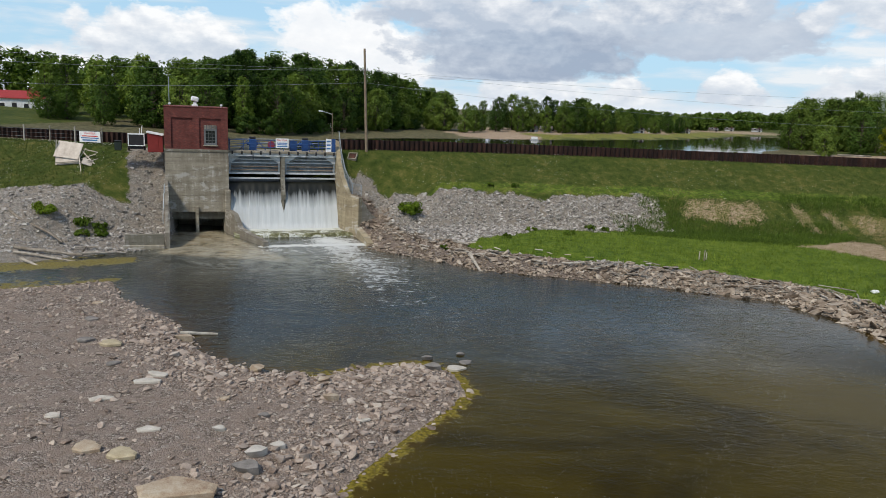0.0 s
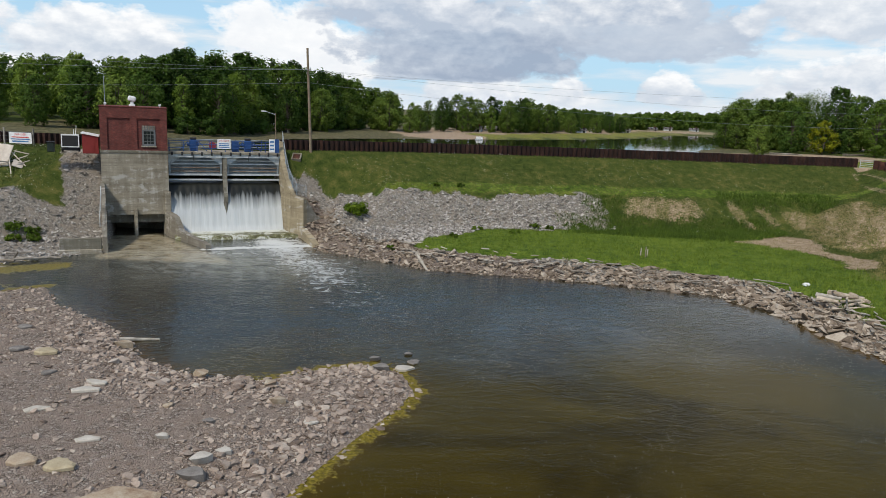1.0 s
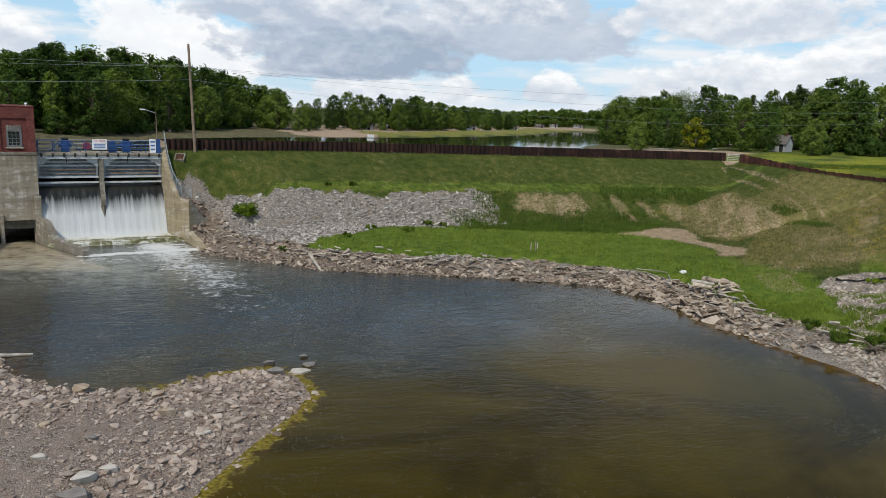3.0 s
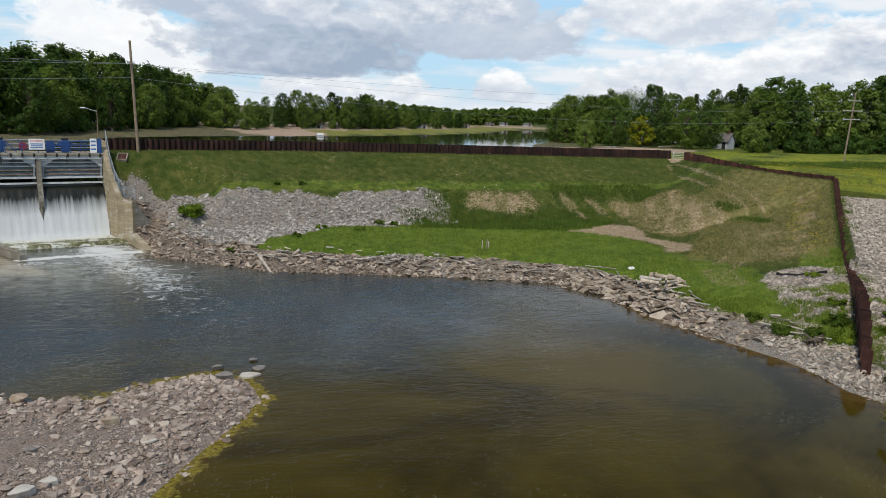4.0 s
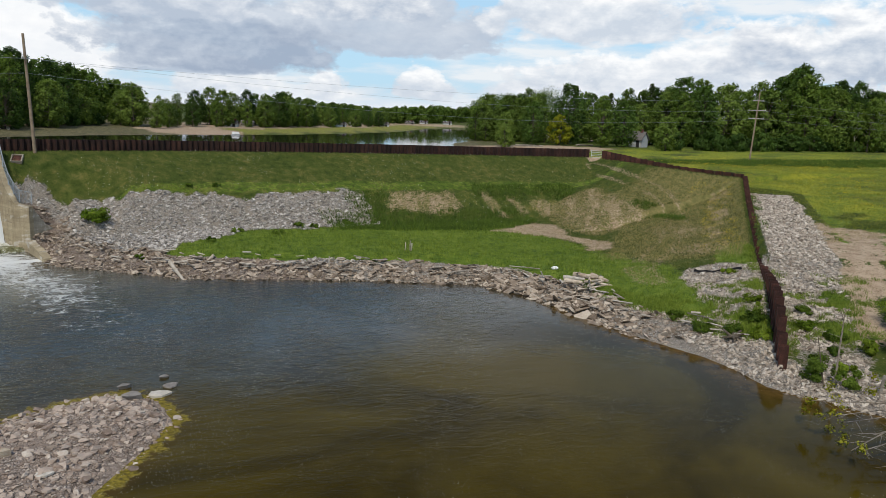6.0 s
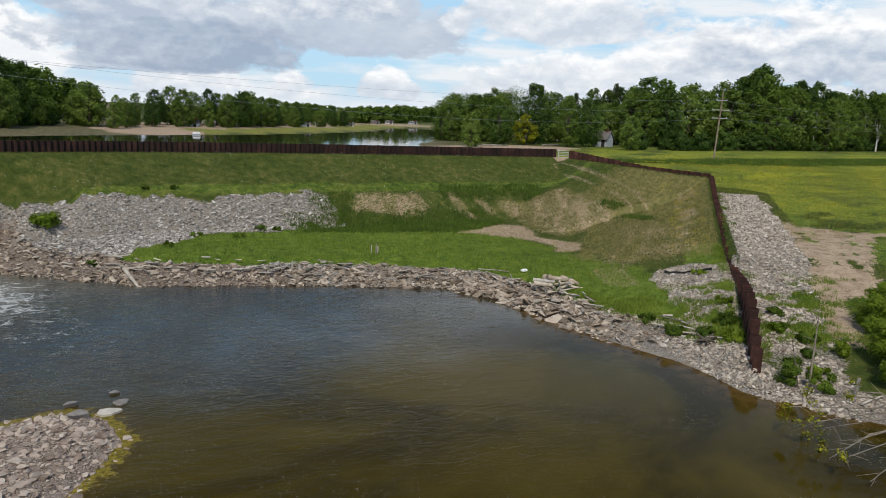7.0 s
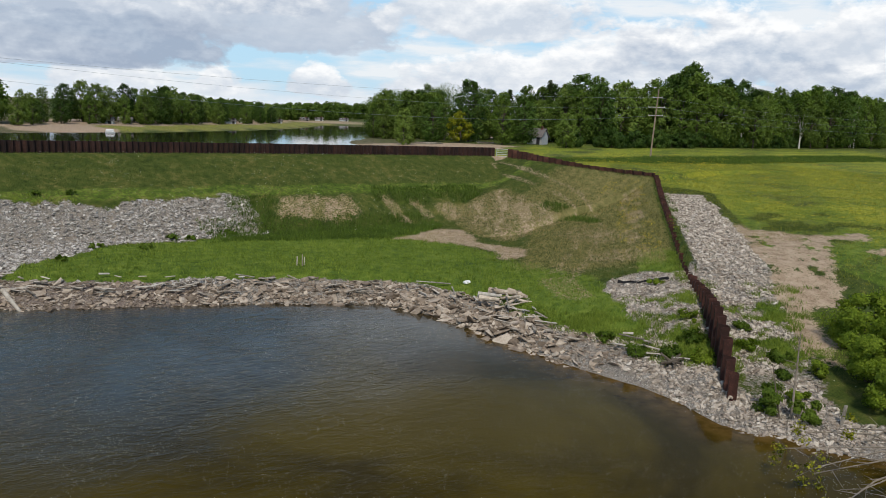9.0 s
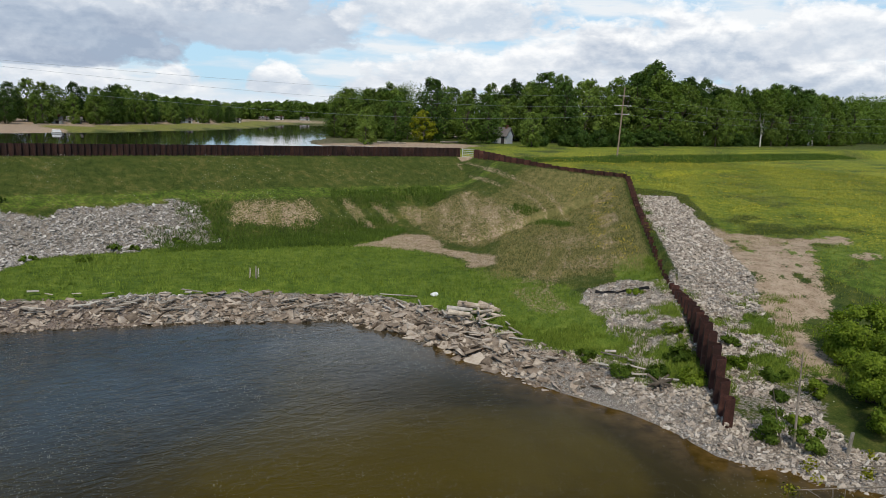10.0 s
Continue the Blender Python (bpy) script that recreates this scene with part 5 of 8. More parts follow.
part("end_panel", boxes((13.05, 13.45, 0.7, 0.8, 7.92, 9.25)), M_BLUE, deck)

# ---- falling water ----
def fall_material():
    m, nt, b = material("falling_water", 0.35, 0.4)
    p = objcoord(nt)
    mp = nt.nodes.new("ShaderNodeMapping")
    mp.inputs["Scale"].default_value = (4.6, 0.3, 0.16)
    link(nt, p, mp.inputs["Vector"])
    n = noise_tex(nt, 1.0, 6, 0.6, mp.outputs[0])
    sep = nt.nodes.new("ShaderNodeSeparateXYZ")
    link(nt, p, sep.inputs[0])
    h = math_node(nt, "DIVIDE", math_node(nt, "SUBTRACT", 4.1, sep.outputs[2]), 2.2)
    white = ramp(nt, math_node(nt, "ADD", h, math_node(nt, "MULTIPLY", math_node(nt, "SUBTRACT", n, 0.5), 0.85)), [(0.08, (0, 0, 0)), (0.30, (0.40, 0.40, 0.40)), (0.75, (1, 1, 1))])
    c = mix(nt, white, (0.012, 0.013, 0.009), (0.50, 0.53, 0.54))
    fine = ramp(nt, noise_tex(nt, 2.6, 4, 0.6, mp.outputs[0]), [(0.3, (0.90, 0.90, 0.90)), (0.7, (1.05, 1.05, 1.05))])
    link(nt, mix(nt, 1.0, c, fine, "MULTIPLY"), b.inputs["Base Color"])
    bump(nt, b, n, 0.12, 0.03)
    return m


M_FALL = fall_material()


def basin_material():
    m, nt, b = material("churned_water", 0.4, 0.4)
    p = position(nt)
    n = math_node(nt, "ADD", math_node(nt, "MULTIPLY", noise_tex(nt, 1.0, 6, 0.7, p, distort=0.7), 0.7), math_node(nt, "MULTIPLY", noise_tex(nt, 8, 4, 0.7, p), 0.3))
    sep = nt.nodes.new("ShaderNodeSeparateXYZ")
    link(nt, objcoord(nt), sep.inputs[0])
    # white where the falls land and where the water tips over the end sill
    rim = ramp(nt, math_node(nt, "DIVIDE", math_node(nt, "ADD", sep.outputs[1], 3.6), 3.0), [(0.0, (0.03, 0.03, 0.03)), (0.10, (0.02, 0.02, 0.02)), (0.4, (0, 0, 0)), (0.8, (0.16, 0.16, 0.16))])
    n = math_node(nt, "ADD", n, rim)
    c = ramp(nt, n, [(0.44, (0.060, 0.058, 0.018)), (0.52, (0.20, 0.20, 0.10)), (0.58, (0.56, 0.58, 0.54))])
    link(nt, c, b.inputs["Base Color"])
    bump(nt, b, n, 0.7, 0.1)
    return m


def strip(profile, x0, x1, nx):
    """A curved sheet: (y, z) profile along x."""
    bm = bmesh.new()
    rows = [[bm.verts.new((x0 + (x1 - x0) * k / nx, y + 0.03 * math.sin(k * 0.9) * math.sin(k * 0.37 + y), z)) for k in range(nx + 1)] for y, z in profile]
    for a, b in zip(rows[:-1], rows[1:]):
        for k in range(nx):
            bm.faces.new((a[k], b[k], b[k + 1], a[k + 1]))
    return bm


PROFILE = [(4.2, 5.0), (2.2, 5.0), (1.3, 4.93), (0.85, 4.65), (0.5, 4.1), (0.2, 3.3), (-0.08, 2.4), (-0.32, 1.6), (-0.55, 0.95), (-0.8, 0.5), (-1.1, 0.36)]
for x0, x1 in ((2.95, 8.2), (8.2, 13.6)):
    f = thing("waterfall", "white sheet of water falling over the spillway crest", "waterfall", DAM, "spillway falls")
    part("water_sheet", strip(PROFILE, x0, x1, 40), M_FALL, f, smooth_faces=True)
body = thing("spillway_sill", "stepped concrete spillway sill under the water", "spillway", DAM)
bm = bmesh.new()
prism(bm, [(3.0, 4.2, 4.9), (3.0, 1.2, 4.8), (3.0, 0.3, 3.1), (3.0, -0.7, 0.2), (3.0, -0.7, -1.0), (3.0, 4.2, -1.0)], (1, 0, 0), 10.6)
part("ogee_crest", bm, M_CONC_DARK, body)
part("end_sill", boxes((4.3, 14.6, -3.4, -3.0, -1.0, 0.33), bev=0.04), M_CONC_DARK, body)
bas = thing("stilling_basin_water", "churned white water pooled behind the end sill", "water", DAM)
part("water_pool", strip([(-0.9, 0.42), (-1.4, 0.38), (-2.2, 0.37), (-3.0, 0.36), (-3.35, 0.35), (-3.46, 0.22), (-3.5, 0.0)], 3.3, 14.7, 40), basin_material(), bas, smooth_faces=True)


# ---- sheet pile walls ----
def pile_mesh(width, depth, height, mat):
    """One pair of Z piles: four folds, with thickness."""
    t = 0.02
    w = width
    line = [(0, -depth / 2), (0.13 * w, -depth / 2), (0.37 * w, depth / 2), (0.63 * w, depth / 2), (0.87 * w, -depth / 2), (w, -depth / 2)]
    bm = bmesh.new()
    top = [(bm.verts.new((x, y - t, 0)), bm.verts.new((x, y + t, 0))) for x, y in line]
    low = [(bm.verts.new((x, y - t, -height)), bm.verts.new((x, y + t, -height))) for x, y in line]
    for i in range(len(line) - 1):
        bm.faces.new((top[i][0], top[i + 1][0], top[i + 1][1], top[i][1]))
        bm.faces.new((low[i][0], low[i + 1][0], top[i + 1][0], top[i][0]))
        bm.faces.new((top[i][1], top[i + 1][1], low[i + 1][1], low[i][1]))
    for i in (0, -1):
        bm.faces.new((top[i][0], top[i][1], low[i][1], low[i][0]))
    bmesh.ops.recalc_face_normals(bm, faces=bm.faces)
    me = bpy.data.meshes.new("sheet_pile")
    bm.to_mesh(me)
    bm.free()
    me.materials.append(mat)
    return me


def pile_wall(name, label, line, tops, width, depth, height, ragged=0.0, seed=1, mat=M_RUST):
    rnd = random.Random(seed)
    w = thing(name, label, "retaining wall", kind="structure")
    me = pile_mesh(width * 1.012, depth, height, mat)
    run = 0.0
    line = np.array(line, float)
    seg = np.hypot(*np.diff(line, axis=0).T)
    cum = np.concatenate([[0], np.cumsum(seg)])
    n = int(cum[-1] / width)
    for k in range(n):
        a, b = k * width, (k + 1) * width
        pa = [np.interp(a, cum, line[:, i]) for i in (0, 1)]
        pb = [np.interp(b, cum, line[:, i]) for i in (0, 1)]
        ang = math.atan2(pb[1] - pa[1], pb[0] - pa[0])
        z = np.interp((a + b) / 2, *tops) + rnd.uniform(-ragged, ragged)
        ob = new("sheet_pile", me)
        ob.parent = w
        ob.matrix_local = Matrix.Translation((pa[0], pa[1], z)) @ Matrix.Rotation(ang, 4, "Z") @ Matrix.Rotation(radians(rnd.uniform(-0.6, 0.6)), 4, "Y")
    return w


pile_wall("pile_wall_dam", "long rusty brown corrugated sheet-pile wall along the dam crest", WALL, ([0, 80], [9.1, 9.1]), 0.56, 0.24, 1.8, 0.012, 2, M_RUST_DARK)
pile_wall("pile_wall_west", "rusty sheet-pile wall behind the west bank", [(-75.0, 82.5), (-48.0, 79.0), (-30.5, 77.5)], ([0, 80], [8.75, 8.75]), 0.6, 0.30, 1.8, 0.012, 3, M_RUST_DARK)
pile_wall("pile_wall_east", "rusty sheet-pile cut-off wall running down the slope to the river", EAST, ([0, 7, 14, 18, 21.6, 31, 40, 47, 51, 55, 59.5, 64, 66.5, 68, 69.5], [9.05, 8.6, 8.1, 7.95, 7.8, 5.95, 4.8, 3.8, 3.25, 3.15, 3.5, 3.5, 2.8, 1.9, 1.4]), 1.05, 0.46, 3.2, 0.03, 4)


# ---- utility poles and wires ----
M_DRIFTPOLE = mottled("bleached_cross_arm", [(0.35, (0.30, 0.28, 0.25)), (0.65, (0.52, 0.50, 0.46))], 2, 30, 0.9, 0.3, 0.01)


def utility_pole(base, top, arms, ang, label):
    p = thing("utility_pole", label, "utility pole", Matrix.Translation(base), "utility poles")
    d = Vector(top) - Vector(base)
    bm = bmesh.new()
    bar(bm, -d.normalized() * 0.6, d, 0.16, 0.11, 12)
    part("pole_shaft", bm, M_POLE, p)
    c, s = math.cos(ang), math.sin(ang)
    for f, half in arms:
        q = d * f
        bm = bmesh.new()
        beam(bm, q + Vector((-half * c, -half * s, 0)), q + Vector((half * c, half * s, 0)), 0.1, 0.12)
        arm = part("cross_arm", bm, M_DRIFTPOLE, p)
        for k in (-0.92, 0.92):
            bm = bmesh.new()
            r = q + Vector((half * k * c, half * k * s, 0))
            bar(bm, r, r + Vector((0, 0, 0.25)), 0.05, 0.03)
            part("insulator", bm, M_STEEL_W, arm)
    return p


P1, T1 = Vector((-11.4, 77.6, 7.7)), Vector((-11.85, 77.8, 18.5))
P2, T2 = Vector((98.7, 107.9, 6.9)), Vector((100.6, 109.3, 19.2))
utility_pole(P1, T1, ((0.80, 0.55),), radians(70), "leaning weathered wooden utility pole on the dam crest")
utility_pole(P2, T2, ((0.88, 0.9), (0.74, 1.5), (0.62, 1.3)), radians(-45), "weathered wooden utility pole with three cross-arms in the field")


def wire(name, a, b, sag, label="thin grey overhead wire"):
    cu = bpy.data.curves.new(name, "CURVE")
    cu.dimensions, cu.bevel_depth, cu.bevel_resolution = "3D", 0.011, 1
    sp = cu.splines.new("POLY")
    n = 28
    sp.points.add(n)
    for k in range(n + 1):
        t = k / n
        q = Vector(a).lerp(Vector(b), t)
        sp.points[k].co = (q.x, q.y, q.z - sag * 4 * t * (1 - t), 1)
    cu.materials.append(M_STEEL_G)
    return tagged(new(name, cu), label, "cable", "overhead wires")


for k, (f1, f2) in enumerate(((0.80, 0.88), (0.80, 0.74), (0.68, 0.62))):
    a, b = P1.lerp(T1, f1), P2.lerp(T2, f2)
    wire("overhead_wire", a + Vector((0, 0.3 - 0.6 * (k == 1), 0)), b, 1.2 + 0.5 * k)
    wire("overhead_wire", b, b + Vector((160, 30 - 12 * k, 1)), 2.0)
    wire("overhead_wire", a, a + Vector((-90, -14 + 10 * k, 4 - 2 * k)), 1.5)

# ---- trees ----
def leaf_material(name, dark, light, trans=0.32):
    m, nt, b = material(name, 0.65, 0.12)
    g = nt.nodes.new("ShaderNodeNewGeometry")
    oi = nt.nodes.new("ShaderNodeObjectInfo")
    n = noise_tex(nt, 0.5, 3, 0.5, g.outputs["Position"])
    f = math_node(nt, "ADD", math_node(nt, "MULTIPLY", g.outputs["Random Per Island"], 0.45), math_node(nt, "ADD", math_node(nt, "MULTIPLY", n, 0.35), math_node(nt, "MULTIPLY", oi.outputs["Random"], 0.5)))
    c = ramp(nt, f, [(0.25, dark), (1.0, light)])
    link(nt, c, b.inputs["Base Color"])
    t = nt.nodes.new("ShaderNodeBsdfTranslucent")
    link(nt, mix(nt, 1.0, c, (1.1, 1.25, 0.5), "MULTIPLY"), t.inputs["Color"])
    mx = nt.nodes.new("ShaderNodeMixShader")
    mx.inputs[0].default_value = trans
    link(nt, b.outputs[0], mx.inputs[1])
    link(nt, t.outputs[0], mx.inputs[2])
    link(nt, mx.outputs[0], nt.nodes["Material Output"].inputs["Surface"])
    return m


M_LEAF = leaf_material("broad_leaves", (0.017, 0.042, 0.008), (0.096, 0.165, 0.031))
# mid and light greens: real leaf tone plus distance haze put into the colour
M_LEAF_M = leaf_material("mid_green_leaves", (0.040, 0.078, 0.011), (0.165, 0.245, 0.042))
M_LEAF_L = leaf_material("light_leaves", (0.060, 0.104, 0.017), (0.200, 0.278, 0.055))
M_LEAF_Y = leaf_material("yellow_green_leaves", (0.17, 0.19, 0.010), (0.34, 0.34, 0.022))
M_LEAF_D = leaf_material("dark_needles", (0.030, 0.052, 0.018), (0.075, 0.105, 0.035))
M_BARK = mottled("bark", [(0.35, (0.05, 0.04, 0.03)), (0.65, (0.13, 0.11, 0.085))], 4, 30, 0.95, 0.6, 0.02)
M_BIRCH = mottled("birch_bark", [(0.35, (0.30, 0.28, 0.25)), (0.6, (0.6, 0.58, 0.54))], 4, 20, 0.9, 0.3, 0.01)


def leaf_cloud(rng, centres, radii, count, size, squash=0.8, shell=0.55, tri=False, heart=None):
    """Leaf sprays as bent quads gathered in clumps: vertices and faces."""
    k = rng.integers(0, len(centres), count)
    d = rng.normal(size=(count, 3))
    d /= np.linalg.norm(d, axis=1)[:, None]
    r = (shell + (1 - shell) * rng.random(count)) ** 0.8
    c = centres[k] + d * (radii[k] * r)[:, None] * np.array([1, 1, squash])
    n = d + rng.normal(size=(count, 3)) * 0.6 + np.array([0, 0, 0.35])
    if heart is not None:
        out = c - np.asarray(heart)
        out /= np.linalg.norm(out, axis=1)[:, None] + 1e-6
        n = 0.45 * d + 0.75 * out + rng.normal(size=(count, 3)) * 0.55 + np.array([0, 0, 0.3])
    n /= np.linalg.norm(n, axis=1)[:, None]
    a = np.cross(n, rng.normal(size=(count, 3)))
    a /= np.linalg.norm(a, axis=1)[:, None]
    b = np.cross(n, a)
    s = size * (0.6 + 0.8 * rng.random(count))[:, None]
    # leaves of a clump face outwards together
    face = 0.62 * d + (0.55 * out if heart is not None else 0) + 0.40 * rng.normal(size=(count, 3)) + np.array([0, 0, 0.25])
    face /= np.linalg.norm(face, axis=1)[:, None]
    if tri:
        v = np.stack([c - a * s, c + a * s * 0.8 - b * s * 0.75 + n * s * 0.15, c + a * s * 0.5 + b * s * 0.85], 1).reshape(-1, 3)
        return v, np.arange(count * 3).reshape(-1, 3), np.repeat(face, 3, axis=0)
    v = np.stack([c - a * s - b * s * 0.35, c - b * s * 0.8 + n * s * 0.25, c + a * s - b * s * 0.1, c + b * s * 0.75 + n * s * 0.1], 1).reshape(-1, 3)
    f = np.arange(count * 4).reshape(-1, 4)
    return v, f, np.repeat(face, 4, axis=0)


def mesh_from(name, v, f, mat, normals=None):
    me = bpy.data.meshes.new(name)
    f = np.asarray(f)
    me.vertices.add(len(v))
    me.vertices.foreach_set("co", np.asarray(v, float).ravel())
    me.loops.add(f.size)
    me.loops.foreach_set("vertex_index", f.ravel())
    me.polygons.add(len(f))
    me.polygons.foreach_set("loop_start", np.arange(0, f.size, f.shape[1]))
    me.polygons.foreach_set("use_smooth", np.full(len(f), normals is not None))
    me.update(calc_edges=True)
    if normals is not None:
        me.normals_split_custom_set_from_vertices(normals)
    me.materials.append(mat)
    return me


def tree_proto(seed, h, wide, base, lobes, count, leaf, mat, bark, label, cone=False, squash=0.8):
    rng = np.random.default_rng(seed)
    t = thing("tree", label, "tree")
    t.location = (0, -400 - 20 * seed, -60)
    bm = bmesh.new()
    lean = Vector((rng.normal() * 0.25, rng.normal() * 0.25, h * 0.55))
    bar(bm, (0, 0, -0.8), lean, 0.022 * h, 0.010 * h, 8)
    cs, rs = [], []
    for i in range(lobes):
        z = base + (1 - base) * ((i + 0.5) / lobes)
        ang = i * 2.4 + rng.normal() * 0.4
        prof = (1.05 - z) * 1.25 if cone else math.sin(math.pi * min(0.97, 0.14 + 0.86 * (z - base) / (1 - base))) ** 0.6
        rad = wide * prof * (0.30 + 0.62 * rng.random() ** 0.6)
        rr = wide * (0.17 + 0.23 * rng.random()) * (0.6 + 0.6 * prof)
        c = (math.cos(ang) * rad, math.sin(ang) * rad, h * z - rr * 0.3)
        cs.append(c)
        rs.append(rr)
        if i % 2 == 0 and not cone:
            bar(bm, lean * min(0.95, 0.35 + 0.6 * i / lobes), Vector(c), 0.007 * h, 0.002 * h, 5)
    part("trunk", bm, bark, t)
    v, f, n = leaf_cloud(rng, np.array(cs), np.array(rs), int(count * 1.3), leaf * 0.88, squash, 0.35, True, (0, 0, h * 0.4))
    ob = new("crown", mesh_from("crown", v, f, mat, n))
    ob.parent = t
    return t


PROTO = [
    tree_proto(1, 15.0, 5.2, 0.08, 64, 4300, 0.28, M_LEAF, M_BARK, "tall broadleaf tree in full dark green leaf"),
    tree_proto(2, 17.0, 5.6, 0.08, 70, 4700, 0.29, M_LEAF, M_BARK, "tall broadleaf tree in full dark green leaf"),
    tree_proto(3, 13.0, 4.6, 0.06, 54, 3900, 0.27, M_LEAF_L, M_BARK, "broadleaf tree with light green leaves"),
    tree_proto(4, 16.0, 3.9, 0.06, 56, 3500, 0.27, M_LEAF_M, M_BARK, "slender green tree with a narrow crown"),
    tree_proto(5, 8.0, 3.5, 0.10, 22, 2800, 0.22, M_LEAF_Y, M_BARK, "round tree with bright yellow-green leaves"),
    tree_proto(6, 17.0, 3.2, 0.06, 72, 3200, 0.26, M_LEAF_D, M_BARK, "dark green conifer with a pointed top", cone=True),
    tree_proto(7, 15.0, 2.6, 0.35, 20, 1600, 0.24, M_LEAF_L, M_BIRCH, "thin birch with a pale trunk and sparse crown"),
    tree_proto(8, 5.0, 4.2, 0.02, 18, 2200, 0.24, M_LEAF, M_BARK, "low bushy green shrub by the wood's edge"),
]


def plant(k, x, y, s, rnd, z=None):
    z = gz(x, y) if z is None else z
    copy = copy_thing(PROTO[k], Matrix.Translation((x, y, z)) @ Matrix.Rotation(rnd.uniform(0, 6.28), 4, "Z"))
    copy.scale = (s * rnd.uniform(0.85, 1.15), s * rnd.uniform(0.85, 1.15), s * rnd.uniform(0.95, 1.03))
    return copy


def wood_spots(line, step, rows, depth, kinds, size, rnd):
    """Plan places in staggered rows along a line, going back to its left."""
    line = np.array(line, float)
    cum = np.concatenate([[0], np.cumsum(np.hypot(*np.diff(line, axis=0).T))])
    for r in range(rows):
        a = rnd.uniform(0, step)
        while a < cum[-1]:
            p = [np.interp(a, cum, line[:, i]) for i in (0, 1)]
            q = [np.interp(min(a + 1, cum[-1]), cum, line[:, i]) - np.interp(min(a + 1, cum[-1]) - 1, cum, line[:, i]) for i in (0, 1)]
            off = r * depth + rnd.uniform(-0.4, 0.4) * depth
            yield p[0] - q[1] * off, p[1] + q[0] * off, rnd.choice(kinds[min(r, len(kinds) - 1)]), rnd.uniform(*size), r
            a += step * rnd.uniform(0.7, 1.35) * (1 + 0.12 * r)


# height of the woods' skyline by bearing over the water, both in degrees
SKY_AZ = [-40, -33.5, -30.2, -24.9, -21.9, -17.6, -11.4, -6.7, -4.1, -0.4, 1.6, 4.9, 7.8, 10.4, 14.6, 18.4, 21.7, 22.6, 26, 29.4, 31.2, 32.9, 36.7, 40.1, 42.2, 44.2, 45.4, 46.7, 49.8, 54, 57.6, 70]
SKY_EL = [3.2, 3.2, 2.7, 2.7, 2.9, 3.8, 3.2, 2.7, 1.7, 0.7, 1.3, 1.25, 1.25, 0.6, 0.35, 0.6, 0.8, 1.6, 2.0, 2.9, 2.2, 2.1, 3.2, 3.6, 3.4, 4.1, 4.1, 3.3, 3.1, 2.9, 2.55, 2.5]
HEIGHTS = (15.0, 17.0, 13.0, 16.0, 8.0, 17.0, 15.0, 5.0)


def canopy(x, y, z):
    """How tall the wood stands at x, y."""
    dx, dy = x - 1.5, y - 2.0
    return 12.8 + math.hypot(dx, dy) * math.tan(radians(np.interp(math.degrees(math.atan2(dx, dy)), SKY_AZ, SKY_EL))) - z


def wood_edge(line, step, rows, depth, kinds, size, seed, group):
    rnd = random.Random(seed)
    for x, y, k, s, r in wood_spots(line, step, rows, depth, kinds, size, rnd):
        if x < -0.6 * y and y < 156:      # lawn before the white house
            continue
        if k != 7:
            s = max(4.5, canopy(x, y, gz(x, y))) / HEIGHTS[k] * (rnd.uniform(0.62, 0.95) if r == 0 else rnd.uniform(0.84, 1.03))
        tagged(plant(k, x, y, s, rnd), group=group)


def far_wood(name, label, line, step, rows, depth, size, seed):
    """Woods too far off to count: crowns joined into one mesh."""
    rnd, rng = random.Random(seed), np.random.default_rng(seed)
    V, Fc, N, base = [], [], [], 0
    for x, y, k, s, r in wood_spots(line, step, rows, depth, [[0]], size, rnd):
        z = gz(x, y)
        h = max(6.0, canopy(x, y, z) * s)
        n = 14
        t = rng.random(n)
        ang = rng.random(n) * 6.283
        rad = h * 0.27 * np.sqrt(np.sin(np.pi * (0.12 + 0.85 * t))) * rng.random(n) ** 0.5
        cs = np.stack([x + np.cos(ang) * rad, y + np.sin(ang) * rad, z + h * (0.08 + 0.82 * t)], 1)
        v, f, nn = leaf_cloud(rng, cs, h * (0.10 + 0.09 * rng.random(n)), 720, 0.48, tri=True, heart=(x, y, z + 0.35 * h))
        N.append(nn)
        V.append(v)
        Fc.append(f + base)
        base += len(v)
    tagged(new(name, mesh_from(name, np.concatenate(V), np.concatenate(Fc), M_LEAF_M, np.concatenate(N))), label, "woods", kind="stuff")


wood_edge([(-125.0, 118.0), (-84.0, 132.0), (-62.0, 132.0), (-44.0, 142.0), (-37.0, 166.0), (-27.0, 190.0), (-18.0, 214.0)], 6.2, 3, 8.5, [[0, 2, 3, 3], [0, 1, 3, 2], [1, 0, 5, 3], [1, 0, 1]], (0.58, 0.92), 11, "west wood")
wood_edge([(-4.0, 203.0), (4.0, 224.0), (26.0, 244.0), (46.0, 265.0), (60.0, 287.0), (77.0, 313.0), (101.0, 359.0)], 6.0, 2, 8.0, [[2, 3, 2, 0], [3, 1, 2, 0]], (0.62, 1.0), 12, "north shore trees")
wood_edge([(126.0, 164.0), (146.0, 164.0), (167.0, 157.0), (205.0, 163.0), (245.0, 174.0), (300.0, 184.0)], 5.6, 3, 8.0, [[0, 3, 2, 6, 3], [0, 1, 3, 3], [1, 0, 3]], (0.62, 1.2), 13, "east wood")
wood_edge([(86.0, 212.0), (84.0, 192.0), (92.0, 184.0), (104.0, 186.0), (116.0, 176.0), (128.0, 166.0)], 5.0, 3, 6.5, [[2, 2, 3, 2], [2, 3, 3], [1, 3, 5]], (0.6, 0.98), 14, "lakeside grove")
rnd = random.Random(3)
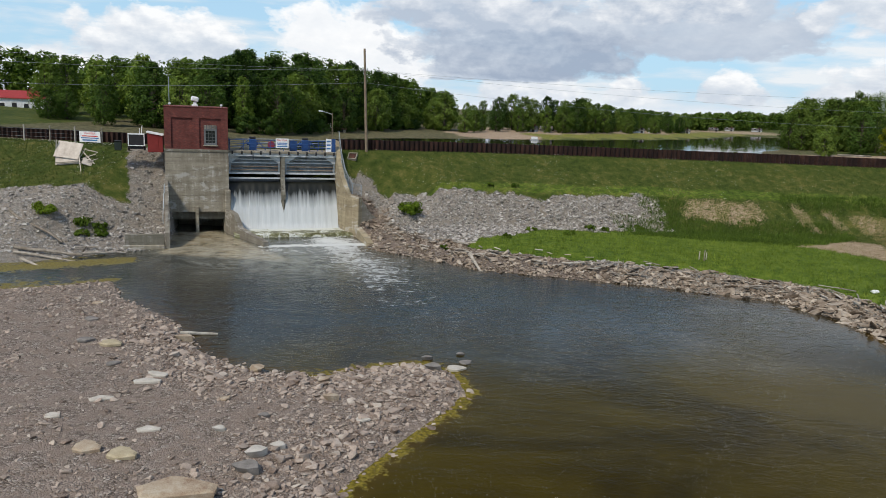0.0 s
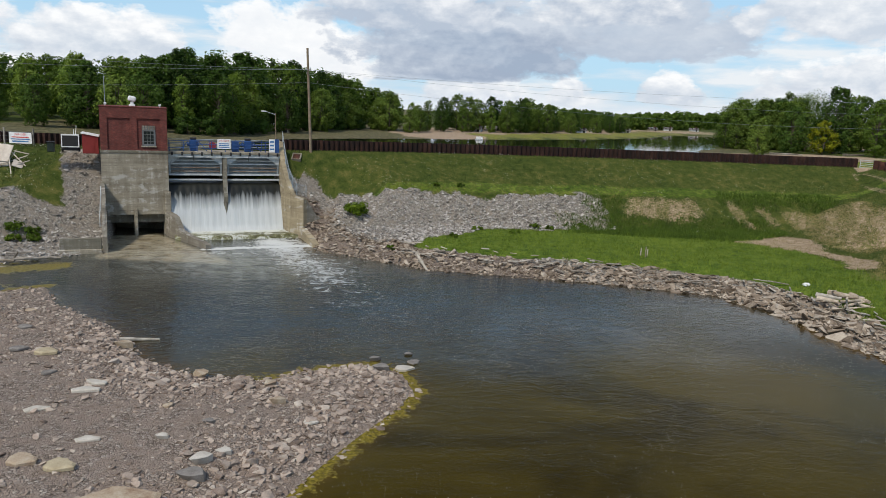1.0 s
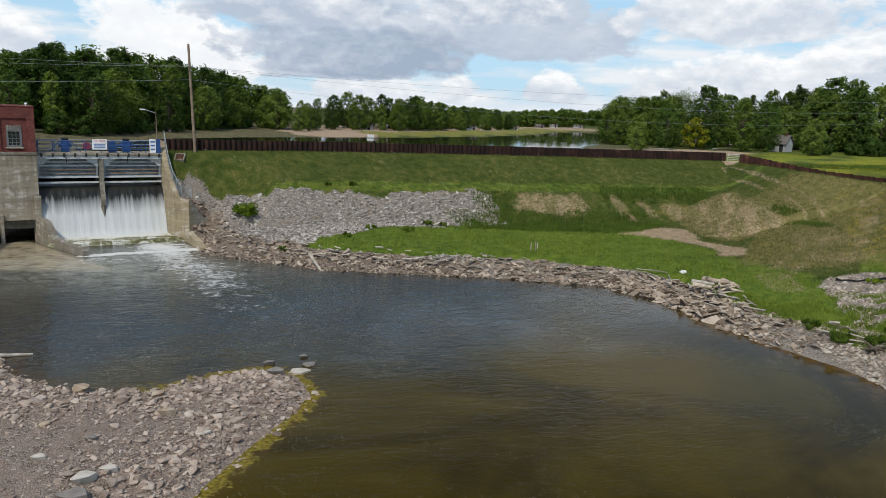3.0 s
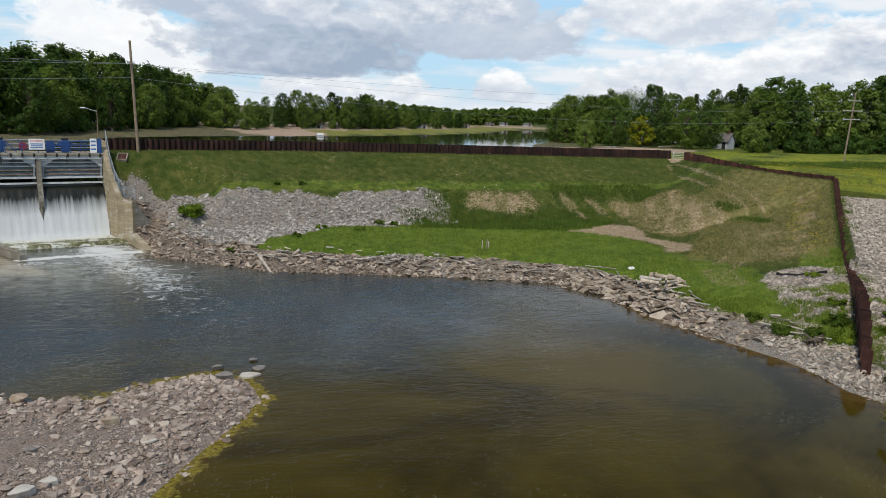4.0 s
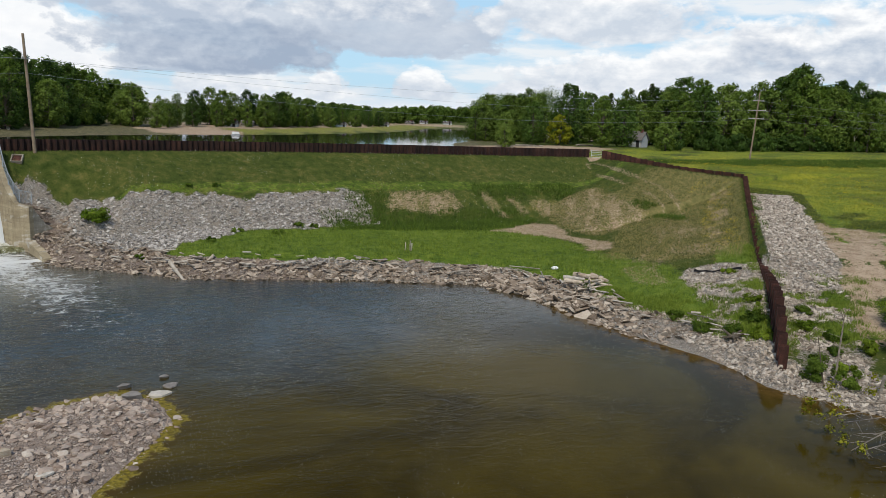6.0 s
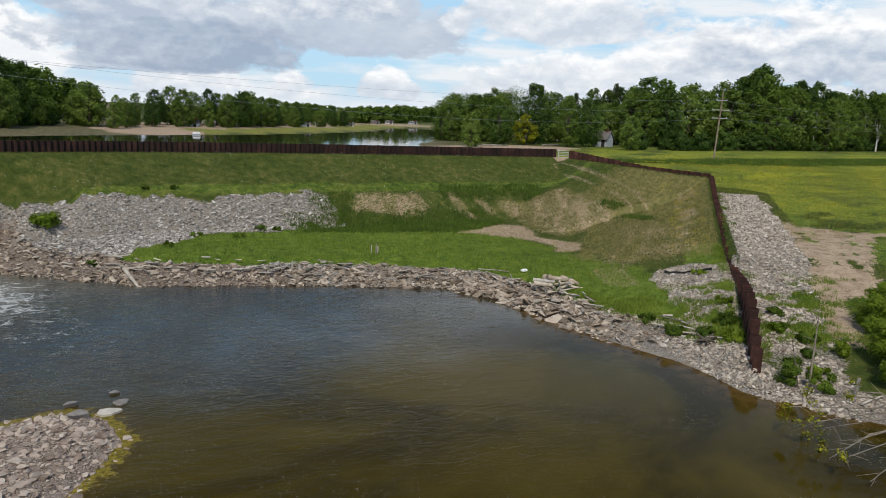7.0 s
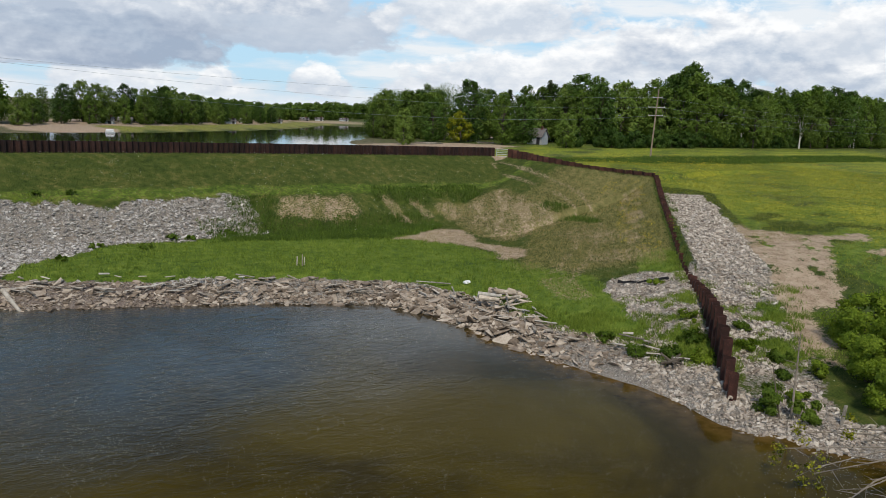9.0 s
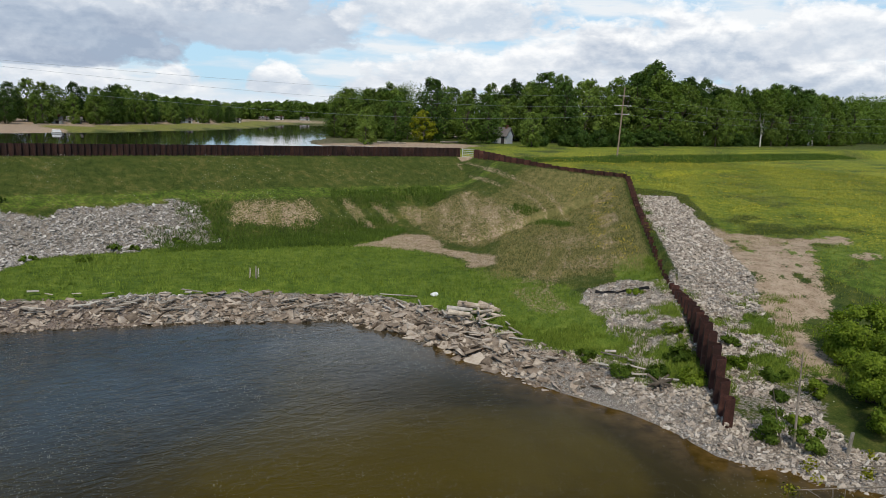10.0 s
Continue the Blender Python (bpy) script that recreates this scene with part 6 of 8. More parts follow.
for k, x, y, s in ((4, 90.4, 164.4, 0.95), (2, 73.0, 158.5, 0.62), (1, 97.0, 172.0, 0.92), (2, 105.6, 142.1, 0.62), (3, 97.0, 155.5, 0.74), (0, 103.5, 156.5, 0.74), (0, 86.0, 170.0, 0.72), (7, 112.0, 148.0, 0.8), (7, 122.0, 146.0, 0.9),
                   (7, 140.0, 150.0, 1.0), (7, 152.0, 152.0, 0.9), (6, 196.0, 164.0, 1.0), (6, 199.0, 165.0, 0.9), (6, 203.0, 166.0, 1.0), (6, 184.0, 161.0, 0.95), (6, 230.0, 174.0, 1.0), (6, 214.0, 168.0, 0.9),
                   (0, -74.4, 124.9, 0.36), (0, -73.0, 128.5, 0.38), (0, -64.0, 124.0, 0.55), (2, -52.0, 128.0, 0.72), (0, -58.0, 130.0, 0.8), (2, -13.0, 214.0, 0.72), (2, -2.0, 236.0, 0.55)):
    plant(k, x, y, s, rnd)
wood_edge([(-60.0, 128.0), (-42.0, 141.0), (-35.0, 168.0), (-27.0, 192.0), (-13.0, 226.0)], 5.5, 1, 3.0, [[7]], (0.45, 0.8), 15, "shore thicket")
wood_edge([(118.0, 147.0), (160.0, 155.0), (200.0, 163.0), (250.0, 180.0)], 6.0, 1, 3.0, [[7]], (0.5, 0.95), 16, "field thicket")
far_wood("far_wood_north", "distant green woods beyond the end of the lake", [(66.0, 345.0), (104.0, 385.0), (145.0, 436.0), (207.0, 532.0), (330.0, 600.0)], 6.0, 4, 10.0, (0.75, 1.08), 21)
far_wood("far_wood_east", "distant green woods at the far side of the field", [(292.0, 196.0), (345.0, 206.0), (420.0, 226.0), (560.0, 270.0)], 6.5, 3, 9.0, (0.8, 1.04), 22)
far_wood("far_wood_west", "deep green woods climbing behind the west bank", [(-190.0, 150.0), (-120.0, 172.0), (-84.0, 172.0), (-60.0, 200.0), (-40.0, 236.0), (-8.0, 262.0)], 6.0, 3, 8.0, (0.85, 1.02), 23)
for p in PROTO:
    for o in (*p.children_recursive, p):
        bpy.data.objects.remove(o)

# ---- stones ----
def rock_shape(seed, points, flat, round_=0.62):
    """A unit broken stone: the hull of a few points in a flattened block."""
    rng = np.random.default_rng(seed)
    p = rng.uniform(-1, 1, (points, 3))
    p /= np.maximum(np.abs(p).max(axis=1), round_ * np.linalg.norm(p, axis=1))[:, None]
    p *= np.array([1.0, 0.55 + 0.35 * rng.random(), flat])
    bm = bmesh.new()
    for q in p:
        bm.verts.new(q)
    r = bmesh.ops.convex_hull(bm, input=bm.verts)
    bmesh.ops.delete(bm, geom=[v for v in bm.verts if not v.link_faces], context="VERTS")
    bmesh.ops.triangulate(bm, faces=bm.faces)
    bm.verts.index_update()
    co = np.array([v.co[:] for v in bm.verts])
    fc = np.array([[v.index for v in f.verts] for f in bm.faces])
    bm.free()
    return co, fc


SHAPES = [rock_shape(s, 13, f) for s, f in ((1, 0.5), (2, 0.36), (3, 0.62), (4, 0.26), (5, 0.55), (6, 0.42), (7, 0.3))]
FINE = [rock_shape(s, 20, f, 0.86) for s, f in ((11, 0.42), (12, 0.34), (13, 0.55), (14, 0.28), (15, 0.38))]
CRUSHED = [rock_shape(s, 9, f) for s, f in ((51, 0.5), (52, 0.36), (53, 0.62), (54, 0.3), (55, 0.55), (56, 0.42))]
PEBBLE = [rock_shape(s, 11, f, 0.8) for s, f in ((41, 0.45), (42, 0.35), (43, 0.55), (44, 0.3), (45, 0.4), (46, 0.5))]
FLAT = [rock_shape(s, 13, f, 0.7) for s, f in ((31, 0.2), (32, 0.28), (33, 0.16), (34, 0.36), (35, 0.24), (36, 0.45), (37, 0.13))]


def slab_shape(seed, thick):
    """A broken flat slab: an uneven outline, chipped top edge."""
    rng = np.random.default_rng(seed)
    n = 9
    an = (np.arange(n) + rng.uniform(-0.42, 0.42, n)) * 2 * np.pi / n
    r = 0.80 + 0.16 * np.sin(an * 2 + seed) + 0.12 * np.sin(an * 3 + 2 * seed) + rng.uniform(-0.16, 0.16, n)
    ring = np.stack([np.cos(an) * r, np.sin(an) * r * 0.62], 1)
    low = np.column_stack([ring * 0.96, np.full(n, -thick)])
    mid = np.column_stack([ring, rng.uniform(0.1, 0.5, n) * thick])
    top = np.column_stack([ring * rng.uniform(0.8, 0.93, (n, 1)), rng.uniform(0.75, 1.0, n) * thick])
    co = np.concatenate([low, mid, top, [[0, 0, thick * 1.05]]])
    fc = []
    for i in range(n):
        j = (i + 1) % n
        for a in (0, n):
            fc += [(a + i, a + j, a + n + j), (a + i, a + n + j, a + n + i)]
        fc.append((2 * n + i, 2 * n + j, 3 * n))
    return co, np.array(fc)


SLAB = [slab_shape(s, f) for s, f in ((21, 0.10), (22, 0.09), (23, 0.12))]


def stone_material(name, stops, vary, island):
    return mottled(name, stops, 2.2, 22, 0.92, 0.5, 0.02, 0.2, vary, island)


S_SPIT = [(0.24, (0.13, 0.10, 0.080)), (0.38, (0.235, 0.18, 0.146)), (0.48, (0.285, 0.245, 0.21)), (0.58, (0.355, 0.285, 0.235)), (0.78, (0.48, 0.43, 0.37))]
S_GREY = [(0.28, (0.15, 0.135, 0.12)), (0.42, (0.275, 0.255, 0.232)), (0.56, (0.385, 0.362, 0.332)), (0.72, (0.51, 0.485, 0.45))]
S_BANK = [(0.26, (0.10, 0.076, 0.055)), (0.42, (0.20, 0.158, 0.12)), (0.56, (0.30, 0.248, 0.196)), (0.72, (0.45, 0.39, 0.32))]
S_PALE = [(0.26, (0.17, 0.138, 0.11)), (0.42, (0.30, 0.256, 0.21)), (0.56, (0.40, 0.352, 0.294)), (0.74, (0.51, 0.465, 0.405))]
M_SPIT_J, M_SPIT_O = stone_material("spit_stones", S_SPIT, 0.4, True), stone_material("spit_stone", S_SPIT, 0.4, False)
M_GREY_J, M_GREY_O = stone_material("riprap_stones", S_GREY, 0.4, True), stone_material("riprap_stone", S_GREY, 0.4, False)
M_BANK_J, M_BANK_O = stone_material("bank_stones", S_BANK, 0.4, True), stone_material("bank_stone", S_BANK, 0.4, False)


def turn_matrices(rng, n, tilt):
    a, b, c = rng.random(n) * 6.283, rng.normal(size=n) * tilt, rng.normal(size=n) * tilt
    ca, sa, cb, sb, cc, sc = np.cos(a), np.sin(a), np.cos(b), np.sin(b), np.cos(c), np.sin(c)
    o, i = np.zeros(n), np.ones(n)
    Rz = np.array([[ca, -sa, o], [sa, ca, o], [o, o, i]]).transpose(2, 0, 1)
    Rx = np.array([[i, o, o], [o, cb, -sb], [o, sb, cb]]).transpose(2, 0, 1)
    Ry = np.array([[cc, o, sc], [o, i, o], [-sc, o, cc]]).transpose(2, 0, 1)
    return Rx @ Ry @ Rz


def scatter_stones(name, label, x, y, size, seed, tilt, mat_j, mat_o, host_label, near, lift=0.25, shapes=None, joined=None):
    """Stones at plan points: up to 300 in the stretch 'near' are parts of their own, the rest is joined."""
    rng = np.random.default_rng(seed)
    z = ground(x, y)
    R = turn_matrices(rng, len(x), tilt)
    pick = near(x, y)
    order = np.argsort(-(size * pick))
    single = np.zeros(len(x), bool)
    single[order[:280]] = True
    single &= pick
    host = thing(name, host_label, "stones", kind="structure")
    protos = [mesh_from("stone", co, fc, mat_o) for co, fc in shapes]
    for i in np.nonzero(single)[0]:
        ob = new("stone", protos[i % len(protos)])
        ob.parent = host
        m = Matrix(R[i].tolist()).to_4x4()
        ob.matrix_local = Matrix.Translation((x[i], y[i], z[i] + size[i] * lift * 0.6)) @ m @ Matrix.Diagonal((size[i], size[i], size[i], 1))
    V, Fc, base = [], [], 0
    rest = np.nonzero(~single)[0]
    joined = joined or shapes
    for k, (co, fc) in enumerate(joined):
        ids = rest[k::len(joined)]
        if not len(ids):
            continue
        v = np.einsum("nij,vj->nvi", R[ids], co) * size[ids][:, None, None]
        v += np.stack([x[ids], y[ids], z[ids] + size[ids] * lift * 0.6], 1)[:, None, :]
        V.append(v.reshape(-1, 3))
        Fc.append((fc[None] + (base + np.arange(len(ids)) * len(co))[:, None, None]).reshape(-1, 3))
        base += len(ids) * len(co)
    ob = new(name + "_gravel", mesh_from(name + "_gravel", np.concatenate(V), np.concatenate(Fc), mat_j))
    tagged(ob, label, "stones", kind="stuff")


def sample(rng, n, x0, x1, y0, y1, keep):
    x, y = rng.uniform(x0, x1, n), rng.uniform(y0, y1, n)
    k = keep(x, y)
    return x[k], y[k]


def build_stones():
    rng = np.random.default_rng(77)
    # gravel spit
    def on_spit(x, y):
        d, _ = seg_dist(x, y, SPIT, True)
        d = np.where(inside(x, y, SPIT), np.abs(d), -np.abs(d))
        edge = np.exp(-((d - 1.8) / 2.2) ** 2)
        band = 0.16 + 0.84 * np.clip(edge + 0.35 * (wavy(x, y, 1.8, 4.4) > 0.15), 0, 1) * np.clip(1.15 - (y - 36) / 14, 0.35, 1)
        return (d > -0.5) & (rng.random(len(x)) < band)
    x, y = sample(rng, 64000, -34, 1.5, 15, 48, on_spit)
    size = np.clip(0.040 * np.exp(rng.normal(size=len(x)) * 0.60 + 0.10), 0.022, 0.20)
    d, _ = seg_dist(x, y, SPIT, True)
    size *= 1 + 0.45 * np.exp(-((np.abs(d) - 1.5) / 1.6) ** 2) * (x > -18)
    scatter_stones("river_spit", "loose brown-grey gravel and cobbles on the spit", x, y, size, 1, 0.22, M_SPIT_J, M_SPIT_O, "gravel spit with flat slabs and cobbles", lambda a, b: (b < 40), 0.35, FINE, PEBBLE)
    # riprap: north slope, low end of the east wall, west bank
    def on_stone(x, y):
        st = zones(x, y)[0]
        s, al = seg_dist(x, y, SHORE)
        sp = inside(x, y, SPIT)
        return (st > 0.55) & ~((s > -1) & (s < 2.6) & (al < 92) & (y < 70) & (y > 36)) & ~sp & (rng.random(len(x)) < 0.9)
    mats = stone_material("pale_rubble", S_PALE, 0.4, True), stone_material("pale_rubble_stone", S_PALE, 0.4, False)
    xa, ya = sample(rng, 36000, -14, 24, 58, 80, on_stone)
    xb, yb = sample(rng, 110000, 29, 68, 24, 70, on_stone)
    xc, yc = sample(rng, 8500, -52, -26, 54, 74, on_stone)
    # rocky bank of the river
    def on_bank(x, y):
        s, al = seg_dist(x, y, SHORE)
        return (y > 35.5 + wavy(x, y, 1.1, 1)) & (s > -0.5) & (s < 3.3 + 0.6 * wavy(x, y, 1.6, 0.3)) & (al < 92) & (rng.random(len(x)) < np.interp(s, [-0.5, 0.3, 2.2, 3.6], [0.5, 1, 0.85, 0.3]) * np.interp(y, [30, 38], [0.9, 1]))
    x, y = sample(rng, 80000, -10, 36, 20, 70, on_bank)
    k = slice(0, 15500)
    x, y = x[k], y[k]
    low, _ = seg_dist(xa, ya, SHORE)
    low = low < np.interp(xa, [-9, -2, 9, 14], [1.8, 4.0, 3.4, 2.0]) + 1.2 * wavy(xa, ya, 1.5, 1.3)
    x, y, xa, ya = np.concatenate([x, xa[low]]), np.concatenate([y, ya[low]]), xa[~low], ya[~low]
    size = np.clip(0.105 * np.exp(rng.normal(size=len(x)) * 0.6), 0.045, 0.46)
    size *= np.interp(y, [31, 36, 42, 52, 55], [0.38, 0.7, 1.2, 1.2, 1]) * np.interp(x, [4, 16], [0.8, 1])
    scatter_stones("rock_bank", "angular brown-grey rocks along the water's edge", x, y, size, 2, 0.35, M_BANK_J, M_BANK_O, "river bank armoured with broken rock slabs", lambda a, b: (a > 8), 0.35, FLAT)
    size = np.clip(0.074 * np.exp(rng.normal(size=len(xb)) * 0.42), 0.035, 0.19) * np.where(inside(xb, yb, RIPRAP), 0.8, 1.0)
    scatter_stones("pale_riprap", "pale crushed rubble on both sides of the sheet piles", xb, yb, size, 4, 0.4, *mats, "pale pinkish-grey rubble spread beside the sheet-pile wall", lambda a, b: (b < 50), 0.45, SHAPES, CRUSHED)
    x, y = np.concatenate([xa, xc]), np.concatenate([ya, yc])
    size = np.clip(0.115 * np.exp(rng.normal(size=len(x)) * 0.42), 0.055, 0.26)
    size *= np.where(x < -20, 0.8, np.where(x < 24, np.interp(x, [-8, 2, 10], [0.68, 0.74, 0.85]), 1))
    scatter_stones("riprap", "pale grey crushed riprap stones on the slopes", x, y, size, 3, 0.4, M_GREY_J, M_GREY_O, "pale grey riprap spread over the slopes", lambda a, b: (a > 2) & (a < 12), 0.45, SHAPES, CRUSHED)


build_stones()


# ---- grass and weeds ----
def blade_material(name, dark, light):
    m, nt, b = material(name, 0.7, 0.2)
    g = nt.nodes.new("ShaderNodeNewGeometry")
    n = noise_tex(nt, 0.35, 4, 0.6, g.outputs["Position"])
    f = math_node(nt, "ADD", math_node(nt, "MULTIPLY", g.outputs["Random Per Island"], 0.45), math_node(nt, "MULTIPLY", n, 0.65))
    link(nt, ramp(nt, f, [(0.25, dark), (0.8, light)]), b.inputs["Base Color"])
    return m


M_GRASS_L = blade_material("lush_grass_blades", (0.050, 0.092, 0.007), (0.190, 0.255, 0.034))
M_GRASS_S = blade_material("short_grass_blades", (0.020, 0.040, 0.005), (0.090, 0.115, 0.022))
M_GRASS_F = blade_material("meadow_grass_blades", (0.085, 0.118, 0.010), (0.25, 0.262, 0.034))
M_WEED = blade_material("weed_leaves", (0.026, 0.055, 0.006), (0.088, 0.142, 0.016))
M_STRAW = blade_material("dry_straw", (0.16, 0.13, 0.06), (0.36, 0.29, 0.16))
M_STRAW_G = blade_material("half_dry_grass", (0.11, 0.108, 0.03), (0.33, 0.275, 0.115))
M_FLOWER = blade_material("yellow_flowers", (0.40, 0.30, 0.02), (0.62, 0.50, 0.04))
M_FLOWER_W = blade_material("white_flowers", (0.5, 0.5, 0.42), (0.7, 0.7, 0.62))


def grass(name, label, x, y, tall, spread, per, mat, seed, wide=0.02, sink=0.02):
    """Blades in small clumps, one joined object."""
    rng = np.random.default_rng(seed)
    z = ground(x, y)
    X, Y, Z, H = (np.repeat(v, per) for v in (x, y, z, tall))
    n = len(X)
    a = rng.random(n) * 6.283
    X, Y = X + rng.normal(size=n) * spread, Y + rng.normal(size=n) * spread
    H = H * (0.55 + 0.7 * rng.random(n))
    lean = H * (0.15 + 0.5 * rng.random(n))
    b = rng.random(n) * 6.283
    w = wide * (0.7 + 0.6 * rng.random(n)) * (1 + 0 * H)
    p0 = np.stack([X - np.cos(a) * w, Y - np.sin(a) * w, Z - sink], 1)
    p1 = np.stack([X + np.cos(a) * w, Y + np.sin(a) * w, Z - sink], 1)
    p2 = np.stack([X + np.cos(b) * lean, Y + np.sin(b) * lean, Z + H], 1)
    v = np.stack([p0, p1, p2], 1).reshape(-1, 3)
    f = np.arange(n * 3).reshape(-1, 3)
    return tagged(new(name, mesh_from(name, v, f, mat)), label, "grass", kind="stuff")


def build_grass():
    rng = np.random.default_rng(5)

    def free(x, y):
        st, ba, lu, sp, mu, ye, dry = zones(x, y)
        z = ground(x, y)
        return (st < 0.5) & (ba < 0.45) & (sp < 0.5) & (z > 0.35)

    x, y = sample(rng, 36000, -6, 46, 26, 76, lambda a, b: free(a, b) & (zones(a, b)[2] > 0.4))
    grass("lush_grass", "lush bright green grass on the bench below the dam", x, y, np.full(len(x), 0.20) * (1 + 0.5 * wavy(x, y, 3, 1)), 0.09, 4, M_GRASS_L, 1, 0.022)
    x, y = sample(rng, 170000, -14, 66, 36, 90, lambda a, b: free(a, b) & (zones(a, b)[2] <= 0.4))
    grass("short_grass", "short patchy grass with clover on the embankment", x, y, np.full(len(x), 0.13), 0.10, 3, M_GRASS_S, 2, 0.016)
    x, y = sample(rng, 12000, -54, -34, 62, 77, lambda a, b: free(a, b))
    grass("bank_grass", "short mown grass on the west bank", x, y, np.full(len(x), 0.15), 0.10, 3, M_GRASS_S, 3, 0.02)
    x, y = sample(rng, 52000, 48, 130, 30, 110, lambda a, b: free(a, b) & (seg_dist(a, b, EAST)[0] > 0))
    grass("meadow_grass", "rough meadow grass in the field", x, y, np.full(len(x), 0.15), 0.16, 3, M_GRASS_F, 4, 0.024)
    # dry straw over the raw slopes
    x, y = sample(rng, 40000, 22, 58, 44, 82, lambda a, b: zones(a, b)[1] > 0.25)
    k = rng.random(len(x)) < 0.6
    grass("dry_straw", "dry straw and dead stalks over the raw soil slopes", x[k], y[k], np.full(k.sum(), 0.10), 0.15, 3, M_STRAW, 6, 0.02)
    x, y = sample(rng, 46000, 22, 60, 44, 90, lambda a, b: zones(a, b)[6] > 0.45)
    grass("dry_grass", "thin dry grass and straw over the raw embankment slopes", x, y, np.full(len(x), 0.16), 0.12, 3, M_STRAW_G, 16, 0.018)
    # dark weeds: foot of the dam slope, river edge, foot of the east wall
    def weedy(a, b):
        d = wall_y(a) - b
        s, al = seg_dist(a, b, SHORE)
        e, es = seg_dist(a, b, EAST)
        n = wavy(a, b, 1.2, 5)
        foot = ((d > 10.6 + 0.5 * n) & (b > np.interp(a, [17, 31, 39], [70.8, 69.4, 73.6]) + 0.5 * n) & (a > 15 + 2 * n) & (a < 38.6)) | ((d > 7.9) & (d < 12) & (a > 17.5) & (a < 22 + 1.2 * n))
        top = (d > 7.0 + 0.5 * n) & (d < 9.2 + 0.8 * n) & (a > 33) & (a < 46.5)
        knoll = np.hypot((a - 48.9 + 0.15 * (b - 66)) / 0.9, (b - 66.0) / 3.6) < 1 + 0.4 * n
        edge = (np.abs(s - 3.7) < 0.9) & (a > 20) & (b < 46) & (b > 33) & (wavy(a, b, 1.3, 8) > -0.35)
        wall = ((e < 7.5) & (e > 0.4) & (es > 54) & (es < 65) & (n > 0.04)) | ((e > -4.6) & (e < -0.3) & (es > 56.5) & (es < 64.5) & (n > 0.12)) | ((e > -0.9) & (e < -0.2) & (es > 45) & (es < 55) & (n > -0.2))
        side = (e > 0.2) & (e < 1.0) & (es > 24) & (es < 44) & (wavy(a, b, 0.9, 3) > 0.1)
        return foot | top | edge | wall | knoll | side
    x, y = sample(rng, 90000, 12, 66, 22, 84, weedy)
    far = y > 50
    grass("weeds", "tall dark green weeds at the foot of the dam slope", x[far], y[far], 0.34 * (1 + 0.5 * wavy(x[far], y[far], 1.1, 2)), 0.14, 5, M_WEED, 7, 0.028)
    near = ~far
    grass("bank_weeds", "fresh green weeds between the riverbank stones", x[near], y[near], 0.20 * (1 + 0.6 * wavy(x[near], y[near], 0.7, 2)), 0.17, 12, M_GRASS_L, 17, 0.016)
    def levee(a, b):
        q, _ = seg_dist(a, b, np.array([(60.0, 92.0), (78.0, 99.0), (98.4, 107.0), (150.0, 118.0), (260.0, 140.0)]))
        return (q < 0.3) & (q > -4.6 + 0.9 * wavy(a, b, 3.0, 2))
    x, y = sample(rng, 70000, 62, 200, 88, 128, levee)
    grass("levee_weeds", "dark rank weeds on the low bank behind the field", x, y, np.full(len(x), 0.5), 0.2, 3, M_WEED, 26, 0.05)
    x, y = sample(rng, 9000, 29, 38, 29, 43, lambda a, b: inside(a, b, np.array([(29.6, 43.0), (32.6, 41.5), (35.0, 37.0), (37.0, 35.5), (33.6, 31.0), (31.2, 31.4)])) & (wavy(a, b, 1.0, 2) > 0.12))
    grass("gravel_tufts", "fresh green grass tufts between the bank stones", x, y, np.full(len(x), 0.28), 0.08, 4, M_GRASS_L, 28, 0.018)
    x, y = sample(rng, 9000, 42, 62, 46, 70, lambda a, b: (seg_dist(a, b, EAST)[0] < -1.2) & (seg_dist(a, b, EAST)[0] > -4.2) & (seg_dist(a, b, EAST)[1] > 18) & (seg_dist(a, b, EAST)[1] < 46) & (wavy(a, b, 0.8, 2) > 0.0))
    grass("ridge_flowers", "yellow flowering weeds along the wall's ridge", x, y, np.full(len(x), 0.16), 0.1, 2, M_FLOWER, 31, 0.022, -0.08)
    # flowers
    x, y = sample(rng, 22000, 60, 150, 30, 120, lambda a, b: (zones(a, b)[5] > 0.42) & free(a, b) & (rng.random(len(a)) < 0.35 + 0.65 * (wavy(a, b, 0.7, 4) > 0.1)))
    grass("field_flowers", "patches of small yellow field flowers", x, y, np.full(len(x), 0.36), 0.22, 2, M_FLOWER, 8, 0.03, -0.27)
    x, y = sample(rng, 2600, -14, 40, 74, 90, lambda a, b: free(a, b) & (wavy(a, b, 3, 6) > 0.1))
    grass("white_clover", "small white clover flowers in the grass", x, y, np.full(len(x), 0.16), 0.14, 2, M_FLOWER_W, 9, 0.018, -0.10)
    x, y = sample(rng, 2500, -54, -34, 62, 77, lambda a, b: free(a, b) & (wavy(a, b, 2, 6) > 0.0))
    grass("bank_clover", "small white clover flowers on the west bank", x, y, np.full(len(x), 0.16), 0.14, 2, M_FLOWER_W, 10, 0.018, -0.10)


build_grass()

